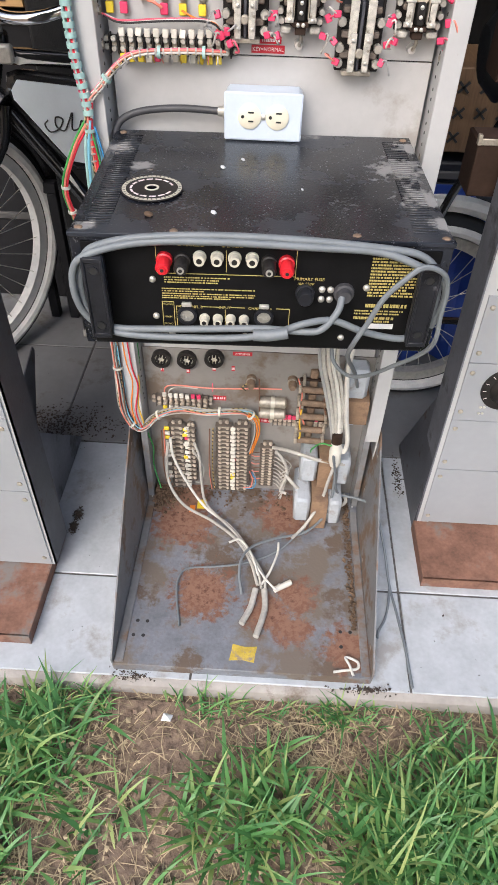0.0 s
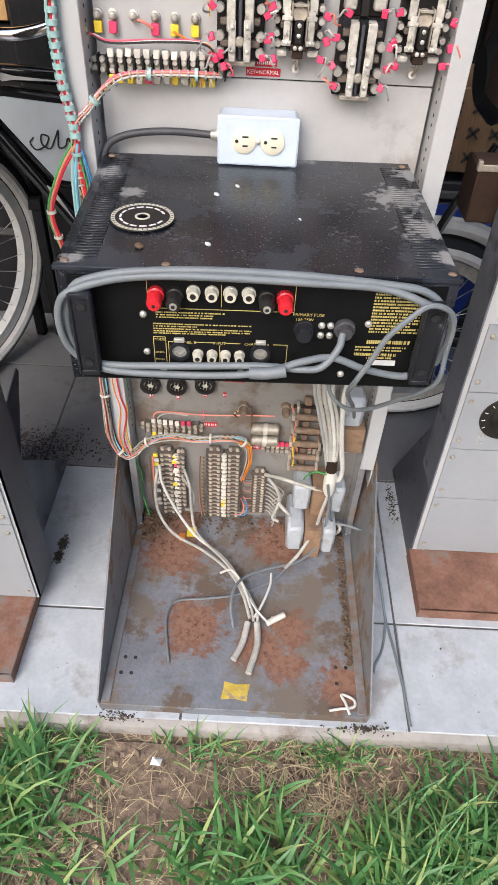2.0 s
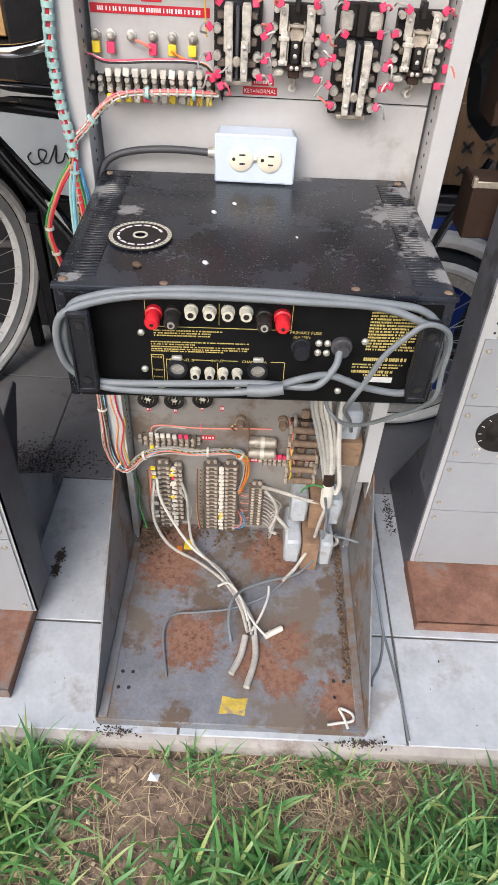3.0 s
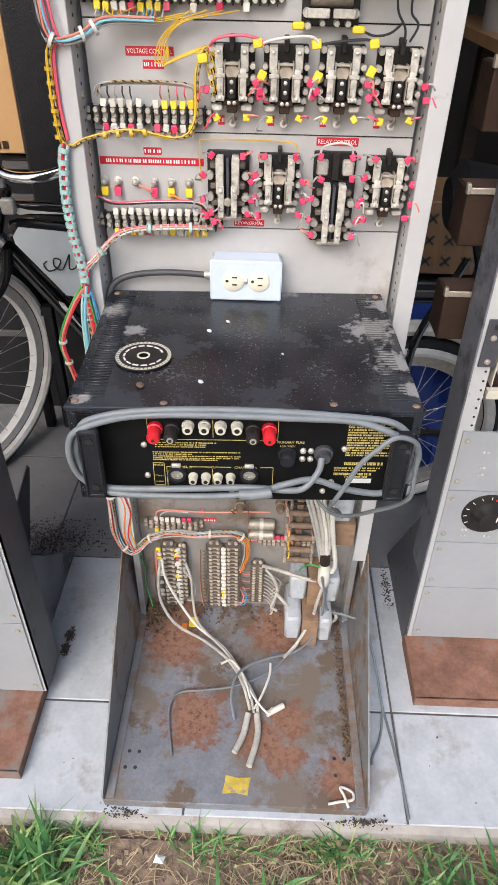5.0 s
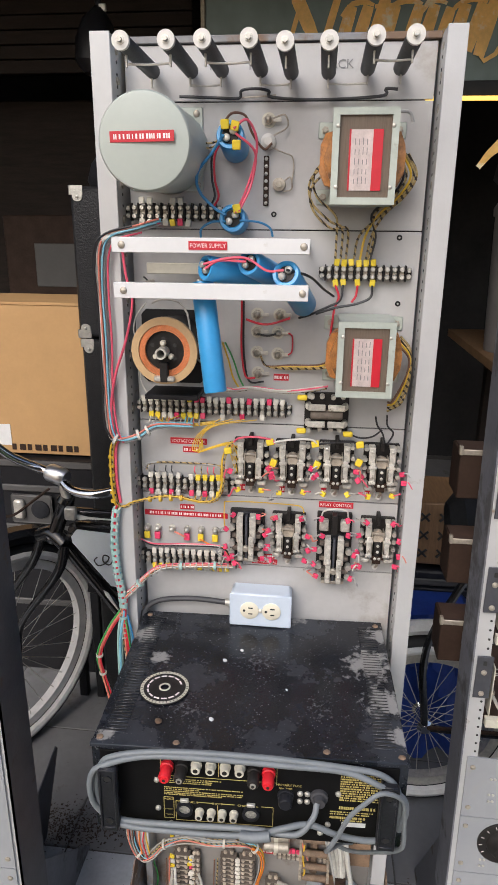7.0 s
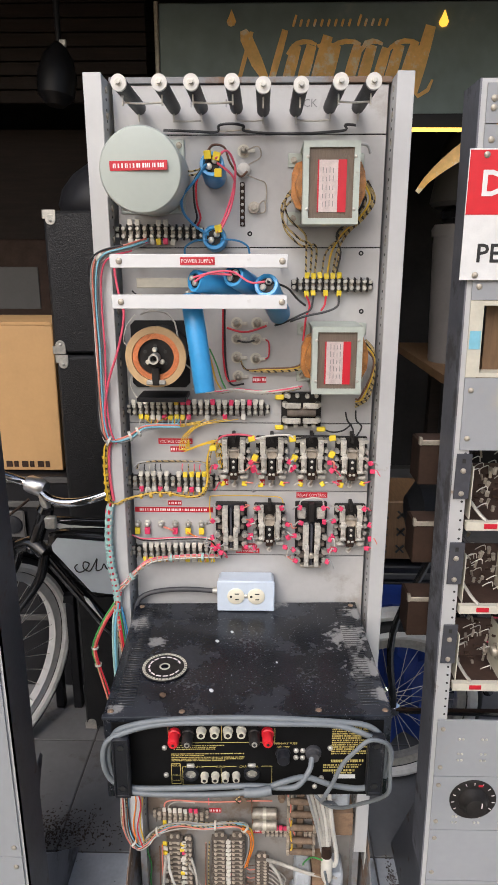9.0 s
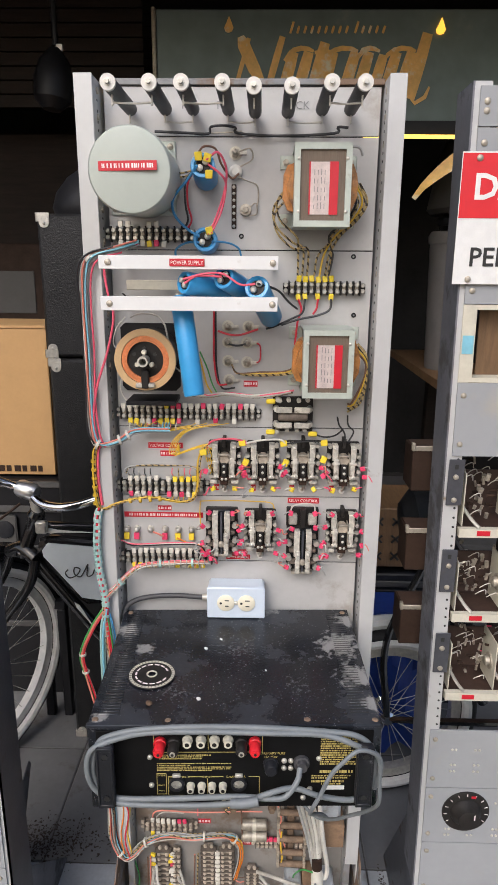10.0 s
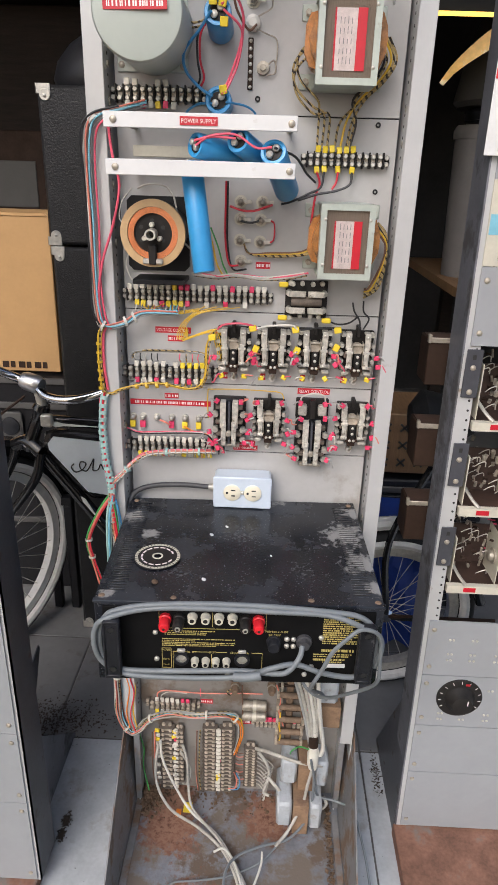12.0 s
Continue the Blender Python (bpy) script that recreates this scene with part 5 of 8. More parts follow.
for x, z in ((-0.040, -0.030), (0.036, -0.033), (-0.040, 0.026)):
    part("wire_sleeve", Geo().box(x - 0.008, x + 0.008, -0.026, -0.019, z - 0.0045, z + 0.0045, 0.002), YELLOW, pr, "yellow wire sleeve", local=True)


def transformer(x, z, w, h):
    """A power transformer: laminated core in a pale frame, two amber coil ends, data plate."""
    ob = thing("transformer", (x, 0, z), "open-frame power transformer with amber coil ends and red and white plate", "transformer", "transformers")
    d = 0.104
    for s in (-1, 1):
        for v in (-1, 1):
            ft = part("mounting_foot", Geo().box(s * (w / 2 + 0.008) - 0.012, s * (w / 2 + 0.008) + 0.012, -0.003, 0, v * (h / 2 - 0.014) - 0.011, v * (h / 2 - 0.014) + 0.011, 0.0012), GREEN_FRAME, ob, local=True)
            stud("foot_bolt", ft, (x + s * (w / 2 + 0.010), -0.003, z + v * (h / 2 - 0.014)), HEX_SCREW)
    part("core", Geo().box(-w / 2 + 0.006, w / 2 - 0.006, -d + 0.004, -0.010, -h / 2 + 0.006, h / 2 - 0.006, 0.001), LAMINATE, ob, "grey steel laminations", local=True)
    b = 0.0090
    fr = Geo()
    for v in (-1, 1):
        z0, z1 = sorted((v * h / 2, v * (h / 2 - b)))
        fr.prism([(-w / 2, v * h / 2), (w / 2, v * h / 2), (w / 2 - b, v * (h / 2 - b)), (-w / 2 + b, v * (h / 2 - b))], "y", -d, -d + 0.004)
        fr.box(-w / 2, w / 2, -d + 0.003, -0.002, *sorted((v * h / 2, v * (h / 2 - 0.003))), 0.0008)
        fr.prism([(v * w / 2, -h / 2), (v * w / 2, h / 2), (v * (w / 2 - b), h / 2 - b), (v * (w / 2 - b), -h / 2 + b)], "y", -d - 0.0004, -d + 0.0036)
        fr.box(*sorted((v * w / 2, v * (w / 2 - 0.003))), -d + 0.003, -d + 0.026, -h / 2, h / 2, 0.0008)
    part("bracket_frame", fr, GREEN_FRAME, ob, "pale green-grey steel frame", local=True)
    for sx in (-1, 1):
        for sz in (-1, 1):
            piece("frame_rivet", RIVET, ob, (sx * (w / 2 - 0.007), -d - 0.0004, sz * (h / 2 - 0.022)))
    for s in (-1, 1):
        c = Geo()
        for k in range(5):
            y0 = -0.080 + k * 0.012
            q = 0.004 * math.sin(k * 2.4 + s) + (0.0 if 0 < k < 4 else -0.004)
            prof = [(-0.037, 0.002), (-0.033, 0.012 + q), (-0.016, 0.021 + q), (0.002, 0.022 + q * 0.5), (0.018, 0.020 + q), (0.033, 0.013 + q), (0.037, 0.002)]
            c.prism([(s * (w / 2 - 0.006 + t * 0.9), zz) for zz, t in prof], "y", y0, y0 + 0.0118)
        part("coil_end", c, VARNISH, ob, "amber varnished paper coil end", local=True)
    plate = part("data_plate", Geo().box(-0.24 * w, 0.27 * w, -d + 0.0028, -d + 0.0036, -0.35 * h, 0.28 * h), PLATE, ob, "white data plate", local=True)
    part("red_band", Geo().box(0.12 * w, 0.272 * w, -d + 0.0020, -d + 0.0030, -0.352 * h, 0.282 * h), RED_LABEL, plate, local=True)
    part("red_band", Geo().box(-0.242 * w, -0.215 * w, -d + 0.0020, -d + 0.0030, -0.352 * h, 0.282 * h), RED_LABEL, plate, local=True)
    g = Geo()
    for i in range(4):
        for j in range(5):
            xx, zz = -w / 2 + 0.030 + i * 0.0052, -h / 2 + 0.026 + j * 0.012
            g.box(xx, xx + 0.0010, -d + 0.0021, -d + 0.0027, zz, zz + RND.uniform(0.006, 0.010))
    tagged(part("print_bar", g, GREY_INK, plate, local=True), kind="stuff")
    return ob


transformer(0.126, 1.590, 0.086, 0.119)
transformer(0.145, 1.318, 0.082, 0.111)

# round can of the supply, with its square foot
can = thing("oil_filled_can", (-0.165, 0, 1.61), "large round pale green metal can on a square foot", "capacitor can")
part("foot_plate", Geo().box(-0.218, -0.108, -0.004, 0, 1.552, 1.668, 0.0015), GREEN_CAN, can)
part("can_body", Geo().lathe((-0.160, -0.004, 1.608), (-0.151, -0.180, 1.600), [(0, 0.0600), (0.006, 0.0585), (0.166, 0.0590), (0.173, 0.0585), (0.1768, 0.0565), (0.1775, 0.0535)], 64), GREEN_CAN, can, "smooth pale green-grey enamel can")
for x, z in ((-0.117, 1.659), (-0.211, 1.562), (-0.116, 1.561)):
    stud("foot_bolt", can, (x, -0.004, z), SCREW)
label(-0.194, -0.112, 1.599, 1.612, "", -0.1830, -1.0)

# resistor tubes along the top
TUBES = [-0.177, -0.121, -0.077, -0.021, 0.022, 0.074, 0.128, 0.173]
tube0 = thing("resistor_tube", (0, 0, 0), "charcoal power resistor tube with a white ceramic end", "resistor", "power resistors")
part("tube", Geo().lathe((0, -0.012, 0), (0, -0.172, 0), [(0, 0.006), (0.006, 0.0103), (0.158, 0.0104), (0.160, 0.0098)], 22), RESISTOR, tube0, local=True)
part("end_ring", Geo().ring((0, -0.1715, 0), (0, -0.1775, 0), 0.0048, 0.0108, 24), CERAMIC, tube0, "white ceramic end washer", local=True)
part("end_nut", Geo().lathe((0, -0.172, 0), (0, -0.183, 0), [(0, 0.0056), (0.006, 0.0056), (0.0062, 0.0032), (0.011, 0.003)], 6), STEEL, tube0, local=True)
part("rod", Geo().cyl((0, 0, 0), (0, -0.014, 0), 0.0042, 10), STEEL, tube0, local=True)
part("solder_tab", Geo().box(-0.0012, 0.0012, -0.154, -0.150, -0.024, -0.009, 0.0004), STEEL, tube0, local=True)
part("solder_tab", Geo().box(-0.0012, 0.0012, -0.028, -0.024, -0.022, -0.009, 0.0004), STEEL, tube0, local=True)
tube0.location = (TUBES[0], 0, 1.712)
for i, x in enumerate(TUBES[1:]):
    copy_thing(tube0, pose(x, 0, 1.712 - (0.004 if i in (3, 4) else 0)))
links = thing("link_wire_set", (0, -0.05, 1.69), "bare tinned link wires between the resistor tubes", "wiring")
for a, b, y in ((0, 1, -0.152), (2, 3, -0.152), (6, 7, -0.152), (1, 2, -0.026), (3, 4, -0.026), (5, 6, -0.026)):
    part("link", Geo().tube([(TUBES[a], y, 1.692), ((TUBES[a] + TUBES[b]) / 2, y - 0.001, 1.6905), (TUBES[b], y, 1.692)], 0.0014, 6), STEEL, links)

# blue capacitors, the white bars and the tap transformer
def blue_cap(p0, p1, r, words=False):
    """A blue sleeved can from p0 (terminal end) to p1."""
    p0, p1 = Vector(p0), Vector(p1)
    ob = thing("blue_capacitor", p1, "sky-blue sleeved electrolytic capacitor", "capacitor", "blue capacitors")
    d = (p1 - p0)
    n = d.normalized()
    part("sleeve", Geo().lathe(p0, p1, [(0.003, r * 0.62), (0.0, r * 0.72), (0.0, r * 0.94), (0.003, r), (d.length - 0.003, r), (d.length, r * 0.93)], 30), BLUE_CAP, ob)
    part("end_disc", Geo().lathe(p0 + n * 0.0042, p0 + n * 0.0020, [(0, r * 0.62), (0.0022, r * 0.60)], 24), BAKELITE, ob, "black end disc")
    u = n.orthogonal().normalized()
    for s in (-1, 1):
        q = p0 + n * 0.002 + u * (s * r * 0.33)
        part("terminal_screw", Geo().lathe(q, q - n * 0.007, [(0, r * 0.24), (0.003, r * 0.24), (0.0035, r * 0.28), (0.0055, r * 0.26), (0.007, r * 0.14)], 10), STEEL, ob)
    return ob


blue_cap((-0.058, -0.072, 1.622), (-0.058, -0.002, 1.610), 0.0195)
blue_cap((-0.058, -0.046, 1.513), (-0.058, -0.002, 1.509), 0.0200)
blue_cap((-0.082, -0.146, 1.447), (-0.014, -0.080, 1.432), 0.0170)
blue_cap((-0.022, -0.146, 1.455), (0.022, -0.055, 1.425), 0.0175)
blue_cap((0.028, -0.144, 1.441), (0.052, -0.030, 1.388), 0.0190)
blue_cap((-0.092, -0.110, 1.425), (-0.069, -0.140, 1.272), 0.0165)
for z0, z1, xr in ((1.4660, 1.4860, 0.060), (1.4055, 1.4265, 0.060)):
    ob = thing("support_bar", (-0.07, -0.157, z0), "white enamelled flat bar across the rack", "support bar", "support bars")
    part("bar", Geo().box(-0.207, xr, -0.160, -0.156, z0, z1, 0.0008).box(-0.207, xr, -0.157, -0.146, z1 - 0.0025, z1, 0.0008), WHITE_BAR, ob)
    for x in (-0.193, 0.052):
        stud("bar_screw", ob, (x, -0.160, (z0 + z1) / 2), SCREW)
        part("standoff", Geo().cyl((x, -0.156, (z0 + z1) / 2), (x, 0.0, (z0 + z1) / 2), 0.0045, 10), TARNISH, ob)
label(-0.101, -0.049, 1.4705, 1.4815, "POWER SUPPLY", -0.1605)
solo("insulating_strip", Geo().box(-0.190, -0.075, -0.045, -0.041, 1.432, 1.448, 0.0008), CREAM, (-0.13, -0.043, 1.44), "cream insulating strip behind the bars", "strip")
stand = thing("strip_bracket", (-0.13, -0.02, 1.43), "small steel bracket behind the strip", "bracket")
part("bracket", Geo().box(-0.136, -0.128, -0.041, 0.0, 1.436, 1.442, 0.001), TARNISH, stand)

var = thing("variable_transformer", (-0.163, 0, 1.31), "round variable transformer with tan ring and copper winding", "transformer")
part("mount_plate", Geo().prism([(-0.212, 1.262), (-0.204, 1.254), (-0.116, 1.254), (-0.108, 1.262), (-0.108, 1.366), (-0.116, 1.374), (-0.204, 1.374), (-0.212, 1.366)], "y", -0.006, -0.001), BLACK, var, "black square mounting plate")
vx, vz = -0.154, 1.322
part("fibre_ring", Geo().ring((vx, -0.0880, vz), (vx, -0.0970, vz), 0.0395, 0.0505, 56), FIBRE, var, "tan fibre ring")
part("core_drum", Geo().cyl((vx, -0.006, vz), (vx, -0.0890, vz), 0.0445, 48), BAKELITE, var)
part("winding", Geo().ring((vx, -0.0860, vz), (vx, -0.0945, vz), 0.0300, 0.0390, 56), COPPER, var, "bright copper winding")
tick = Geo().box(0.0305, 0.0385, -0.0004, 0.0004, -0.00035, 0.00035).mesh("winding_turn", COPPER)
for i in range(96):
    a = 2 * math.pi * i / 96
    piece("winding_turn", tick, var, Vector((vx, -0.0950, vz)) - origin_of(var), (0, -a, 0))
part("hub", Geo().lathe((vx, -0.05, vz), (vx, -0.0995, vz), [(0, 0.0300), (0.010, 0.0297), (0.0135, 0.027)], 36), BAKELITE, var, "black hub")
part("shaft", Geo().ring((vx, -0.0960, vz), (vx, -0.1210, vz), 0.0058, 0.0085, 18), STEEL, var, "hollow steel shaft")
for i in range(3):
    a = radians(90 + 120 * i)
    c = (vx + 0.0135 * math.cos(a), -0.0990, vz + 0.0135 * math.sin(a))
    part("hub_screw", Geo().lathe(c, (c[0], c[1] - 0.008, c[2]), [(0, 0.0042), (0.006, 0.0042), (0.008, 0.003)], 10), CREAM, var)
for i in range(6):
    a = radians(60 * i + 30)
    c = (vx + 0.0195 * math.cos(a), -0.0996, vz + 0.0195 * math.sin(a))
    part("hub_hole", Geo().cyl(c, (c[0], c[1] - 0.0006, c[2]), 0.0030, 10), BLACK_INK, var)
part("brush_arm", Geo().box(vx - 0.006, vx + 0.006, -0.1050, -0.0920, vz - 0.046, vz - 0.016, 0.0015), BAKELITE, var)
part("brush_clip", Geo().box(vx - 0.016, vx + 0.016, -0.1040, -0.0960, vz - 0.0455, vz - 0.037, 0.002), STEEL, var, "steel brush clip")
part("terminal_shelf", Geo().box(vx - 0.040, vx + 0.045, -0.070, -0.006, 1.240, 1.248, 0.001), BLACK, var)


def stud_pair(x, z):
    """A round brown stud diode with its solder lug."""
    ob = thing("stud_diode", (x, 0, z), "tarnished round stud diode with a solder lug", "diode", "stud diodes")
    part("washer", Geo().cyl((0, 0, 0), (0, -0.002, 0), 0.0105, 18), CREAM, ob, local=True)
    part("hex_body", Geo().lathe((0, -0.002, 0), (0, -0.016, 0), [(0, 0.0078), (0.005, 0.0078), (0.0055, 0.0055), (0.011, 0.005), (0.014, 0.002)], 6), TARNISH, ob, local=True)
    part("lug", Geo().box(0.004, 0.019, -0.007, -0.0055, -0.003, 0.003, 0.0006), STEEL, ob, local=True)


for x, z in ((-0.023, 1.369), (0.013, 1.369), (-0.023, 1.342), (0.011, 1.341), (-0.023, 1.308), (0.011, 1.306), (-0.021, 1.274)):
    stud_pair(x, z)
stud_pair(-0.010, 1.650)
ob = thing("rheostat", (-0.008, 0, 1.622), "small round wire-wound control with bare leads", "resistor")
part("body", Geo().lathe((-0.010, 0, 1.621), (-0.010, -0.012, 1.621), [(0, 0.0115), (0.008, 0.011), (0.012, 0.006)], 18), CERAMIC, ob)
part("lead", Geo().tube([(-0.004, -0.014, 1.650), (0.014, -0.014, 1.655), (0.018, -0.010, 1.640), (-0.002, -0.012, 1.628)], 0.0012, 6), TARNISH, ob)
part("lead", Geo().tube([(-0.004, -0.010, 1.612), (0.012, -0.008, 1.606), (0.026, -0.006, 1.600), (0.028, -0.004, 1.582), (0.026, -0.006, 1.566)], 0.0010, 6), TARNISH, ob)
ob = thing("tag_strip", (-0.0125, 0, 1.567), "narrow brown tag strip with steel eyelets", "tag strip")
part("strip", Geo().box(-0.0165, -0.0085, -0.004, 0, 1.532, 1.602, 0.001), BROWN_CHASSIS, ob)
for i in range(7):
    stud("eyelet", ob, (-0.0125, -0.004, 1.536 + i * 0.0103), RIVET)
ob = thing("trimmer", (0.007, 0, 1.562), "small round trimmer control with bare leads", "resistor")
part("body", Geo().lathe((0.007, 0, 1.562), (0.007, -0.012, 1.562), [(0, 0.0100), (0.008, 0.0095), (0.0085, 0.005), (0.012, 0.0045)], 16), TARNISH, ob)
part("lead", Geo().tube([(0.014, -0.006, 1.566), (0.024, -0.008, 1.572), (0.026, -0.006, 1.556), (0.013, -0.008, 1.552)], 0.0011, 6), TARNISH, ob)
for i, (x, c) in enumerate(((-0.217, "y"), (-0.198, "p"), (-0.172, ""), (-0.144, "p"), (-0.119, "y"), (-0.093, "y"))):
    ob = thing("feed_stud", (x, 0, 0.985), "plated feed-through stud with a sleeved lug", "terminal stud", "feed studs")
    part("stud_body", Geo().lathe((0, 0, 0), (0, -0.014, 0), [(0, 0.0065), (0.003, 0.0065), (0.0035, 0.0045), (0.012, 0.0042), (0.014, 0.002)], 12), STEEL, ob, local=True)
    if c:
        t = piece("wire_tag", TAG_MESH[c], ob, (0.0, -0.008, -0.013))
        t.scale = (1.25, 1.0, 1.3)
for x, z in ((0.191, 1.488), (0.196, 1.390), (0.0, 1.52)):
    solo("bushing", Geo().ring((x, 0.0, z), (x, -0.0018, z), 0.0018, 0.0042, 14), BLACK, (x, 0, z), "small black bushing in the panel", "bushing", "panel bushings")

# outlet box on the panel above the amplifier
ob = thing("outlet_box", (-0.006, -0.02, 0.8225), "pale blue metal outlet box with a cream double receptacle", "outlet")
part("box_body", Geo().box(-0.0605, 0.0475, -0.045, -0.0005, 0.8225, 0.884, 0.005), OUTLET_BOX, ob)
part("cover", Geo().box(-0.0615, 0.0485, -0.0475, -0.044, 0.8225, 0.886, 0.002), OUTLET_BOX, ob, "scuffed pale blue cover plate")
for x in (-0.0255, 0.0135):
    f = part("receptacle", Geo().lathe((x, -0.0470, 0.855), (x, -0.0505, 0.855), [(0, 0.0165), (0.0028, 0.0165), (0.0035, 0.0155)], 30), IVORY, ob, "ivory receptacle face")
    for dz, w, h in ((0.0058, 0.0042, 0.0011), (-0.0058, 0.0036, 0.0011)):
        part("slot", Geo().box(x + 0.002 - w, x + 0.002 + w, -0.0509, -0.0503, 0.855 + dz - h, 0.855 + dz + h), BLACK_INK, f)
    part("slot", Geo().cyl((x - 0.0095, -0.0503, 0.855), (x - 0.0095, -0.0509, 0.855), 0.0024, 10), BLACK_INK, f)
stud("cover_screw", ob, (-0.006, -0.0475, 0.855), SMALL_SCREW)
part("cable_clamp", Geo().lathe((-0.0605, -0.024, 0.853), (-0.072, -0.024, 0.853), [(0, 0.0095), (0.004, 0.0095), (0.0045, 0.007), (0.0115, 0.007)], 14), STEEL, ob)
part("cable", Geo().tube([(-0.072, -0.024, 0.853), (-0.12, -0.020, 0.8535), (-0.165, -0.018, 0.850), (-0.200, -0.018, 0.842), (-0.220, -0.022, 0.828), (-0.2265, -0.03, 0.80), (-0.226, -0.03, 0.72)], 0.0050, 10), CABLE_DARK, ob, "dark grey cable to the box")

# paper dial lying on the amplifier
ob = thing("dial_plate", (-0.137, -0.228, 0.8225), "thin black dial plate with white marks lying on the amplifier", "dial plate")
c = Vector((-0.137, -0.229, 0))
part("plate", Geo().ring((c.x, c.y, 0.8225), (c.x, c.y, 0.8240), 0.0065, 0.0385, 48), BAKELITE, ob)
part("rim", Geo().ring((c.x, c.y, 0.8240), (c.x, c.y, 0.8243), 0.0325, 0.0372, 48), CREAM, ob, "cream outer scale ring")
part("eyelet", Geo().ring((c.x, c.y, 0.8240), (c.x, c.y, 0.8247), 0.0064, 0.0090, 24), CREAM, ob)
g = Geo()
for i in range(40):
    a = 2 * math.pi * i / 40
    g.box(0.0330, 0.0366, -0.0005, 0.0005, 0.82434, 0.82454, 0, Matrix.Translation((c.x, c.y, 0)) @ Matrix.Rotation(a, 4, "Z"))
tagged(part("tick", g, BLACK_INK, ob), kind="stuff")
for i in range(13):
    a = radians(-60 + 300 * i / 12 + 90)
    part("mark", Geo().box(0.0245, 0.0272, -0.0042, 0.0042, 0.8241, 0.82435, 0, Matrix.Translation((c.x, c.y, 0)) @ Matrix.Rotation(a, 4, "Z")), LABEL_WHITE, ob)

# crumbs of debris on the amplifier
for i, (x, y, r) in enumerate(((-0.055, -0.287, 0.0035), (-0.130, -0.300, 0.0050), (-0.03, -0.12, 0.003), (-0.055, -0.15, 0.0035), (0.05, -0.21, 0.002))):
    g = Geo().lathe((x, y, 0.8215), (x + 0.001, y, 0.8215 + r * 0.8), [(0, r), (r * 0.4, r * 1.1), (r * 0.8, r * 0.4)], 7)
    solo("paint_flake", g, PAPER_WHITE if i != 1 else LEAF_LITTER, (x, y, 0.8215), "pale crumb lying on the dusty amplifier", "debris", "crumbs")

# ---- lower panel ----
def round_socket(x, z):
    ob = thing("round_socket", (x, 0, z), "black round multi-pin socket", "socket", "round sockets")
    part("shell", Geo().ring((0, 0, 0), (0, -0.012, 0), 0.013, 0.019, 26), BAKELITE, ob, local=True)
    part("face", Geo().cyl((0, 0, 0), (0, -0.006, 0), 0.013, 22), CREAM, ob, local=True)
    for i in range(8):
        a = radians(45 * i)
        part("pin", Geo().cyl((0.0085 * math.cos(a), -0.006, 0.0085 * math.sin(a)), (0.0085 * math.cos(a), -0.013, 0.0085 * math.sin(a)), 0.0022, 7), BAKELITE, ob, local=True)


round_socket(-0.190, 0.392)
round_socket(-0.140, 0.392)
round_socket(-0.086, 0.398)
for x, z in ((-0.012, 0.350), (0.070, 0.352)):
    ob = thing("fuse_post", (x, 0, z), "dusty brown fuse post with brass cap", "fuse holder", "fuse posts")
    part("post", Geo().lathe((0, 0, 0), (0, -0.030, 0), [(0, 0.010), (0.006, 0.010), (0.007, 0.0085), (0.022, 0.0085), (0.030, 0.006)], 14), BROWN_DUST, ob, local=True)
    part("collar", Geo().ring((0, -0.010, 0), (0, -0.014, 0), 0.008, 0.0098, 14), TARNISH, ob, local=True)
for z in (0.300, 0.270):
    ob = thing("tubular_capacitor", (0.033, 0, z), "dusty grey tubular capacitor strapped to the panel", "capacitor", "tubular capacitors")
    part("tube", Geo().lathe((-0.028, -0.013, 0), (0.028, -0.013, 0), [(0, 0.009), (0.003, 0.0115), (0.053, 0.0115), (0.056, 0.009)], 18), TARNISH, ob, local=True)
    part("strap", Geo().ring((-0.004, -0.013, 0), (0.004, -0.013, 0), 0.0114, 0.0126, 18), CREAM, ob, local=True)
ob = thing("resistor_bank", (0.112, 0, 0.29), "brown dusty bank of wire-wound resistors", "resistor")
part("spine", Geo().box(0.104, 0.120, -0.016, -0.002, 0.205, 0.385, 0.003), BROWN_DUST, ob)
part("side_rail", Geo().box(0.090, 0.096, -0.026, -0.004, 0.22, 0.372, 0.0015), TARNISH, ob)
for z in (0.215, 0.246, 0.282, 0.318, 0.352):
    part("resistor_tube", Geo().lathe((0.086, -0.030, z), (0.142, -0.030, z - 0.002), [(0, 0.003), (0.004, 0.0068), (0.052, 0.0068), (0.056, 0.003)], 12), BROWN_DUST, ob)
    for x in (0.082, 0.139):
        part("end_clip", Geo().box(x, x + 0.006, -0.036, -0.012, z - 0.007, z + 0.007, 0.001), DUSTY_METAL, ob)
    part("cross_arm", Geo().box(0.084, 0.142, -0.020, -0.012, z + 0.012, z + 0.017, 0.001), BROWN_CHASSIS, ob)


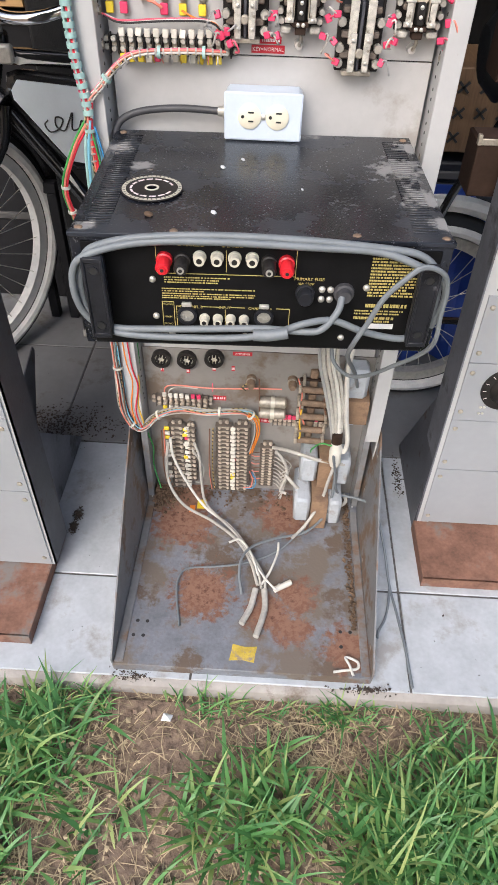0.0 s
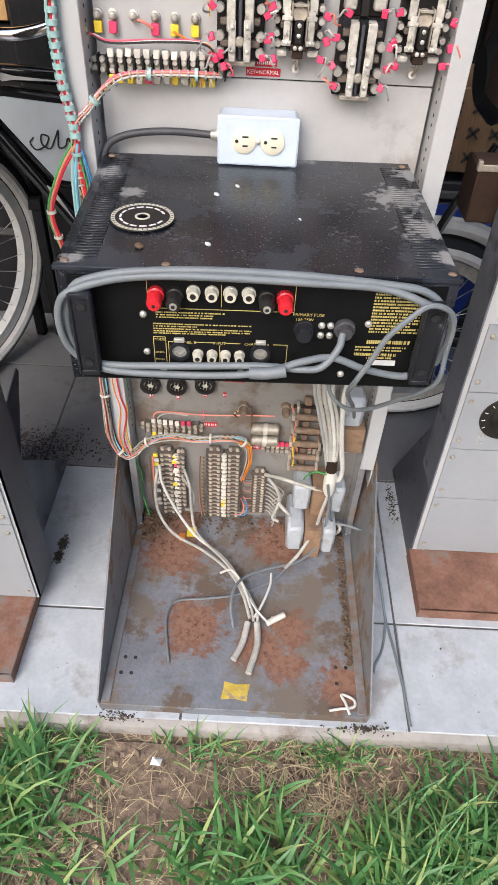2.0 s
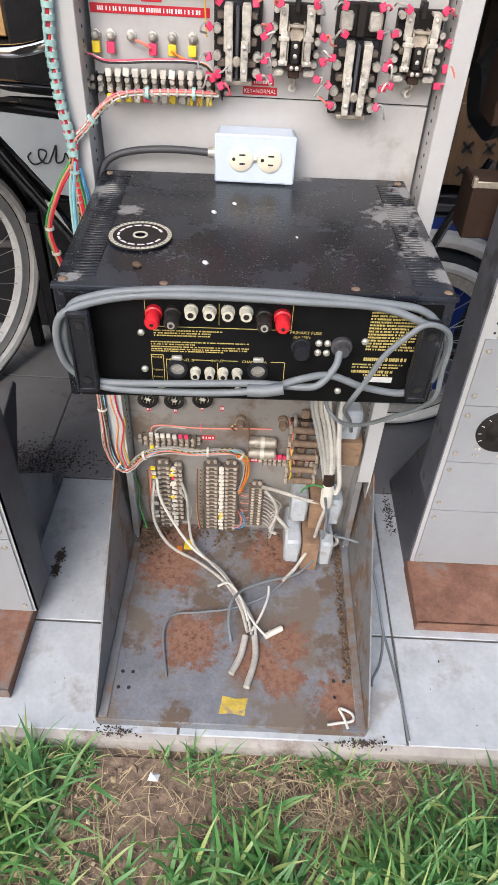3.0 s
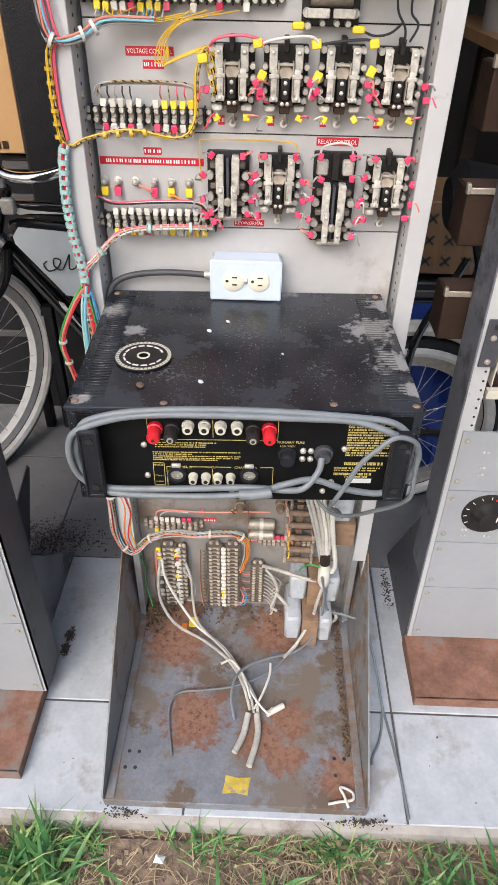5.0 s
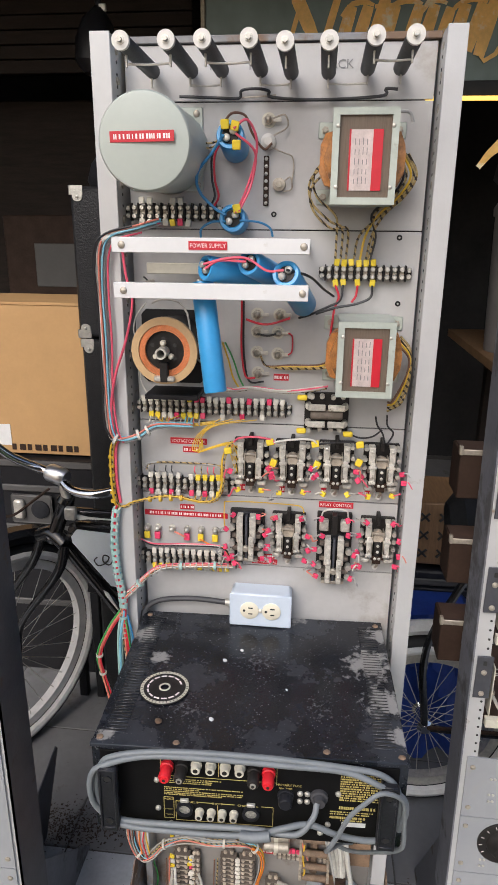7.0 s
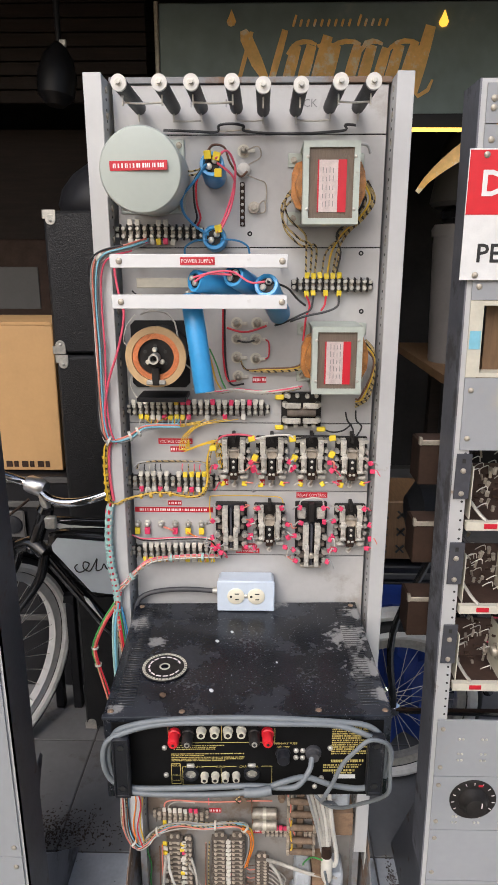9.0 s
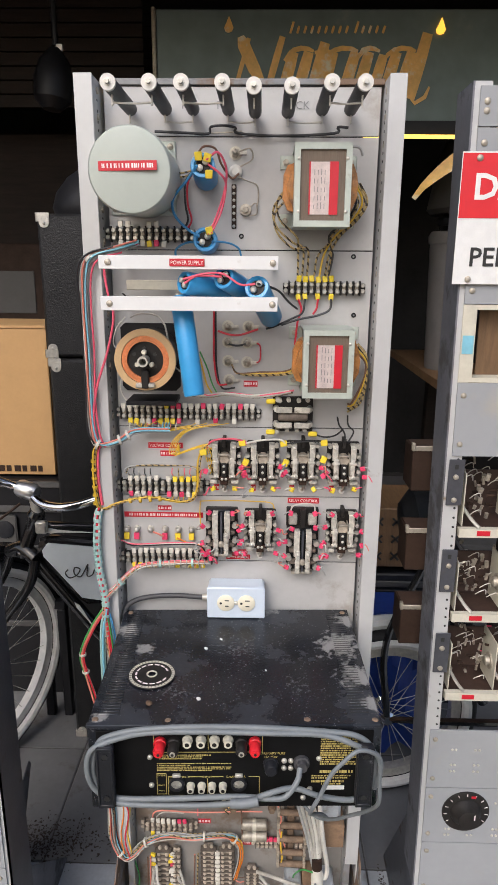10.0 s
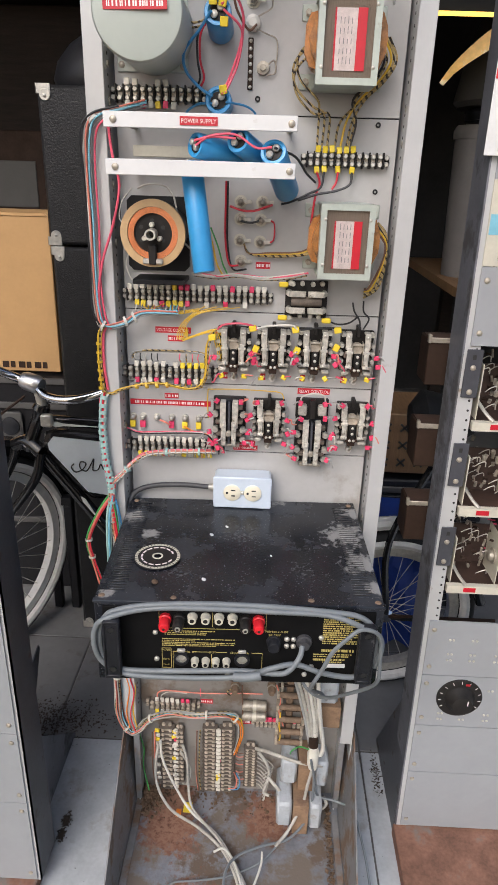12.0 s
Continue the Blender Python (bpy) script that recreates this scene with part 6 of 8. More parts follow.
def box_relay(x0, x1, z0, z1, y1):
    """A plug-in module: pale plastic cheeks on both sides of a brown card body."""
    ob = thing("plug_in_module", ((x0 + x1) / 2, 0, z0), "plug-in module with pale plastic cheeks and a brown body", "module", "plug-in modules")
    w = (x1 - x0)
    part("body", Geo().box(x0 + w * 0.36, x1 - w * 0.30, y1, -0.002, z0 - 0.006, z1 + 0.004, 0.001), CARD_DUSTY, ob, "brown card body")
    part("cheek", Geo().box(x0, x0 + w * 0.34, y1 + 0.006, -0.002, z0 + 0.006, z1, 0.006), CHEEK, ob, "pale plastic cheek")
    part("cheek", Geo().box(x1 - w * 0.28, x1, y1 + 0.006, -0.002, z0 + 0.002, z1 - 0.002, 0.006), CHEEK, ob, "pale plastic cheek")


box_relay(0.100, 0.206, 0.112, 0.190, -0.068)
box_relay(0.092, 0.194, 0.030, 0.108, -0.112)
ob = thing("plug_in_module", (0.20, 0, 0.29), "plug-in module with a pale top and brown front", "module", "plug-in modules")
part("body", Geo().box(0.160, 0.222, -0.052, -0.002, 0.285, 0.345, 0.001), CARD_DUSTY, ob, "brown card body")
part("cheek", Geo().box(0.168, 0.214, -0.048, -0.002, 0.345, 0.415, 0.007), CHEEK, ob, "pale plastic top with a yellow mark")
part("cheek", Geo().box(0.168, 0.200, -0.046, -0.002, 0.276, 0.285, 0.003), OUTLET_BOX, ob)

# ---- wiring ----
def harness(name, lab, runs, loc):
    """A bunch of wires: each run is (colour, radius, points, sideways spread)."""
    ob = thing(name, loc, lab, "wiring")
    for colour, r, pts, off in runs:
        q = [Vector(p) + Vector(off) for p in pts]
        part("wire", Geo().tube(q, r * 0.84, 7, 5), WIRE[colour], ob)
    return ob


def spread(pts, colours, r, w, seed):
    """Several wires side by side along one line, each a little astray."""
    rr = random.Random(seed)
    out = []
    for i, c in enumerate(colours):
        a = 2 * math.pi * i / len(colours) + seed
        o = Vector((math.cos(a) * w, math.sin(a) * w * 0.8, math.sin(a * 1.7) * w * 0.6))
        out.append((c, r, [Vector(p) + Vector((rr.uniform(-.3, .3) * w, rr.uniform(-.3, .3) * w, 0)) for p in pts], o))
    return out


def ties(ob, spots, r, m, w=0.0022):
    for p, d in spots:
        p, d = Vector(p), Vector(d).normalized()
        part("tie", Geo().ring(p - d * w, p + d * w, r * 0.82, r, 14), m, ob)


A = [(-0.172, -0.030, 1.508), (-0.204, -0.050, 1.497), (-0.240, -0.058, 1.486), (-0.256, -0.060, 1.462), (-0.259, -0.058, 1.406), (-0.258, -0.058, 1.331), (-0.259, -0.058, 1.254), (-0.257, -0.058, 1.193), (-0.248, -0.056, 1.166), (-0.214, -0.046, 1.171), (-0.188, -0.036, 1.186), (-0.129, -0.028, 1.186)]
runs = spread(A, ["lightblue", "salmon", "grey", "white", "salmon", "lightblue", "grey"], 0.0018, 0.0058, 1)
runs += spread(A[1:9], ["white", "black", "pink"], 0.0020, 0.0095, 2)
runs.append(("pink", 0.0026, [(-0.226, -0.05, 1.478), (-0.224, -0.05, 1.451), (-0.219, -0.055, 1.424), (-0.212, -0.055, 1.388), (-0.224, -0.058, 1.331), (-0.244, -0.060, 1.273), (-0.254, -0.060, 1.214), (-0.250, -0.058, 1.170)], (0, 0, 0)))
ob = harness("wiring_harness", "bundle of pastel and red wires tied along the upright", runs, (-0.25, -0.055, 1.2))
ties(ob, [((-0.250, -0.057, 1.166), (1, 0, -0.5)), ((-0.214, -0.046, 1.172), (1, 0.3, 0.3)), ((-0.200, -0.040, 1.179), (1, 0.3, 0.5)), ((-0.247, -0.058, 1.482), (1, 0, -1))], 0.0095, WIRE["white"])
B = [(-0.250, -0.056, 1.166), (-0.258, -0.056, 1.149), (-0.260, -0.055, 1.096), (-0.256, -0.053, 1.050), (-0.244, -0.050, 1.043), (-0.223, -0.046, 1.052), (-0.166, -0.038, 1.062), (-0.100, -0.032, 1.052), (-0.078, -0.028, 1.076), (-0.075, -0.026, 1.129), (-0.062, -0.024, 1.158), (-0.048, -0.022, 1.150)]
runs = spread(B, ["yellow", "yellow", "tan", "yellow", "tan"], 0.0013, 0.0028, 3) + [("pink", 0.0032, [p for p in B[:4]], (0.006, 0.004, 0)), ("black", 0.0026, B[:4], (0.001, 0.006, 0))]
ob = harness("wiring_harness", "ochre cloth-laced wire bundle across the panel", runs, (-0.17, -0.04, 1.05))
ties(ob, [((-0.260, -0.055, 1.135 - 0.016 * i), (0, 0, 1)) for i in range(6)] + [((-0.200 + 0.018 * i, -0.042 + i * 0.001, 1.056 + i * 0.0012), (1, 0, 0.2)) for i in range(4)], 0.0050, WIRE["yellow"])
C = [(-0.254, -0.053, 1.045), (-0.258, -0.056, 1.030), (-0.262, -0.058, 0.978), (-0.260, -0.058, 0.920), (-0.254, -0.058, 0.883), (-0.251, -0.060, 0.850)]
ob = harness("wiring_harness", "pale teal laced wire bundle down the upright", spread(C, ["teal", "red", "white", "lightblue", "green", "teal", "pink"], 0.0024, 0.0044, 4), (-0.255, -0.056, 0.95))
for (p, q) in zip(C, C[1:]):
    p, q = Vector(p), Vector(q)
    n = max(1, int((q - p).length / 0.011))
    ties(ob, [(p.lerp(q, (k + 0.5) / n), q - p) for k in range(n)], 0.0076, WIRE["teal"], 0.0034)
D = [(-0.062, -0.022, 0.926), (-0.118, -0.030, 0.928), (-0.181, -0.038, 0.925), (-0.209, -0.046, 0.910), (-0.232, -0.052, 0.886), (-0.250, -0.058, 0.868), (-0.254, -0.060, 0.835), (-0.252, -0.062, 0.785), (-0.246, -0.062, 0.735), (-0.243, -0.05, 0.69)]
ob = harness("wiring_harness", "red and white laced wire bundle over the amplifier", spread(D, ["salmon", "white", "grey", "tan", "pink", "white", "tan"], 0.0016, 0.0038, 5) + [("red", 0.0036, D[5:9], (0.004, 0, 0))], (-0.2, -0.045, 0.9))
ties(ob, [((-0.252, -0.061, 0.832), (0, 0, 1)), ((-0.09, -0.027, 0.927), (1, 0, 0)), ((-0.15, -0.034, 0.927), (1, 0, 0)), ((-0.222, -0.05, 0.897), (1, 0, 1))], 0.0078, WIRE["teal"])
for (p, q) in zip(D[:7], D[1:8]):
    p, q = Vector(p), Vector(q)
    n = max(1, int((q - p).length / 0.010))
    ties(ob, [(p.lerp(q, (k + 0.5) / n), q - p) for k in range(n)], 0.0054, WIRE["dusty"], 0.0012)
E_ = [(-0.253, -0.060, 0.845), (-0.277, -0.064, 0.810), (-0.300, -0.066, 0.753), (-0.296, -0.066, 0.709), (-0.284, -0.066, 0.660), (-0.278, -0.066, 0.630)]
ob = harness("wiring_harness", "loose red, blue and green wires beside the amplifier", spread(E_, ["red", "teal", "green", "salmon"], 0.0022, 0.0036, 6)
             + spread([(-0.251, -0.060, 0.845), (-0.259, -0.064, 0.791), (-0.262, -0.064, 0.703), (-0.258, -0.06, 0.64)], ["teal", "teal", "lightblue"], 0.0028, 0.0035, 7)
             + spread([(-0.247, -0.060, 0.835), (-0.240, -0.062, 0.79), (-0.238, -0.060, 0.74), (-0.243, -0.05, 0.68)], ["lightblue", "green", "blue"], 0.0016, 0.0040, 8), (-0.26, -0.06, 0.75))
ties(ob, [((-0.300, -0.066, 0.750), (0, 0, 1)), ((-0.296, -0.066, 0.712), (0, 0, 1))], 0.0068, TAG_WHITE)

# red, black and blue leads of the two upper capacitors
capw = harness("capacitor_leads", "red, blue and black leads between the blue capacitors", [
    ("pink", 0.0022, [(-0.052, -0.080, 1.628), (-0.034, -0.075, 1.640), (-0.022, -0.060, 1.618), (-0.026, -0.050, 1.585), (-0.040, -0.050, 1.545), (-0.052, -0.056, 1.520)], (0, 0, 0)),
    ("pink", 0.0022, [(-0.052, -0.080, 1.622), (-0.030, -0.068, 1.606), (-0.026, -0.058, 1.590), (-0.034, -0.052, 1.555), (-0.050, -0.056, 1.522)], (0.003, 0, 0)),
    ("blue", 0.0026, [(-0.066, -0.080, 1.620), (-0.085, -0.060, 1.600), (-0.108, -0.050, 1.575), (-0.106, -0.050, 1.550), (-0.085, -0.050, 1.528), (-0.066, -0.056, 1.517)], (0, 0, 0)),
    ("red", 0.0020, [(-0.064, -0.02, 1.632), (-0.086, -0.02, 1.606), (-0.088, -0.02, 1.57), (-0.082, -0.02, 1.545), (-0.09, -0.016, 1.53)], (0, 0, 0)),
    ("black", 0.0020, [(-0.064, -0.02, 1.634), (-0.090, -0.02, 1.606), (-0.092, -0.02, 1.57), (-0.088, -0.02, 1.545), (-0.096, -0.016, 1.53)], (0, 0, 0)),
    ("brown", 0.0022, [(-0.066, -0.074, 1.636), (-0.058, -0.050, 1.652), (-0.040, -0.04, 1.650), (-0.032, -0.03, 1.63), (-0.016, -0.014, 1.610), (-0.004, -0.012, 1.618)], (0, 0, 0)),
    ("blue", 0.0022, [(-0.066, -0.05, 1.508), (-0.090, -0.03, 1.508), (-0.108, -0.024, 1.498), (-0.110, -0.020, 1.485)], (0, 0, 0)),
    ("blue", 0.0020, [(-0.046, -0.05, 1.510), (-0.020, -0.03, 1.508), (-0.004, -0.022, 1.500), (0.0, -0.016, 1.488)], (0, 0, 0)),
    ("tan", 0.0018, [(-0.080, -0.014, 1.622), (-0.098, -0.012, 1.618), (-0.112, -0.010, 1.622)], (0, 0, 0)),
    ("tan", 0.0018, [(-0.080, -0.014, 1.616), (-0.098, -0.012, 1.612), (-0.112, -0.010, 1.614)], (0, 0, 0)),
], (-0.06, -0.05, 1.55))
for x, z in ((-0.064, 1.634), (-0.050, 1.632), (-0.048, 1.608), (-0.050, 1.526)):
    t = piece("wire_tag", TAG_MESH["y"], capw, Vector((x, -0.078 if z > 1.56 else -0.055, z)) - origin_of(capw), (0.2, RND.uniform(-0.4, 0.4), 0))
    t.scale = (1.4, 1.2, 1.2)
busbar = harness("black_jumper", "black taped jumper wire along the panel seam", [
    ("black", 0.0026, [(-0.141, -0.008, 1.681), (-0.09, -0.008, 1.679), (-0.054, -0.008, 1.678), (-0.050, -0.008, 1.688), (-0.030, -0.010, 1.690), (-0.010, -0.008, 1.687), (-0.006, -0.008, 1.679), (0.06, -0.008, 1.675), (0.150, -0.008, 1.679), (0.155, -0.008, 1.688), (0.172, -0.010, 1.687)], (0, 0, 0)),
    ("bare", 0.0014, [(-0.05, -0.006, 1.679), (-0.03, -0.006, 1.680), (0.0, -0.006, 1.682)], (0, 0, 0))], (0, -0.008, 1.68))

# cloth-covered leads of the transformers
run = []
for i, (c, x0, z0, x1) in enumerate((("tan", 0.072, 1.600, 0.096), ("tan", 0.066, 1.590, 0.104), ("tan", 0.068, 1.58, 0.112))):
    run.append((c, 0.0021, [(x0 + 0.012, -0.04, z0), (x0 - 0.012, -0.036, z0 - 0.025), (x0 - 0.008, -0.028, z0 - 0.055), (x0 + 0.020, -0.020, z0 - 0.080), (x1, -0.016, 1.500), (x1, -0.016, 1.456)], (0, 0, 0)))
for i, (c, x0, x1) in enumerate((("tan", 0.190, 0.124), ("yellow", 0.186, 0.133), ("tan", 0.194, 0.142), ("tan", 0.180, 0.146), ("black", 0.176, 0.148))):
    run.append((c, 0.0021, [(x0 - 0.004, -0.045, 1.600), (x0 + 0.010, -0.040, 1.572), (x0 - 0.004, -0.032, 1.545), (x0 - 0.030, -0.024, 1.520), (x1 + 0.006, -0.018, 1.490), (x1, -0.016, 1.456)], (0, 0, 0)))
run.append(("grey", 0.0026, [(0.165, -0.05, 1.652), (0.186, -0.046, 1.652), (0.193, -0.044, 1.640)], (0, 0, 0)))
harness("transformer_leads", "tan cloth-covered transformer leads with dark tracers", run, (0.13, -0.03, 1.5))
run = []
for i, c in enumerate(("tan", "tan", "yellow", "brown")):
    o = i * 0.005
    run.append((c, 0.0021, [(0.200, -0.040, 1.345 - o), (0.216, -0.036, 1.325 - o), (0.220 - o * 0.4, -0.030, 1.280), (0.212 - o, -0.026, 1.240), (0.190, -0.022, 1.222 + o)], (0, 0, 0)))
    run.append((c, 0.0020, [(0.104, -0.030, 1.296 + o), (0.080, -0.020, 1.288 + o * 0.4), (0.030, -0.012, 1.284 + o * 0.4), (-0.006, -0.012, 1.288), (-0.016, -0.012, 1.304)], (0, 0, 0)))
harness("transformer_leads", "tan cloth-covered leads of the lower transformer", run, (0.15, -0.03, 1.27))
harness("supply_leads", "red and black leads to a terminal block", [
    ("red", 0.0022, [(0.098, -0.016, 1.418), (0.104, -0.018, 1.400), (0.098, -0.020, 1.380), (0.094, -0.020, 1.34)], (0, 0, 0)),
    ("black", 0.0022, [(0.110, -0.016, 1.418), (0.106, -0.02, 1.395), (0.088, -0.02, 1.385), (0.060, -0.022, 1.372), (0.044, -0.03, 1.368)], (0, 0, 0)),
    ("red", 0.0022, [(0.132, -0.016, 1.418), (0.130, -0.016, 1.402), (0.124, -0.016, 1.392)], (0, 0, 0)),
    ("black", 0.0024, [(0.154, -0.016, 1.418), (0.152, -0.018, 1.400), (0.130, -0.02, 1.390), (0.100, -0.022, 1.384), (0.070, -0.022, 1.374)], (0, 0, 0)),
    ("black", 0.0022, [(0.030, -0.150, 1.446), (0.060, -0.12, 1.436), (0.080, -0.06, 1.415), (0.096, -0.03, 1.402)], (0, 0, 0)),
    ("pink", 0.0020, [(-0.082, -0.156, 1.452), (-0.05, -0.160, 1.460), (-0.022, -0.158, 1.460), (0.004, -0.160, 1.445), (0.026, -0.158, 1.446)], (0, 0, 0)),
    ("pink", 0.0020, [(-0.080, -0.156, 1.446), (-0.06, -0.158, 1.457), (-0.024, -0.158, 1.456)], (0, 0, 0)),
    ("red", 0.0020, [(-0.046, -0.02, 1.40), (-0.047, -0.012, 1.36), (-0.047, -0.010, 1.31), (-0.040, -0.012, 1.27), (-0.024, -0.014, 1.268)], (0, 0, 0)),
    ("black", 0.0020, [(-0.043, -0.02, 1.40), (-0.044, -0.012, 1.35), (-0.043, -0.010, 1.30), (-0.034, -0.012, 1.262), (-0.010, -0.012, 1.262)], (0, 0, 0)),
    ("red", 0.0022, [(-0.04, -0.012, 1.362), (-0.020, -0.014, 1.356), (0.0, -0.016, 1.356), (0.03, -0.018, 1.366)], (0, 0, 0)),
    ("black", 0.0020, [(-0.023, -0.014, 1.34), (-0.006, -0.015, 1.337), (0.011, -0.014, 1.341)], (0, 0, 0)),
    ("red", 0.0016, [(0.028, -0.008, 1.341), (0.034, -0.006, 1.335), (0.034, -0.006, 1.312), (0.028, -0.008, 1.306)], (0, 0, 0)),
    ("dusty", 0.0018, [(-0.125, -0.06, 1.375), (-0.120, -0.066, 1.35), (-0.122, -0.07, 1.325), (-0.105, -0.074, 1.305), (-0.09, -0.06, 1.29)], (0, 0, 0)),
    ("dusty", 0.0018, [(-0.19, -0.02, 1.385), (-0.17, -0.03, 1.392), (-0.14, -0.05, 1.39), (-0.125, -0.06, 1.375)], (0, 0, 0)),
    ("white", 0.0015, [(-0.205, -0.02, 1.29), (-0.214, -0.02, 1.265), (-0.205, -0.02, 1.24), (-0.19, -0.02, 1.236)], (0, 0, 0)),
    ("white", 0.0016, [(-0.20, -0.02, 1.385), (-0.216, -0.02, 1.365), (-0.222, -0.02, 1.34), (-0.214, -0.02, 1.328)], (0, 0, 0)),
    ("black", 0.0016, [(-0.205, -0.01, 1.425), (-0.19, -0.012, 1.415), (-0.16, -0.014, 1.41), (-0.12, -0.01, 1.415)], (0, 0, 0)),
], (0.0, -0.03, 1.36))
run = spread([(-0.10, -0.020, 1.252), (-0.06, -0.022, 1.248), (-0.03, -0.022, 1.252), (0.02, -0.022, 1.248), (0.060, -0.022, 1.252), (0.09, -0.022, 1.258)], ["dusty", "pink", "tan", "yellow", "white"], 0.0019, 0.0045, 11)
run += [("yellow", 0.0018, [(-0.072, -0.05, 1.33), (-0.066, -0.03, 1.30), (-0.060, -0.02, 1.27), (-0.05, -0.02, 1.252)], (0, 0, 0)), ("green", 0.0016, [(-0.068, -0.05, 1.33), (-0.058, -0.03, 1.30), (-0.050, -0.02, 1.27), (-0.04, -0.02, 1.25)], (0, 0, 0))]
harness("cross_wiring", "mixed wires running above the long terminal block", run, (0, -0.02, 1.25))
# ochre wires hanging over the label, and the row above the middle relays
run = [("yellow", 0.0010, [(-0.08 + 0.02 * i, -0.018, 1.198), (-0.10 + 0.004 * i, -0.020, 1.186), (-0.122 + 0.003 * i, -0.018, 1.165), (-0.130 + 0.004 * i, -0.016, 1.142), (-0.120 + 0.003 * i, -0.018, 1.140), (-0.112, -0.02, 1.160)], (0, 0, 0)) for i in range(4)]
run += [("yellow", 0.0011, [(-0.19 + 0.02 * i, -0.016, 1.196), (-0.17, -0.022, 1.186), (-0.13, -0.022, 1.184), (-0.09, -0.020, 1.190)], (0, 0, 0.002 * i)) for i in range(3)]
run += [("lightblue", 0.0016, [(-0.140 + 0.006 * i, -0.016, 1.198), (-0.143 + 0.004 * i, -0.02, 1.188), (-0.165, -0.022, 1.184)], (0, 0, 0)) for i in range(3)]
run += [("yellow", 0.0011, [(-0.12, -0.02, 1.136), (-0.09, -0.022, 1.148), (-0.070, -0.024, 1.152), (-0.060, -0.026, 1.130), (-0.054, -0.026, 1.105)], (0.003 * i, 0, 0.002 * i)) for i in range(4)]
run += [("pink", 0.0022, [(-0.062, -0.02, 1.150), (-0.050, -0.03, 1.168), (-0.020, -0.036, 1.174), (0.006, -0.036, 1.170), (0.012, -0.036, 1.164)], (0, 0, 0)),
        ("white", 0.0022, [(0.010, -0.036, 1.166), (0.035, -0.038, 1.172), (0.070, -0.038, 1.174), (0.082, -0.036, 1.166)], (0, 0, 0)),
        ("black", 0.0020, [(0.084, -0.036, 1.166), (0.110, -0.036, 1.170), (0.140, -0.036, 1.172), (0.152, -0.034, 1.168)], (0, 0, 0)),
        ("black", 0.0018, [(0.188, -0.03, 1.170), (0.186, -0.03, 1.185), (0.176, -0.03, 1.20), (0.172, -0.03, 1.215)], (0, 0, 0)),
        ("black", 0.0018, [(0.194, -0.03, 1.170), (0.202, -0.03, 1.188), (0.192, -0.03, 1.20), (0.190, -0.03, 1.218)], (0, 0, 0)),
        ("black", 0.0018, [(0.130, -0.02, 1.182), (0.15, -0.02, 1.175), (0.17, -0.02, 1.178), (0.185, -0.02, 1.19)], (0, 0, 0))]
mw = harness("relay_wiring", "ochre, pink and white wires over the upper relays", run, (0.0, -0.02, 1.15))
for x, z in ((0.004, 1.166), (0.078, 1.166), (0.150, 1.168), (-0.066, 1.148), (0.010, 1.130), (0.082, 1.130), (0.150, 1.137)):
    t = piece("wire_tag", TAG_MESH["y"], mw, Vector((x, -0.035, z)) - origin_of(mw), (0, 0.4 if z < 1.14 else 1.4, 0))
    t.scale = (1.3, 1.2, 1.2)


def lug_cluster(cx, cz, spots, colour, seed):
    """Sleeved lugs and short loops of wire round a relay."""
    r = random.Random(seed)
    ob = thing("relay_leads", (cx, -0.02, cz), "short sleeved leads round a relay", "wiring", "relay leads")
    for dx, dz in spots:
        q = Vector((dx, -0.014 - r.uniform(0, 0.010), dz))
        t = piece("wire_tag", TAG_MESH[colour], ob, q, (r.uniform(-.4, .4), r.uniform(-1.6, 1.6), r.uniform(-.4, .4)))
        t.scale = (0.95, 1.05, 0.9)
        out = 1 if dx > 0 else -1
        end = q + Vector((out * r.uniform(0.006, 0.016), -0.004, r.uniform(-0.012, 0.010)))
        part("lead", Geo().tube([q, q + Vector((out * 0.006, -0.005, 0.004)), end, end + Vector((r.uniform(-.008, .008), 0.012, -0.004))], 0.0013, 5, 4), WIRE[r.choice(("dusty", "grey", "salmon", "pink", "white"))], ob, local=True)


for i, (x, z) in enumerate(((-0.029, 1.121), (0.041, 1.121), (0.114, 1.122), (0.188, 1.121))):
    lug_cluster(x, z, [(0.032, 0.002), (0.036, -0.014), (-0.033, -0.008)], "p", 20 + i)
    lug_cluster(x, z, [(0.020, -0.040), (-0.020, -0.041)], "y", 40 + i)
for i, (x, z) in enumerate(((-0.035, 0.986), (0.038, 0.988), (0.118, 0.960), (0.191, 0.988))):
    lug_cluster(x, z, [(-0.034, 0.020), (-0.035, -0.012), (0.034, 0.012), (0.035, -0.014), (0.030, -0.034), (-0.030, -0.036), (-0.022, 0.046), (0.022, 0.046)], "p", 60 + i)
lug_cluster(-0.062, 0.945, [(-0.008, 0.006), (0.004, 0.010), (0.008, -0.004)], "p", 71)
lug_cluster(0.118, 1.03, [(-0.024, 0.004), (0.020, 0.004)], "p", 73)
harness("white_jumper", "white jumper loop over the relay label", [("white", 0.0018, [(0.094, -0.02, 1.030), (0.098, -0.026, 1.044), (0.118, -0.028, 1.050), (0.136, -0.026, 1.046), (0.140, -0.02, 1.030)], (0, 0, 0))], (0.117, -0.025, 1.04))
harness("laced_run", "ochre laced wire run above the lower relays", [("yellow", 0.0012, [(-0.075, -0.012, 1.046), (-0.03, -0.010, 1.047), (0.03, -0.010, 1.046), (0.058, -0.012, 1.044), (0.064, -0.016, 1.034)], (0, 0, 0)),
        ("yellow", 0.0012, [(-0.075, -0.012, 1.046), (-0.076, -0.012, 1.020), (-0.074, -0.014, 0.99)], (0, 0, 0))], (0, -0.01, 1.04))


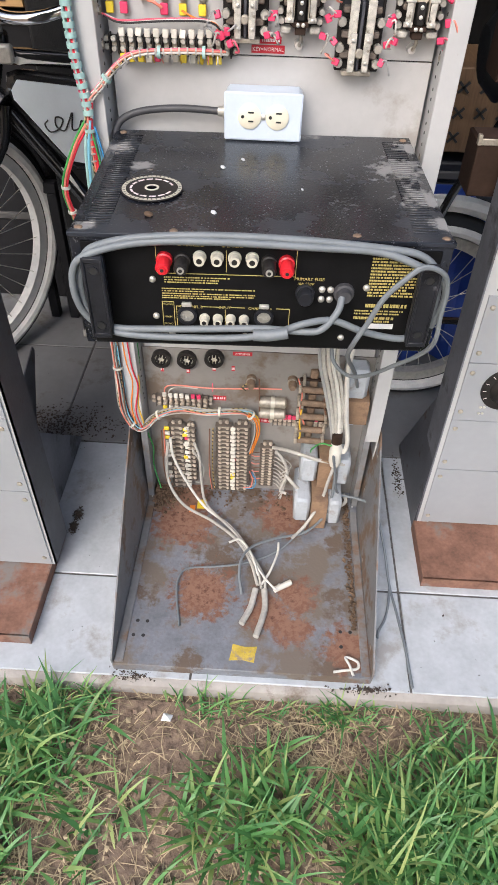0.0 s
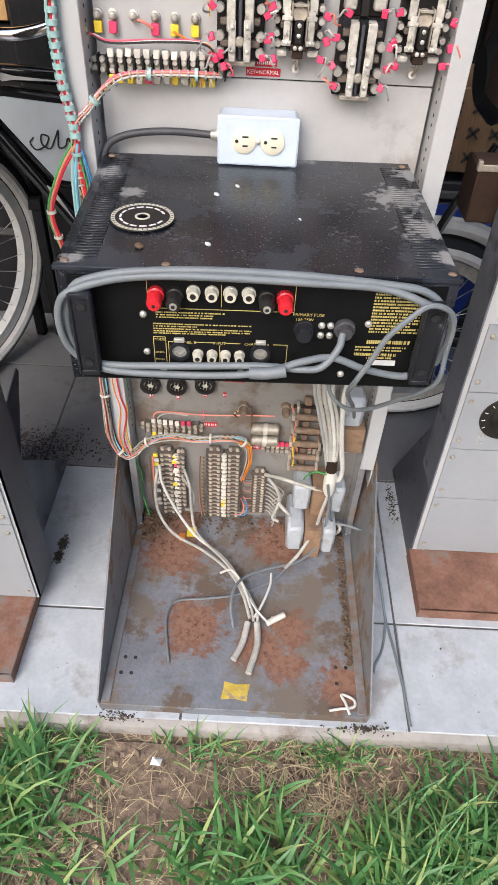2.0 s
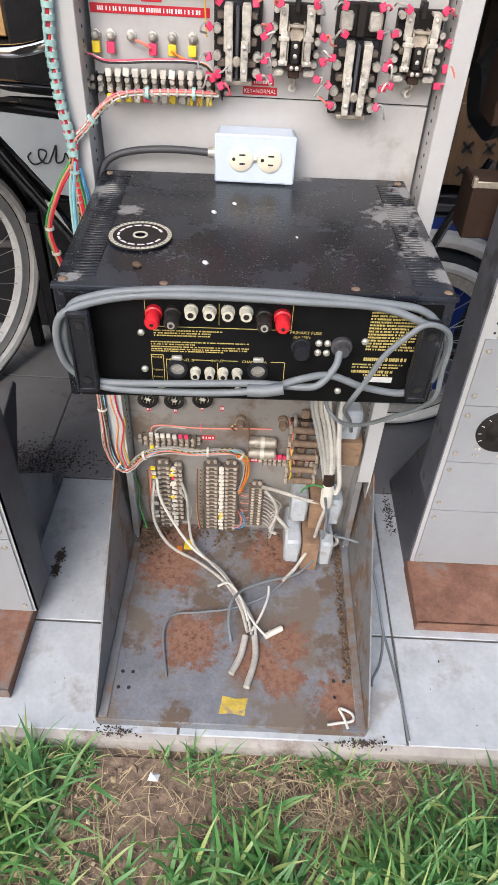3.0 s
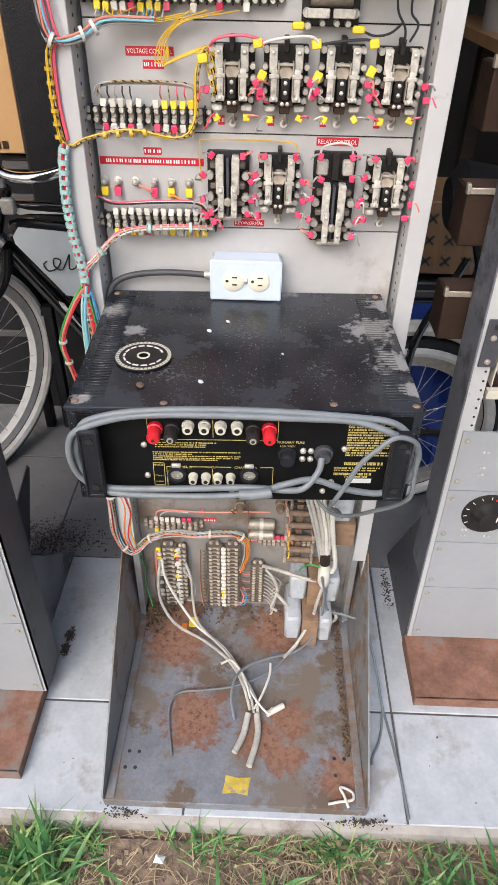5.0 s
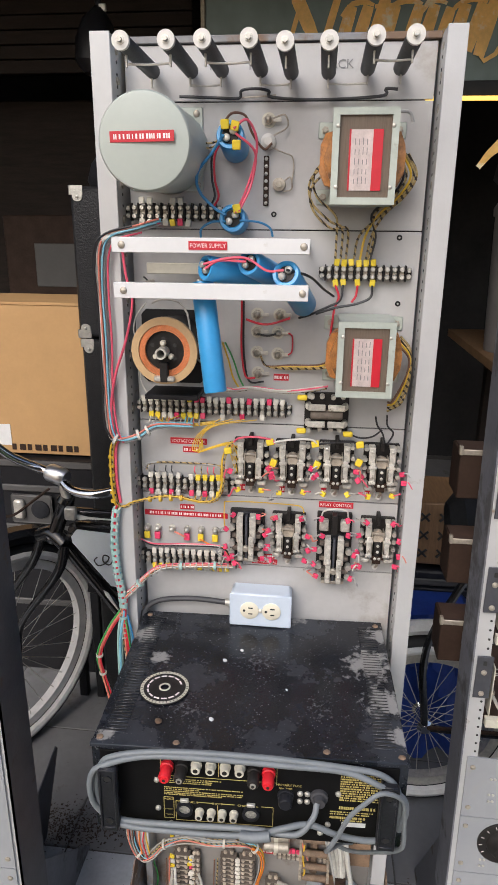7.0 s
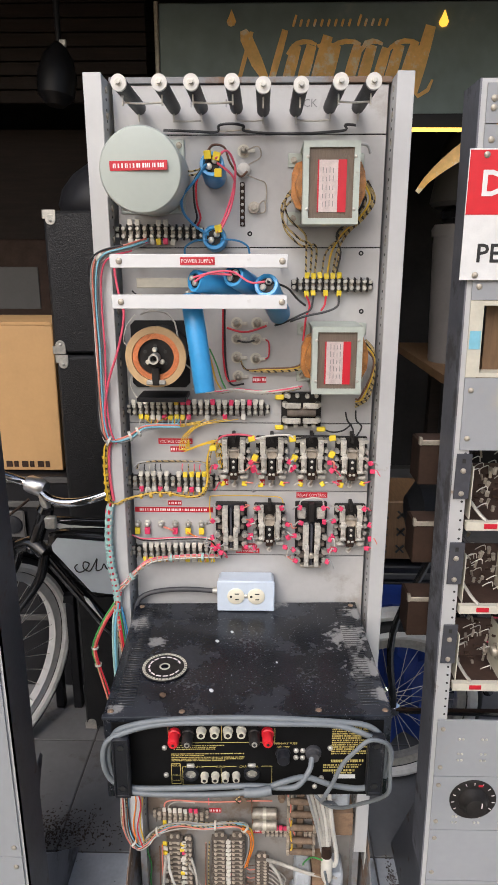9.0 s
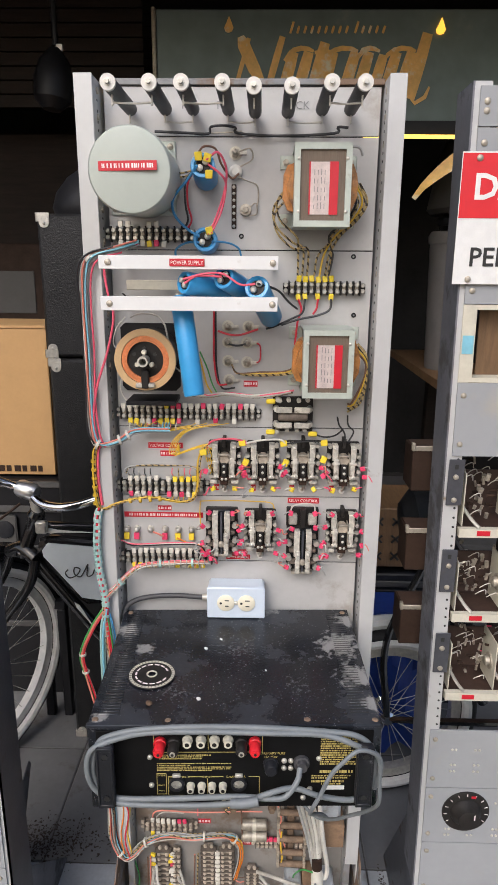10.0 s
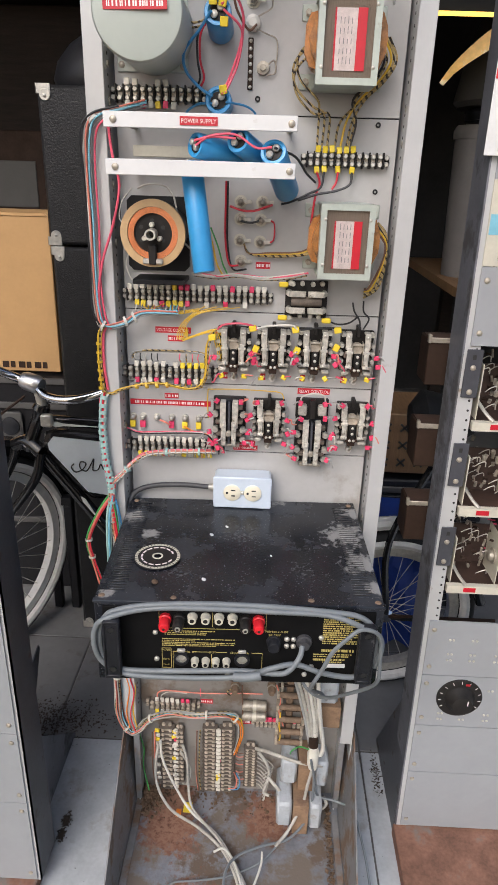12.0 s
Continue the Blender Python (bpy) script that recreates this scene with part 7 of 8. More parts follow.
def stubs(x0, x1, n, z0, z1, y, colours, seed, ymid=-0.026, xs=0.0):
    """A row of single wires from a block's lugs to the bundle that feeds it."""
    r = random.Random(seed)
    out = []
    for i in range(n):
        x = x0 + (x1 - x0) * (i + 0.5) / n
        out.append((r.choice(colours), 0.0012, [(x, y, z0), (x + r.uniform(-.001, .001), ymid, (z0 + z1) / 2), (x + xs, y - 0.006, z1)], (0, 0, 0)))
    return out


harness("block_leads", "single leads below the terminal blocks", stubs(-0.205, -0.066, 11, 0.910, 0.926, -0.016, ("white", "salmon", "dusty", "yellow"), 1)
        + stubs(-0.21, -0.16, 5, 1.055, 1.062, -0.016, ("dusty", "white"), 2) + stubs(-0.13, -0.08, 5, 1.055, 1.052, -0.016, ("yellow",), 3)
        + stubs(-0.21, -0.16, 5, 1.097, 1.112, -0.016, ("dusty", "black"), 4) + stubs(-0.13, -0.075, 5, 1.097, 1.113, -0.016, ("yellow", "tan", "pink"), 5)
        + stubs(-0.205, -0.11, 9, 1.197, 1.186, -0.016, ("white", "yellow", "grey", "salmon"), 6), (-0.13, -0.02, 1.0))
harness("block_feed", "thin laced feeds above the terminal blocks", spread([(-0.213, -0.016, 1.100), (-0.20, -0.020, 1.114), (-0.14, -0.022, 1.117), (-0.085, -0.022, 1.114), (-0.072, -0.022, 1.10)], ["tan", "dusty", "grey"], 0.0017, 0.0030, 12)
        + spread([(-0.225, -0.016, 0.965), (-0.20, -0.018, 0.958), (-0.14, -0.020, 0.962), (-0.08, -0.020, 0.962), (-0.062, -0.020, 0.945)], ["white", "pink", "black"], 0.0016, 0.0026, 13)
        + [("orange", 0.0016, [(-0.12, -0.014, 0.972), (-0.10, -0.018, 0.964), (-0.075, -0.02, 0.96), (-0.068, -0.02, 0.945)], (0, 0, 0)), ("salmon", 0.0022, [(-0.165, -0.012, 0.982), (-0.155, -0.016, 0.980), (-0.146, -0.014, 0.974)], (0, 0, 0))], (-0.14, -0.02, 1.1))

# lower bundle and the cut cables on the base plate
F = [(-0.262, -0.05, 0.64), (-0.266, -0.05, 0.50), (-0.266, -0.05, 0.435), (-0.266, -0.05, 0.362), (-0.265, -0.050, 0.290), (-0.246, -0.050, 0.246), (-0.222, -0.044, 0.250), (-0.200, -0.036, 0.270), (-0.155, -0.030, 0.284), (-0.099, -0.028, 0.277), (-0.044, -0.026, 0.283), (-0.016, -0.024, 0.278), (-0.004, -0.022, 0.255)]
ob = harness("wiring_harness", "thick bundle of many coloured wires across the lower panel", spread(F, ["lightblue", "salmon", "grey", "dusty", "tan", "salmon", "dusty", "brown", "lightblue", "grey", "tan"], 0.0016, 0.0070, 14)
             + spread(F[:6], ["red", "white", "black", "salmon"], 0.0015, 0.009, 15)
             + spread([(-0.245, -0.045, 0.60), (-0.243, -0.045, 0.42), (-0.235, -0.046, 0.36), (-0.242, -0.050, 0.30), (-0.235, -0.052, 0.255)], ["orange", "red", "yellow", "tan"], 0.0017, 0.007, 16)
             + spread([(-0.020, -0.026, 0.278), (0.0, -0.026, 0.262), (0.004, -0.026, 0.225), (-0.004, -0.024, 0.185), (-0.008, -0.02, 0.16)], ["orange", "orange", "yellow", "brown", "grey"], 0.0018, 0.0045, 17), (-0.15, -0.035, 0.27))
ties(ob, [((-0.252, -0.050, 0.256), (1, 0, -1)), ((-0.200, -0.036, 0.270), (1, 0, 0.4)), ((-0.075, -0.027, 0.280), (1, 0, 0)), ((-0.010, -0.025, 0.272), (1, 0, -1)), ((-0.266, -0.05, 0.40), (0, 0, 1))], 0.0100, TAG_WHITE)
harness("green_wire", "single green wire hanging down inside the rack", [("green", 0.0020, [(-0.225, -0.03, 0.62), (-0.230, -0.024, 0.43), (-0.233, -0.020, 0.318), (-0.234, -0.020, 0.226), (-0.222, -0.020, 0.16), (-0.225, -0.022, 0.11), (-0.21, -0.04, 0.05)], (0, 0, 0))], (-0.23, -0.02, 0.2))
rim = spread([(-0.196, -0.022, 0.215), (-0.198, -0.022, 0.16), (-0.198, -0.022, 0.10), (-0.195, -0.022, 0.05)], ["salmon", "orange", "brown"], 0.0018, 0.004, 18)
rim += spread([(-0.094, -0.022, 0.225), (-0.096, -0.022, 0.16), (-0.096, -0.022, 0.09), (-0.092, -0.022, 0.035)], ["tan", "salmon", "brown"], 0.0017, 0.004, 19)
rim += spread([(-0.006, -0.02, 0.10), (0.002, -0.022, 0.075), (-0.002, -0.022, 0.05), (-0.02, -0.02, 0.045)], ["grey", "salmon", "blue"], 0.0016, 0.004, 20)
for i in range(9):
    z = 0.060 + 0.012 * i
    rim.append(("salmon" if i % 2 else "brown", 0.0012, [(0.016, -0.014, z), (0.002, -0.02, z + 0.004), (-0.006, -0.02, z + 0.008)], (0, 0, 0)))
    rim.append(("dusty", 0.0016, [(0.042, -0.014, z), (0.055, -0.024, z + 0.002), (0.066 + 0.002 * i, -0.03, z - 0.022), (0.060, -0.03, z - 0.05)], (0, 0, 0)))
harness("edge_wiring", "fine wires laced along the upright blocks", rim, (-0.1, -0.02, 0.12))
low = thing("cut_cable_set", (0.0, -0.2, 0.022), "cut off dusty white cables lying on the base plate", "cables")


def cable(pts, r, m, n=8):
    return part("cable", Geo().tube(pts, r * 0.85, n, 6), m, low)


cable([(-0.185, -0.034, 0.195), (-0.192, -0.040, 0.13), (-0.186, -0.052, 0.075), (-0.150, -0.085, 0.045), (-0.084, -0.121, 0.040), (-0.027, -0.168, 0.038), (0.005, -0.221, 0.036), (0.022, -0.275, 0.032)], 0.0040, WIRE["dusty"])
cable([(-0.180, -0.034, 0.205), (-0.175, -0.044, 0.16), (-0.150, -0.056, 0.10), (-0.105, -0.085, 0.045), (-0.034, -0.144, 0.040), (0.029, -0.243, 0.034), (0.038, -0.28, 0.030)], 0.0036, WIRE["white"])
cable([(-0.130, -0.03, 0.19), (-0.118, -0.04, 0.15), (-0.115, -0.05, 0.09), (-0.100, -0.08, 0.045), (-0.03, -0.155, 0.042), (0.016, -0.23, 0.036), (0.030, -0.28, 0.031)], 0.0036, WIRE["dusty"])
cable([(-0.135, -0.03, 0.17), (-0.112, -0.035, 0.12), (-0.118, -0.04, 0.08), (-0.13, -0.03, 0.065)], 0.0030, WIRE["dusty"])
cable([(0.018, -0.285, 0.034), (0.010, -0.325, 0.030), (-0.006, -0.362, 0.0295)], 0.0075, WIRE["dusty"], 10)
cable([(0.036, -0.285, 0.034), (0.038, -0.330, 0.030), (0.023, -0.388, 0.0295)], 0.0075, WIRE["dusty"], 10)
cable([(-0.009, -0.295, 0.028), (-0.017, -0.262, 0.05), (-0.012, -0.225, 0.06), (0.010, -0.192, 0.055), (0.058, -0.165, 0.05), (0.12, -0.14, 0.045), (0.165, -0.10, 0.07), (0.172, -0.085, 0.16), (0.160, -0.10, 0.24)], 0.0034, CABLE_GREY)
cable([(-0.126, -0.372, 0.025), (-0.141, -0.30, 0.026), (-0.141, -0.262, 0.027), (-0.125, -0.240, 0.028), (-0.074, -0.233, 0.029), (-0.01, -0.222, 0.032), (0.060, -0.190, 0.038), (0.12, -0.13, 0.05)], 0.0026, CABLE_GREY)
cable([(-0.044, -0.180, 0.045), (-0.020, -0.175, 0.050), (0.006, -0.21, 0.048), (0.022, -0.255, 0.040)], 0.0030, WIRE["white"])
cable([(0.062, -0.178, 0.050), (0.060, -0.205, 0.048), (0.046, -0.245, 0.042), (0.030, -0.275, 0.038)], 0.0030, WIRE["white"])
cable([(0.014, -0.225, 0.04), (0.034, -0.260, 0.042), (0.058, -0.283, 0.036), (0.066, -0.270, 0.034)], 0.0028, WIRE["white"])
part("cable_sleeve", Geo().cyl((0.055, -0.283, 0.031), (0.090, -0.262, 0.032), 0.0062, 12, 0.001), TAG_WHITE, low, "white plastic sleeve")
for dx, r, m in ((0, 0.0046, WIRE["dusty"]), (0.008, 0.0044, WIRE["white"]), (-0.009, 0.0044, WIRE["dusty"]), (0.016, 0.004, WIRE["dusty"]), (-0.016, 0.0036, WIRE["grey"])):
    cable([(0.118 + dx * 1.2, -0.10, 0.60), (0.126 + dx, -0.085, 0.47), (0.142 + dx, -0.08, 0.40), (0.156 + dx * 0.8, -0.08, 0.33), (0.163 + dx * 0.4, -0.08, 0.262)], r, m)
cable([(0.172, -0.09, 0.56), (0.164, -0.085, 0.46), (0.168, -0.082, 0.395), (0.176, -0.082, 0.328), (0.186, -0.080, 0.262), (0.182, -0.080, 0.235), (0.172, -0.078, 0.25), (0.166, -0.08, 0.30)], 0.0055, WIRE["white"])
part("cable_sleeve", Geo().lathe((0.164, -0.082, 0.272), (0.167, -0.082, 0.195), [(0, 0.010), (0.025, 0.0105), (0.030, 0.0125), (0.062, 0.0125), (0.075, 0.009)], 14), TAG_WHITE, low, "taped white cable joint")
part("cable_band", Geo().lathe((0.1635, -0.082, 0.288), (0.1645, -0.082, 0.262), [(0, 0.0105), (0.024, 0.0112)], 14), BROWN_CHASSIS, low)
cable([(0.040, -0.02, 0.178), (0.070, -0.045, 0.196), (0.105, -0.06, 0.198), (0.144, -0.065, 0.190), (0.192, -0.06, 0.178)], 0.0046, WIRE["dusty"])
cable([(0.070, -0.05, 0.125), (0.10, -0.07, 0.105), (0.140, -0.08, 0.080), (0.190, -0.08, 0.068), (0.206, -0.075, 0.078), (0.200, -0.065, 0.09)], 0.0046, WIRE["dusty"])
cable([(0.046, -0.02, 0.168), (0.066, -0.035, 0.15), (0.074, -0.04, 0.12), (0.066, -0.045, 0.09), (0.062, -0.05, 0.075), (0.075, -0.055, 0.07)], 0.0042, WIRE["dusty"])
cable([(0.167, -0.085, 0.20), (0.158, -0.09, 0.15), (0.150, -0.095, 0.10), (0.120, -0.13, 0.06), (0.09, -0.16, 0.045)], 0.0042, WIRE["dusty"])
cable([(0.168, -0.085, 0.20), (0.176, -0.085, 0.14), (0.190, -0.075, 0.10), (0.228, -0.085, 0.10), (0.262, -0.11, 0.10), (0.284, -0.17, 0.055), (0.296, -0.24, 0.012), (0.305, -0.30, 0.006), (0.314, -0.38, 0.005), (0.318, -0.46, 0.005)], 0.0032, CABLE_GREY)
cable([(0.296, -0.25, 0.010), (0.290, -0.288, 0.006), (0.280, -0.32, 0.005), (0.266, -0.345, 0.005), (0.262, -0.362, 0.005)], 0.0030, CABLE_GREY)
cable([(0.155, -0.09, 0.26), (0.135, -0.075, 0.25), (0.120, -0.06, 0.22), (0.118, -0.05, 0.20)], 0.0020, WIRE["green"])
clip_ = thing("wire_offcut", (0.19, -0.44, 0.0225), "curled white wire offcut on the edge of the base plate", "wire")
part("wire", Geo().tube([(0.170, -0.448, 0.025), (0.190, -0.444, 0.026), (0.214, -0.440, 0.027), (0.216, -0.428, 0.028), (0.202, -0.420, 0.028), (0.193, -0.421, 0.030), (0.200, -0.435, 0.029), (0.206, -0.454, 0.027)], 0.0026, 8), WIRE["white"], clip_)
for p, q, m in (((-0.115, -0.060, 0.0235), (0.010, 0.013), YELLOW), ((-0.135, -0.075, 0.0235), (0.006, 0.010), WIRE["orange"])):
    solo("tag_scrap", Geo().box(p[0] - q[0], p[0] + q[0], p[1] - q[1], p[1] + q[1], 0.0228, 0.0250, 0.0005), m, (p[0], p[1], 0.0228), "small bright plastic tag lying on the base", "tag", "plastic tags")

harness("dusty_bus", "dust-caked bus wires across the lower panel", [
    ("salmon", 0.0018, [(-0.188, -0.010, 0.300), (-0.186, -0.014, 0.325), (-0.165, -0.014, 0.333), (-0.10, -0.012, 0.328), (-0.04, -0.012, 0.330), (0.0, -0.014, 0.335), (0.05, -0.016, 0.338)], (0, 0, 0)),
    ("dusty", 0.0016, [(-0.180, -0.010, 0.300), (-0.178, -0.014, 0.318), (-0.16, -0.014, 0.329), (-0.12, -0.012, 0.325)], (0, 0, 0)),
    ("pink", 0.0014, [(-0.09, -0.010, 0.318), (-0.09, -0.012, 0.34)], (0, 0, 0)),
    ("brown", 0.0020, [(0.004, -0.016, 0.36), (0.006, -0.018, 0.30), (0.008, -0.018, 0.26)], (0, 0, 0)),
    ("salmon", 0.0018, [(0.08, -0.02, 0.37), (0.09, -0.03, 0.34), (0.088, -0.03, 0.30), (0.10, -0.03, 0.26)], (0, 0, 0)),
    ("brown", 0.0022, [(0.125, -0.02, 0.385), (0.14, -0.03, 0.36), (0.135, -0.03, 0.32), (0.145, -0.03, 0.28)], (0, 0, 0)),
    ("dusty", 0.0020, [(0.13, -0.02, 0.40), (0.148, -0.03, 0.37), (0.142, -0.04, 0.33), (0.15, -0.04, 0.30)], (0, 0, 0)),
    ("pink", 0.0018, [(0.14, -0.02, 0.39), (0.152, -0.04, 0.36), (0.15, -0.05, 0.32)], (0, 0, 0)),
    ("yellow", 0.0022, [(0.092, -0.03, 0.30), (0.090, -0.034, 0.27), (0.094, -0.034, 0.235), (0.090, -0.03, 0.21)], (0, 0, 0)),
    ("tan", 0.0018, [(-0.02, -0.012, 0.345), (-0.03, -0.016, 0.338), (-0.022, -0.016, 0.330)], (0, 0, 0)),
], (0, -0.015, 0.3))

# ---- behind the rack: loudspeakers, boxes, bicycles ----
def cabinet_speaker(x0, x1, y0, y1, z0, z1, lab):
    ob = thing("loudspeaker_cabinet", ((x0 + x1) / 2, (y0 + y1) / 2, z0), lab, "loudspeaker", "stacked loudspeakers")
    part("shell", Geo().box(x0, x1, y0, y1, z0 + 0.006, z1, 0.008), TOLEX, ob)
    for x in (x0 + 0.05, x1 - 0.05):
        part("foot", Geo().cyl((x, y0 + 0.05, z0), (x, y0 + 0.05, z0 + 0.007), 0.018, 12), RUBBER, ob)
        part("foot", Geo().cyl((x, y1 - 0.05, z0), (x, y1 - 0.05, z0 + 0.007), 0.018, 12), RUBBER, ob)
    for zc, s in ((z1, -1), (z0 + 0.006, 1)):
        g = Geo().box(x0 - 0.002, x0 + 0.034, y0 - 0.002, y0 + 0.001, *sorted((zc - s * 0.002, zc + s * 0.020)), 0.0008)
        g.box(x0 - 0.002, x0 + 0.001, y0 - 0.002, y0 + 0.034, *sorted((zc - s * 0.002, zc + s * 0.020)), 0.0008)
        g.lathe((x0 + 0.020, y0 - 0.001, zc + s * 0.022), (x0 + 0.020, y0 - 0.003, zc + s * 0.022), [(0, 0.014), (0.002, 0.013)], 14)
        c = part("corner_guard", g, STEEL, ob, "plated corner guard")
        stud("guard_screw", c, (x0 + 0.020, y0 - 0.003, zc + s * 0.024), SMALL_SCREW)
    return ob


cabinet_speaker(-0.545, -0.02, 0.60, 1.00, 0.0, 1.222, "tall black vinyl-covered loudspeaker cabinet on the floor")
cabinet_speaker(-0.550, -0.02, 0.60, 0.98, 1.222, 1.598, "black pebbled loudspeaker cabinet stacked on another")
g = Geo().lathe((-0.40, 0.74, 1.598), (-0.40, 0.74, 1.74), [(0, 0.135), (0.02, 0.142), (0.06, 0.130), (0.10, 0.098), (0.13, 0.055), (0.146, 0.012)], 28)
ob = thing("horn_cover", (-0.40, 0.74, 1.598), "round black horn cover standing on the loudspeaker", "loudspeaker horn")
part("shell", g, BLACK, ob)
ob = thing("hanging_helmet_lamp", (-0.66, 1.25, 2.05), "dark blue rounded lamp shade hanging from the ceiling", "lamp shade")
part("shade", Geo().lathe((-0.66, 1.25, 2.16), (-0.68, 1.23, 1.97), [(0, 0.02), (0.04, 0.050), (0.10, 0.066), (0.16, 0.060), (0.19, 0.030)], 26), BLACK, ob)
part("stem", Geo().cyl((-0.66, 1.25, 2.17), (-0.66, 1.25, 2.44), 0.010, 10), BLACK, ob)
part("clip", Geo().box(-0.655, -0.632, 1.235, 1.245, 2.150, 2.172, 0.002), STEEL, ob)

box = thing("cardboard_box", (-0.95, 1.0, 0.80), "large brown cardboard box with a torn label on a dark chest", "box")
part("carton", Geo().box(-1.24, -0.634, 0.86, 1.22, 0.802, 1.280, 0.003), CARDBOARD, box)
part("flap", Geo().prism([(-1.24, 1.280), (-0.634, 1.280), (-0.645, 1.289), (-1.23, 1.286)], "y", 0.858, 0.862), CARDBOARD, box)
part("side_flap", Geo().add([(-1.24, 0.87, 1.262), (-1.24, 1.20, 1.262), (-1.36, 1.19, 1.14), (-1.36, 0.89, 1.14)], [(0, 1, 2, 3)]).add([(-1.243, 0.87, 1.259), (-1.243, 1.20, 1.259), (-1.363, 1.19, 1.137), (-1.363, 0.89, 1.137)], [(3, 2, 1, 0)]), CARDBOARD, box, "darker open flap")
part("paper_label", Geo().box(-1.02, -0.90, 0.8575, 0.8590, 0.83, 0.90), PAPER_WHITE, box, "torn pale paper label")
g = Geo()
for i in range(9):
    x = -0.90 + i * 0.026
    g.box(x, x + 0.014 + 0.006 * (i % 2), 0.8575, 0.8590, 0.815, 0.835)
tagged(part("print_bar", g, BROWN_CHASSIS, box), kind="stuff")
chest = thing("dark_chest", (-0.95, 1.05, 0.0), "dark ribbed storage trunk with a metal lock plate", "trunk")
part("body", Geo().box(-1.36, -0.60, 0.82, 1.34, 0.0, 0.795, 0.006), BLACK, chest)
for z in (0.28, 0.50, 0.56, 0.70, 0.785):
    part("rib", Geo().box(-1.365, -0.595, 0.812, 0.822, z - 0.012, z + 0.010, 0.003), BIN_GREY, chest)
part("lock_plate", Geo().box(-0.90, -0.76, 0.806, 0.813, 0.58, 0.68, 0.006), BIN_GREY, chest)
part("lock_disc", Geo().lathe((-0.80, 0.807, 0.63), (-0.80, 0.797, 0.63), [(0, 0.032), (0.006, 0.030), (0.010, 0.014)], 20), PLASTIC_BLACK, chest)
part("hasp", Geo().box(-0.885, -0.850, 0.788, 0.807, 0.60, 0.665, 0.006), STEEL, chest, "plated hasp")

ward = thing("wardrobe", (-1.2, 2.1, 0.0), "tall dark brown wardrobe with a pale recessed panel", "wardrobe")
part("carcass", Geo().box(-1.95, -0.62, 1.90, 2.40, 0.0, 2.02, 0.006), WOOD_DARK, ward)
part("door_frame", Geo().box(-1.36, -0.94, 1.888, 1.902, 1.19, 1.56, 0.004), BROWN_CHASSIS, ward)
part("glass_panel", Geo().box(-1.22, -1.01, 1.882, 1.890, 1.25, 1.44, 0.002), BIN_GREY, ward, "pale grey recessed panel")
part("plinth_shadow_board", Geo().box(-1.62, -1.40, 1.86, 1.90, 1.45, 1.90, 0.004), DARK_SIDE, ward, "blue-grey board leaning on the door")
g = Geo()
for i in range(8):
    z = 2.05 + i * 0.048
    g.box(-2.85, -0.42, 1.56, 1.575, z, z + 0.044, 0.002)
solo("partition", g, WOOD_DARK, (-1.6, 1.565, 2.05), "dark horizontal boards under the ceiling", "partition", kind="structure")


def wheel(name, parent, hub, d, R, tyre_r, tyre_m, rim_m, lab):
    """A spoked wheel standing upright, its plane along the unit direction d."""
    hub, d = Vector(hub), Vector((d[0], d[1], 0)).normalized()
    ax = d.cross(Vector((0, 0, 1)))
    w = part("wheel", Geo().torus(hub, ax, R - tyre_r, tyre_r, 56, 12), RUBBER, parent, lab)
    for s in (-1, 1):
        part("tyre_wall", Geo().torus(hub + ax * (s * tyre_r * 0.62), ax, R - tyre_r * 1.25, tyre_r * 0.58, 56, 8), tyre_m, w, "pale tyre wall")
    part("rim", Geo().ring(hub - ax * 0.014, hub + ax * 0.014, R - tyre_r * 2 - 0.024, R - tyre_r * 2 + 0.002, 56), rim_m, w)
    part("hub", Geo().lathe(hub - ax * 0.045, hub + ax * 0.045, [(0, 0.012), (0.010, 0.022), (0.016, 0.015), (0.074, 0.015), (0.080, 0.022), (0.090, 0.012)], 14), CHROME, w)
    sp = Geo().cyl((0, 0, 0), (R - tyre_r * 2 - 0.012, 0, 0), 0.0011, 5).mesh("spoke", STEEL)
    n = 32
    for i in range(n):
        a = 2 * math.pi * i / n
        e = d * math.cos(a) + Vector((0, 0, 1)) * math.sin(a)
        s = 1 if i % 2 else -1
        p0 = hub + ax * (s * 0.030)
        p1 = hub + e * (R - tyre_r * 2 - 0.012)
        ob = piece("spoke", sp, w, p0 - origin_of(w))
        ob.rotation_mode = "QUATERNION"
        ob.rotation_quaternion = (p1 - p0).to_track_quat("X", "Z")
    return w


bike = thing("bicycle", (-0.6, 0.46, 0.0), "old black cruiser bicycle with a pale tank and white-wall tyres", "bicycle")
HUB, DIR = (-0.790, 0.465, 0.330), (0.47, 0.883)
wheel("wheel", bike, HUB, DIR, 0.330, 0.026, WHITEWALL, WHITEWALL, "white-wall front tyre on a pale rim")
d = Vector((DIR[0], DIR[1], 0)).normalized()
ax = d.cross(Vector((0, 0, 1)))
hub = Vector(HUB)
part("mudguard", Geo().torus(hub, ax, 0.352, 0.030, 30, 9, radians(15), radians(165)), BIKE_BLACK, bike, "black front mudguard")
crown = Vector((-0.612, 0.440, 0.715))
for s in (-1, 1):
    part("fork_blade", Geo().tube([crown + ax * (s * 0.045), crown + ax * (s * 0.052) + Vector((-0.035, 0.005, -0.09)), hub + ax * (s * 0.050) + Vector((0.02, 0, 0.12)), hub + ax * (s * 0.050)], 0.0145, 10, 6, 0.009), BIKE_BLACK, bike)
part("fork_crown", Geo().tube([crown + ax * -0.05, crown + Vector((0, 0, 0.02)), crown + ax * 0.05], 0.020, 10), BIKE_BLACK, bike)
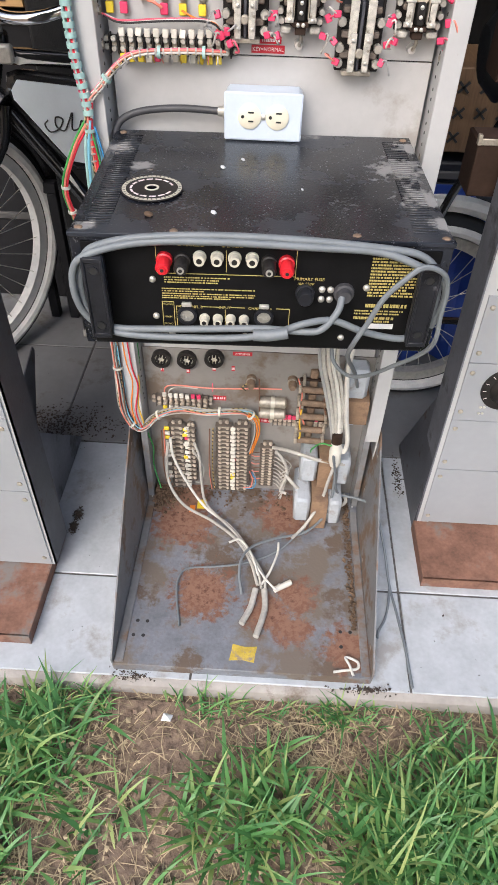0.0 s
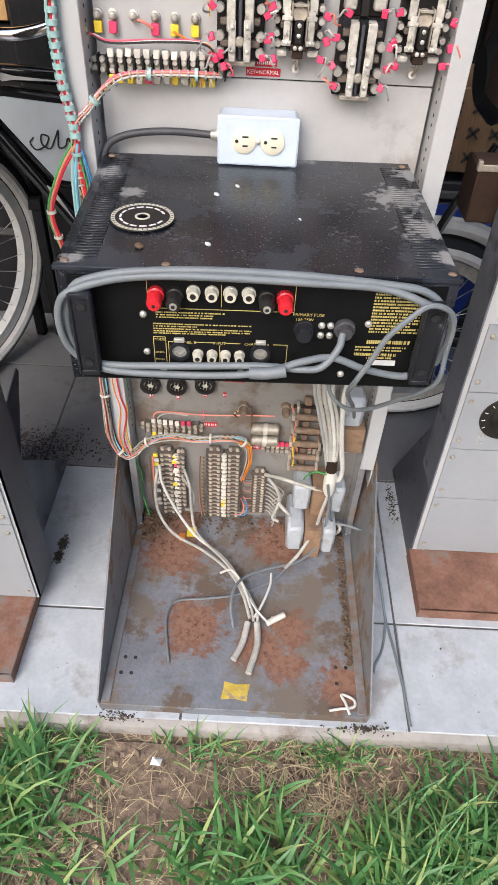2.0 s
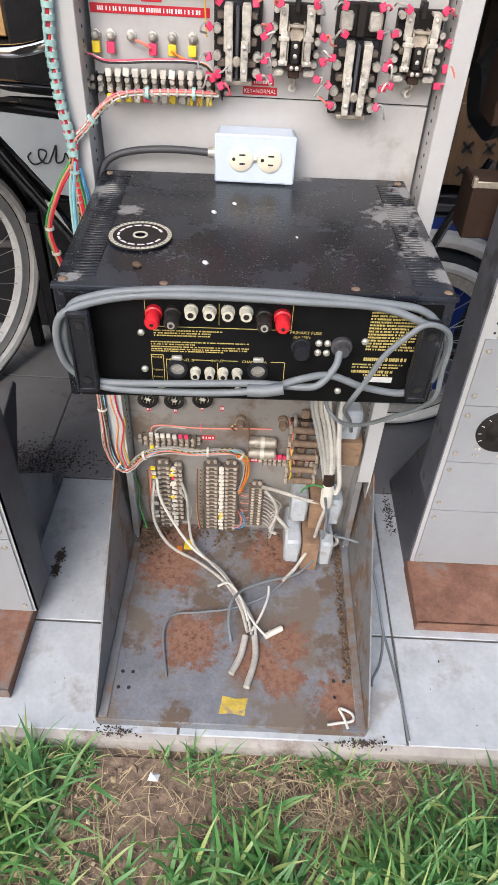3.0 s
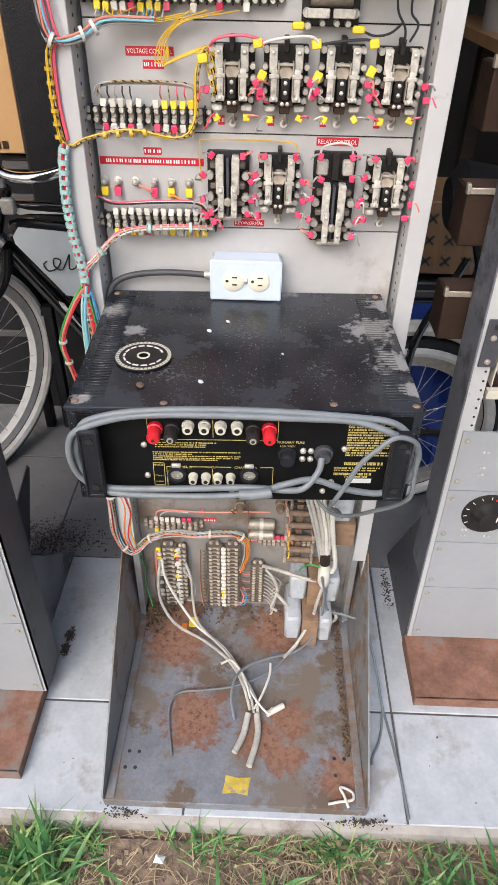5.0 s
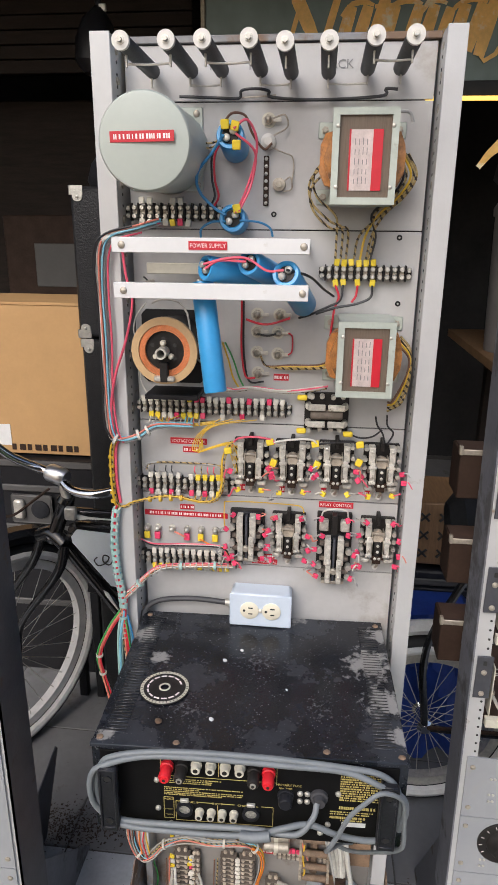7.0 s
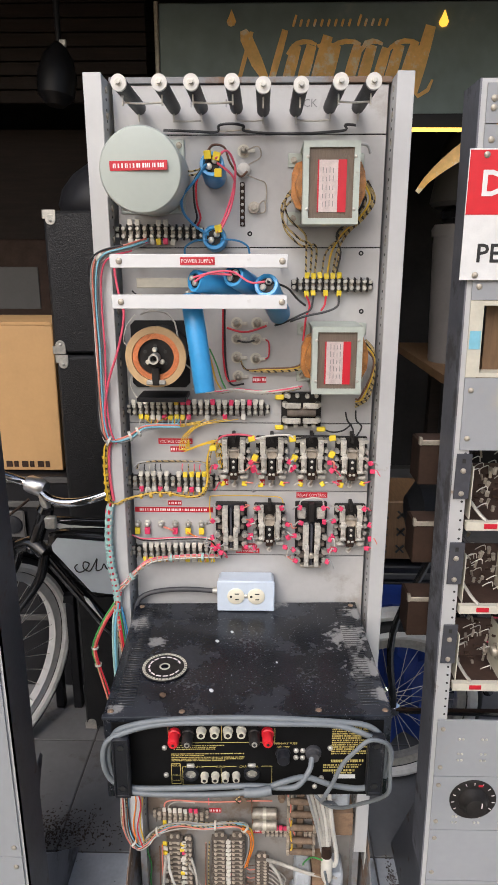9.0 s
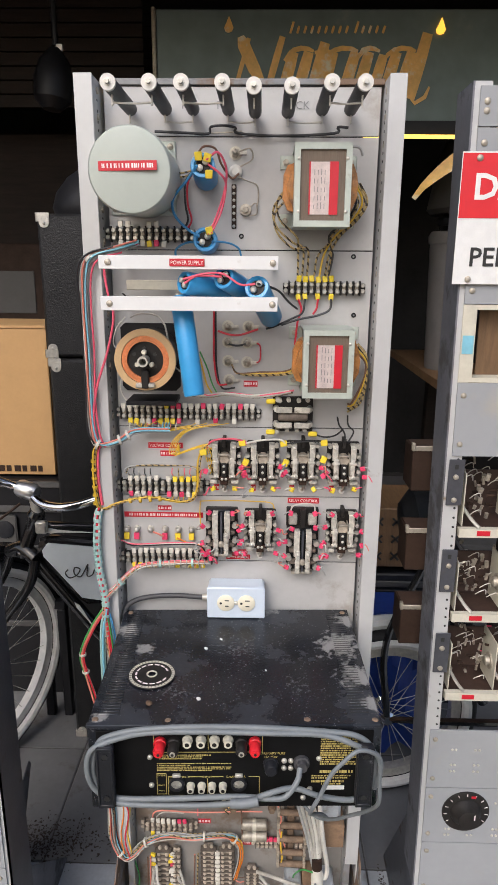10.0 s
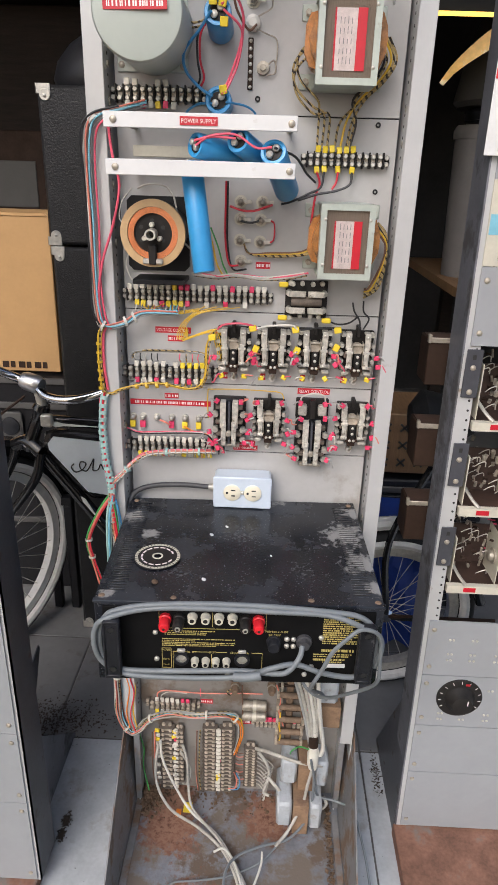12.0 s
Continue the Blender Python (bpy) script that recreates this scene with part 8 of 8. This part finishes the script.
part("steering_head", Geo().lathe((-0.612, 0.440, 0.715), (-0.560, 0.432, 0.845), [(0, 0.021), (0.012, 0.0235), (0.020, 0.019), (0.118, 0.019), (0.126, 0.0235), (0.140, 0.020)], 16), BIKE_BLACK, bike)
part("stem", Geo().cyl((-0.562, 0.432, 0.84), (-0.575, 0.440, 0.905), 0.0125, 12), STEEL, bike)
part("bar_clamp", Geo().lathe((-0.612, 0.448, 0.905), (-0.556, 0.432, 0.893), [(0, 0.020), (0.010, 0.024), (0.045, 0.024), (0.057, 0.019)], 14), ALU, bike, "dull alloy clamp")
bars_pts = [(-0.78, 0.34, 1.10), (-0.755, 0.37, 1.04), (-0.70, 0.42, 0.955), (-0.64, 0.452, 0.912), (-0.585, 0.44, 0.897), (-0.53, 0.40, 0.875), (-0.45, 0.38, 0.880), (-0.36, 0.40, 0.905), (-0.30, 0.42, 0.92)]
part("handlebar", Geo().tube(bars_pts, 0.0115, 12), CHROME, bike, "chromed swept handlebar")
part("grip", Geo().lathe((-0.772, 0.345, 1.085), (-0.800, 0.30, 1.19), [(0, 0.016), (0.01, 0.018), (0.10, 0.017), (0.115, 0.012)], 14), BROWN_CHASSIS, bike, "worn brown grip")
tank = [(-0.550, 0.742), (-0.535, 0.762), (-0.40, 0.752), (-0.20, 0.745), (-0.20, 0.600), (-0.40, 0.598), (-0.452, 0.605), (-0.548, 0.725)]
part("tank", Geo().prism(tank, "y", 0.412, 0.452), BIKE_WHITE, bike, "pale blue-white tank")
part("tank_edge", Geo().tube([(x, 0.432, z) for x, z in tank + tank[:1]], 0.0165, 8, 3), BIKE_BLACK, bike)
part("top_tube", Geo().tube([(-0.575, 0.434, 0.80), (-0.45, 0.434, 0.798), (-0.20, 0.434, 0.788), (0.05, 0.44, 0.74)], 0.016, 10), BIKE_BLACK, bike)
part("down_tube", Geo().tube([(-0.600, 0.438, 0.735), (-0.50, 0.436, 0.60), (-0.36, 0.436, 0.42), (-0.20, 0.44, 0.30)], 0.017, 10), BIKE_BLACK, bike)
part("top_flash", Geo().prism([(-0.545, 0.7975), (-0.525, 0.804), (-0.505, 0.7995), (-0.40, 0.7935), (-0.505, 0.7925), (-0.525, 0.789)], "y", 0.4140, 0.4165), WHITEWALL, bike, "white painted dart")
part("flash", Geo().prism([(-0.475, 0.588), (-0.462, 0.580), (-0.425, 0.512), (-0.470, 0.572)], "y", 0.4160, 0.4180), WHITEWALL, bike)
script = [(-0.484, 0.688), (-0.492, 0.678), (-0.482, 0.664), (-0.462, 0.672), (-0.452, 0.690), (-0.466, 0.694), (-0.468, 0.676), (-0.452, 0.668), (-0.438, 0.690), (-0.430, 0.704), (-0.434, 0.672), (-0.420, 0.674), (-0.412, 0.690), (-0.404, 0.674), (-0.392, 0.690), (-0.384, 0.676), (-0.374, 0.700), (-0.372, 0.676), (-0.356, 0.688), (-0.340, 0.678)]
part("tank_script", Geo().tube([(x, 0.4105, z) for x, z in script], 0.0017, 5, 5), BLACK_INK, bike, "black flowing line ornament")
for i in range(5):
    part("tank_bar", Geo().box(-0.398 + i * 0.012, -0.391 + i * 0.012, 0.4112, 0.4122, 0.640, 0.657), BLACK_INK, bike)
part("lamp_bracket", Geo().box(-0.560, -0.530, 0.40, 0.42, 0.792, 0.826, 0.004), STEEL, bike)
part("brake_cable", Geo().tube([(-0.60, 0.42, 0.87), (-0.64, 0.40, 0.84), (-0.70, 0.39, 0.80), (-0.76, 0.38, 0.82)], 0.0035, 7), BROWN_CHASSIS, bike)
part("pedal_arm", Geo().tube([(-0.20, 0.40, 0.30), (-0.25, 0.39, 0.22), (-0.30, 0.385, 0.16)], 0.010, 8), CHROME, bike)
bike.location.x += 0.012
leg = thing("stool_leg_frame", (-0.61, 0.72, 0.0), "black square-legged stand behind the bicycle", "stand")
for x in (-0.66, -0.60):
    part("leg", Geo().box(x - 0.014, x + 0.014, 0.70, 0.73, 0.0, 0.40, 0.003), BLACK, leg)
part("rail", Geo().box(-0.70, -0.585, 0.70, 0.73, 0.40, 0.43, 0.003), BLACK, leg)

bike2 = thing("bicycle", (0.4, 0.42, 0.0), "black bicycle with a pale tyre behind the racks", "bicycle")
wheel("wheel", bike2, (0.395, 0.420, 0.262), (1, 0.05), 0.262, 0.026, WHITEWALL, STEEL, "pale-walled rear tyre with bright spokes")
part("chain_stay", Geo().tube([(0.395, 0.385, 0.262), (0.50, 0.38, 0.262), (0.70, 0.39, 0.25)], 0.009, 8), BIKE_BLACK, bike2)
part("chain", Geo().box(0.40, 0.70, 0.374, 0.380, 0.264, 0.274, 0.001), BROWN_CHASSIS, bike2, "rusty chain run")
part("seat_stay", Geo().tube([(0.395, 0.385, 0.262), (0.38, 0.39, 0.50), (0.47, 0.41, 0.72)], 0.010, 8), BIKE_BLACK, bike2)
part("mudguard", Geo().torus((0.395, 0.420, 0.262), (0.05, -1, 0), 0.283, 0.020, 26, 8, radians(50), radians(160)), WHITEWALL, bike2, "pale rear mudguard")
part("seat_tube", Geo().tube([(0.66, 0.40, 0.31), (0.56, 0.41, 0.55), (0.47, 0.41, 0.80)], 0.014, 8), BIKE_BLACK, bike2)
part("saddle", Geo().lathe((0.40, 0.41, 0.84), (0.62, 0.41, 0.86), [(0, 0.05), (0.03, 0.085), (0.09, 0.07), (0.16, 0.032), (0.22, 0.02)], 16), RUBBER, bike2)
g = Geo()
n, m = 14, 12
vs = [(0.20 + 0.36 * i / n, 0.56 + 0.03 * math.sin(i * 1.3 + j * 0.6), 0.02 + (0.46 + 0.03 * math.sin(i)) * j / m) for j in range(m + 1) for i in range(n + 1)]
g.add(vs, [(j * (n + 1) + i, j * (n + 1) + i + 1, (j + 1) * (n + 1) + i + 1, (j + 1) * (n + 1) + i) for j in range(m) for i in range(n)])
g.box(0.20, 0.56, 0.60, 0.78, 0.02, 0.45, 0.02)
solo("blue_tarpaulin", g, BLUE_BAG, (0.38, 0.66, 0.02), "royal blue tarpaulin bundle behind the bicycle wheel", "tarpaulin")

shelf = thing("workbench", (0.9, 1.3, 0.0), "tan wooden bench holding bins and cartons", "bench")
part("top", Geo().prism([(0.735, 2.40), (0.735, 1.40), (0.80, 1.05), (1.70, 1.05), (1.70, 2.40)], "z", 1.000, 1.035), OLD_TAN, shelf)
for x in (0.96, 1.64):
    for y in (1.10, 2.34):
        part("leg", Geo().box(x - 0.03, x + 0.03, y - 0.03, y + 0.03, 0.0, 1.0, 0.003), WOOD_DARK, shelf)
def bin_(x, y, z, r, h, m, lab):
    ob = thing("storage_bin", (x, y, z), lab, "bin", "storage bins")
    part("body", Geo().lathe((0, 0, 0), (0, 0, h), [(0, r * 0.86), (0.01, r * 0.88), (h - 0.03, r), (h, r)], 30), m, ob, local=True)
    part("lid", Geo().lathe((0, 0, h), (0, 0, h + 0.05), [(0, r * 1.06), (0.03, r * 1.08), (0.05, r * 0.98)], 30), m, ob, local=True)
bin_(0.865, 1.75, 1.035, 0.115, 0.53, BIN_PALE, "tall grey plastic bin with a lid on the bench")
bin_(1.04, 2.06, 1.035, 0.17, 0.62, PLASTIC_BLACK, "black plastic bin with a lid on the bench")
ob = thing("smoked_dome", (1.04, 2.06, 1.706), "smoky brown plastic drum standing on a bin", "drum")
part("shell", Geo().lathe((1.04, 2.06, 1.706), (1.04, 2.06, 2.03), [(0, 0.22), (0.02, 0.24), (0.25, 0.20), (0.324, 0.17)], 30), BIN_GREY, ob)
g = Geo()
vs = []
for i in range(15):
    t = i / 14
    x, z = 0.56 + 0.40 * t, 1.70 + 0.26 * t ** 0.75
    w = 0.045 * math.sin(math.pi * min(1, t * 0.9 + 0.06))
    vs += [(x, 1.30 - 0.04 * t, z + w), (x + 0.01, 1.285 - 0.04 * t, z - w * 0.3)]
g.add(vs, [(2 * i, 2 * i + 2, 2 * i + 3, 2 * i + 1) for i in range(14)])
g.add([(x, y + 0.004, z) for x, y, z in vs], [(2 * i + 1, 2 * i + 3, 2 * i + 2, 2 * i) for i in range(14)])
solo("amber_scoop", g, SIGN_GOLD, (0.7, 1.30, 1.8), "curved amber plastic strip hanging under the sign", "plastic strip")
tube_m = glow("warm_tube_lamp", (1.0, 0.62, 0.12), 1.6)
ob = thing("tube_lamp", (0.75, 1.46, 1.93), "thin warm yellow tube lamp under the sign", "lamp")
part("tube", Geo().cyl((0.40, 1.46, 1.935), (1.30, 1.46, 1.930), 0.0075, 10), tube_m, ob)
part("bracket", Geo().box(0.30, 1.40, 1.47, 1.50, 1.94, 1.99, 0.003), BLACK, ob)

sign = thing("beer_sign", (0.5, 1.53, 2.0), "faded teal bar sign with worn golden script ornament", "sign")
part("sign_box", Geo().box(-0.365, 1.75, 1.51, 1.60, 1.985, 2.365, 0.006), SIGN_TEAL, sign)
part("sign_frame", Geo().box(-0.380, -0.364, 1.505, 1.60, 1.98, 2.37, 0.003), TARNISH, sign)
STROKES = []


def stroke(pts, r0, r1):
    """A flat brush stroke on the sign face that swells in the middle."""
    STROKES.append(1)
    y = 1.5085 - 0.0002 * len(STROKES)
    n = len(pts)
    g = Geo()
    vs = []
    for i, (x, z) in enumerate(pts):
        a = pts[max(i - 1, 0)]
        b = pts[min(i + 1, n - 1)]
        dx, dz = b[0] - a[0], b[1] - a[1]
        l = math.hypot(dx, dz)
        w = r0 + (r1 - r0) * math.sin(math.pi * i / (n - 1))
        vs += [(x - dz / l * w, y, z + dx / l * w), (x + dz / l * w, y, z - dx / l * w)]
    g.add(vs, [(2 * i, 2 * i + 2, 2 * i + 3, 2 * i + 1) for i in range(n - 1)])
    return part("gold_stroke", g, SIGN_GOLD, sign)
def slant(x, z0, z1, r, lean_=0.30):
    k = 6
    stroke([(x + lean_ * (z1 - z0) * i / k, z0 + (z1 - z0) * i / k) for i in range(k + 1)], r * 0.85, r)
slant(-0.075, 2.10, 2.27, 0.008)
stroke([(-0.055, 2.275), (-0.045, 2.25), (-0.005, 2.17), (0.030, 2.11)], 0.012, 0.024)
slant(0.045, 2.10, 2.275, 0.013)
for x in (0.10, 0.155, 0.245, 0.325, 0.375, 0.475, 0.530):
    slant(x, 2.085, 2.225, 0.021, 0.28)
slant(0.205, 2.085, 2.255, 0.021, 0.28)
stroke([(0.215, 2.222), (0.250, 2.226), (0.290, 2.224)], 0.006, 0.007)
slant(0.430, 2.085, 2.215, 0.019, 0.28)
slant(0.570, 2.07, 2.285, 0.022, 0.24)
for a, b in ((0.10, 0.17), (0.24, 0.33), (0.36, 0.41), (0.46, 0.54)):
    stroke([(a + 0.005, 2.195), (a + 0.022, 2.216), ((a + b) / 2 + 0.005, 2.230), ((a + b) / 2 + 0.03, 2.236), (b + 0.022, 2.234), (b + 0.042, 2.226)], 0.005, 0.009)
    stroke([(a - 0.005, 2.118), ((a + b) / 2, 2.108), (b + 0.01, 2.125)], 0.004, 0.007)
stroke([(0.570, 2.075), (0.590, 2.055), (0.625, 2.075), (0.640, 2.11)], 0.004, 0.008)
stroke([(-0.085, 2.115), (-0.095, 2.095), (-0.075, 2.10)], 0.004, 0.006)
for i in range(14):
    slant(0.125 + i * 0.025 + (0.008 if i > 8 else 0), 2.283, 2.307 + (0.014 if i in (0, 9) else 0), 0.0045, 0.3)
drop_m = glow("amber_drop", (1.0, 0.50, 0.06), 1.2)
drop = [(0.665, 2.280), (0.678, 2.284), (0.684, 2.296), (0.678, 2.312), (0.668, 2.334), (0.658, 2.312), (0.650, 2.296), (0.654, 2.284)]
part("amber_drop", Geo().prism(drop, "y", 1.503, 1.509), drop_m, sign, "glowing amber drop")
part("amber_drop", Geo().prism([(x - 0.765, z + 0.006) for x, z in drop], "y", 1.504, 1.509), SIGN_GOLD, sign, "unlit amber drop")

# clutter between the racks
ob = thing("wicker_box", (0.52, 0.95, 0.52), "brown patterned box on a stack of dark crates", "box")
part("body", Geo().box(0.39, 0.62, 0.80, 1.04, 0.52, 0.725, 0.004), OLD_TAN, ob)
g = Geo()
for i in range(4):
    for j in range(3):
        x, z = 0.42 + i * 0.056, 0.560 + j * 0.060
        for s in (-1, 1):
            part("mark", Geo().box(-0.018, 0.018, 0.7955, 0.7990, -0.003, 0.003, 0, Matrix.Translation((x, 0, z)) @ Matrix.Rotation(s * 0.78, 4, "Y")), BLACK_INK, ob)
for k, (z0, z1) in enumerate(((0.0, 0.255), (0.260, 0.515))):
    ob = thing("plastic_crate", (0.55, 0.95, z0), "black slatted plastic crate", "crate", "plastic crates")
    part("tub", Geo().box(0.36, 0.76, 0.80, 1.12, z0, z1 - 0.02, 0.006), PLASTIC_BLACK, ob)
    for j in range(6):
        z = z0 + 0.03 + j * 0.032
        part("slat", Geo().box(0.355, 0.765, 0.792, 0.801, z, z + 0.022, 0.003), BIN_GREY if j == 5 else PLASTIC_BLACK, ob)
ob = thing("grey_carton", (1.0, 1.25, 1.035), "stack of grey and black cases on the bench", "case")
part("case", Geo().box(0.98, 1.40, 1.12, 1.50, 1.035, 1.25, 0.006), DARK_SIDE, ob)
part("case", Geo().box(1.00, 1.38, 1.14, 1.50, 1.25, 1.42, 0.006), BIN_GREY, ob)

# ---- grass, litter and dirt ----
def blades(name, n, seed, m, x0, x1, y0, y1, h0, h1, w0, w1, keep, lab, flat=0.0):
    """Many bent blades in one mesh."""
    r = random.Random(seed)
    vs, fs = [], []
    made = 0
    while made < n:
        x, y = r.uniform(x0, x1), r.uniform(y0, y1)
        k = keep(x, y)
        if r.random() > k:
            continue
        made += 1
        a = r.uniform(0, 2 * math.pi)
        h, w = r.uniform(h0, h1) * (0.55 + 0.6 * k), r.uniform(w0, w1)
        bend = r.uniform(0.4, 1.9) if not flat else r.uniform(1.2, 2.2)
        dx, dy = math.cos(a), math.sin(a)
        sx, sy = -dy * w / 2, dx * w / 2
        o = len(vs)
        z0 = -0.040
        S = 4
        px, pz = 0.0, 0.0
        ang = r.uniform(0.2, 1.05) if not flat else r.uniform(0.9, 1.4)
        for i in range(S + 1):
            t = i / S
            ww = (1 - t ** 1.6) * (0.75 + 0.5 * t) if i < S else 0.04
            cx, cy = x + dx * px, y + dy * px
            vs.append((cx - sx * ww, cy - sy * ww, z0 + pz))
            vs.append((cx + sx * ww, cy + sy * ww, z0 + pz + w * 0.12))
            px += h / S * math.sin(ang)
            pz += h / S * math.cos(ang)
            ang = min(ang + bend / S * (0.6 + 1.4 * t), 2.1)
            pz = max(pz, 0.004)
        for i in range(S):
            fs.append((o + 2 * i, o + 2 * i + 1, o + 2 * i + 3, o + 2 * i + 2))
    me = bpy.data.meshes.new(name)
    me.from_pydata(vs, [], fs)
    me.polygons.foreach_set("use_smooth", [True] * len(me.polygons))
    me.materials.append(m)
    ob = new(name, me)
    return tagged(ob, lab, name.replace("_", " "), kind="stuff")


# bare patches of soil (negative) and thick tufts, each with its radius
BARE = [(-0.29, -0.70, 0.10, -0.9), (0.235, -0.555, 0.09, -0.7), (0.43, -0.52, 0.08, -0.5), (-0.154, -0.555, 0.08, -0.4), (0.05, -0.70, 0.10, 0.6), (0.28, -0.71, 0.08, 0.5), (0.16, -0.60, 0.06, -0.6), (-0.03, -0.56, 0.07, -0.5), (-0.36, -0.58, 0.08, 0.5), (-0.17, -0.66, 0.05, 0.5)]


def lush(x, y):
    """How thick the grass stands: patchy by the slab, thick further out."""
    c = noise.noise((x * 3.2 + 5, y * 3.2, 1.5)) * 0.9 + noise.noise((x * 9, y * 9, 4.0)) * 0.5
    out = min(1.0, max(0.0, (-0.51 - y) / 0.30))
    side = 0.06 * x
    k = 0.05 + 0.60 * out + side + 1.7 * c * (0.35 + 0.65 * out)
    for bx, by, r, a in BARE:
        k += a * math.exp(-((x - bx) ** 2 + (y - by) ** 2) / (r * r))
    return max(0.0, min(1.0, k))


def near_edge(x, y):
    return max(0.0, min(1.0, 0.25 + 0.9 * noise.noise((x * 8, 3.0, y * 6))))


blades("grass", 12500, 5, GRASS, -1.0, 1.0, -1.35, -0.505, 0.045, 0.150, 0.0040, 0.0115, lush, "long green grass with arching broad blades")
blades("grass", 700, 6, GRASS, -0.9, 0.9, -0.525, -0.488, 0.035, 0.095, 0.003, 0.006, near_edge, "thin grass growing against the slab edge")
blades("dry_grass", 11000, 8, STRAW, -1.0, 1.0, -1.3, -0.492, 0.03, 0.09, 0.0012, 0.0030, lambda x, y: max(0.1, 1.0 - 0.75 * lush(x, y)), "dry straw-coloured thatch on the soil", 1.0)


def crumbs(name, n, seed, m, place, size, lab):
    """Loose bits of litter in one mesh."""
    r = random.Random(seed)
    g = Geo()
    for i in range(n):
        x, y, z = place(r)
        s = r.uniform(*size)
        q = Matrix.Translation((x, y, z)) @ Euler((r.uniform(-.5, .5), r.uniform(-.5, .5), r.uniform(0, 6.3))).to_matrix().to_4x4()
        a, b, c = s * r.uniform(.6, 1.6), s * r.uniform(.3, 1.0), s * r.uniform(.12, .5)
        g.add([(-a, 0, 0), (0, -b, 0), (a, 0, 0), (0, b, 0), (0, 0, c), (0, 0, -c * .3)], [(0, 1, 4), (1, 2, 4), (2, 3, 4), (3, 0, 4), (1, 0, 5), (2, 1, 5), (3, 2, 5), (0, 3, 5)], q)
    return solo(name, g, m, (0, 0, 0), lab, "litter", kind="stuff")


crumbs("soil_litter", 2600, 21, SOIL, lambda r: (r.uniform(-0.75, 0.75), r.uniform(-1.0, -0.490), -0.034 + abs(r.gauss(0, 0.006))), (0.002, 0.009), "brown clods and dead leaf bits on the soil")
crumbs("straw_litter", 1500, 22, STRAW, lambda r: (r.uniform(-0.75, 0.75), r.uniform(-1.0, -0.490), -0.032 + abs(r.gauss(0, 0.007))), (0.0015, 0.006), "pale bits of dead grass on the soil")
crumbs("leaf_litter", 520, 1, LEAF_LITTER, lambda r: (0.218 + abs(r.gauss(0, 0.006)) * -1, r.uniform(-0.36, -0.02), 0.0240 + abs(r.gauss(0, 0.003))), (0.0012, 0.0050), "brown leaf litter along the base plate")
crumbs("leaf_litter", 380, 2, LEAF_LITTER, lambda r: (-0.222 + abs(r.gauss(0, 0.022)), -0.012 - abs(r.gauss(0, 0.030)), 0.0240 + abs(r.gauss(0, 0.004))), (0.002, 0.008), "brown leaf litter in the corner of the base plate")
crumbs("leaf_litter", 260, 3, LEAF_LITTER, lambda r: (r.uniform(-0.2, 0.2), -0.008 - abs(r.gauss(0, 0.03)), 0.0235 + abs(r.gauss(0, 0.002))), (0.0015, 0.005), "dead leaves along the foot of the panel")
crumbs("floor_dirt", 1500, 4, DIRT, lambda r: (r.gauss(-0.56, 0.10), 0.21 + r.gauss(0, 0.035), 0.001), (0.0010, 0.0042), "dark dirt crumbs on the floor tiles")
crumbs("floor_dirt", 160, 5, DIRT, lambda r: (0.350 + r.gauss(0, 0.006), 0.08 + r.gauss(0, 0.03), 0.001), (0.001, 0.004), "dark dirt along the neighbouring rack")
crumbs("floor_dirt", 120, 6, DIRT, lambda r: (-0.205 + r.gauss(0, 0.02), -0.466 + r.gauss(0, 0.006), 0.0012), (0.0008, 0.003), "dark dirt at the slab edge")
crumbs("floor_dirt", 120, 9, DIRT, lambda r: (0.23 + r.gauss(0, 0.03), -0.466 + r.gauss(0, 0.005), 0.0012), (0.0008, 0.004), "dark dirt at the slab edge")
crumbs("floor_dirt", 260, 10, DIRT, lambda r: (r.uniform(-1.0, 1.0), r.uniform(-0.47, 0.6), 0.001), (0.0006, 0.0022), "scattered grit on the tiles")
for cx, cy in ((-0.397, -0.090), (-0.398, -0.128)):
    crumbs("oil_spot", 260, int(cy * -1000), DIRT, lambda r: (cx + r.gauss(0, 0.0045), cy + r.gauss(0, 0.008), 0.0009), (0.001, 0.0032), "small dark spill on a tile")
solo("paper_scrap", Geo().add([(-0.138, -0.546, 0.000), (-0.120, -0.549, 0.005), (-0.117, -0.536, 0.002), (-0.134, -0.534, 0.005), (-0.128, -0.541, 0.010)], [(0, 1, 4), (1, 2, 4), (2, 3, 4), (3, 0, 4)]), PAPER_WHITE, (-0.118, -0.54, 0.0), "crumpled white paper scrap in the grass", "paper")

# ---- floor tiles ----
def tile_mesh(w, d, m=TILE):
    return Geo().box(-w / 2, w / 2, -d / 2, d / 2, -0.005, 0.0, 0.0014).mesh("tile", m)


PITCH_X, PITCH_Y, GAP = 0.4115, 0.400, 0.0045
full = tile_mesh(PITCH_X - GAP, PITCH_Y - GAP)
# darker copy for the inner rows, with the indoor shade in its colour
worn = tile_mesh(PITCH_X - GAP, PITCH_Y - GAP, SHADED_TILE)
front_d = -0.250 - (SLAB_Y + 0.006)
cut = tile_mesh(PITCH_X - GAP, front_d - GAP)
for i in range(-6, 7):
    x = 0.3165 - PITCH_X / 2 + i * PITCH_X
    if abs(x) < 2.75:
        piece("tile", cut, slab, (x, (SLAB_Y + 0.006 - 0.250) / 2, 0))
        for j in range(9):
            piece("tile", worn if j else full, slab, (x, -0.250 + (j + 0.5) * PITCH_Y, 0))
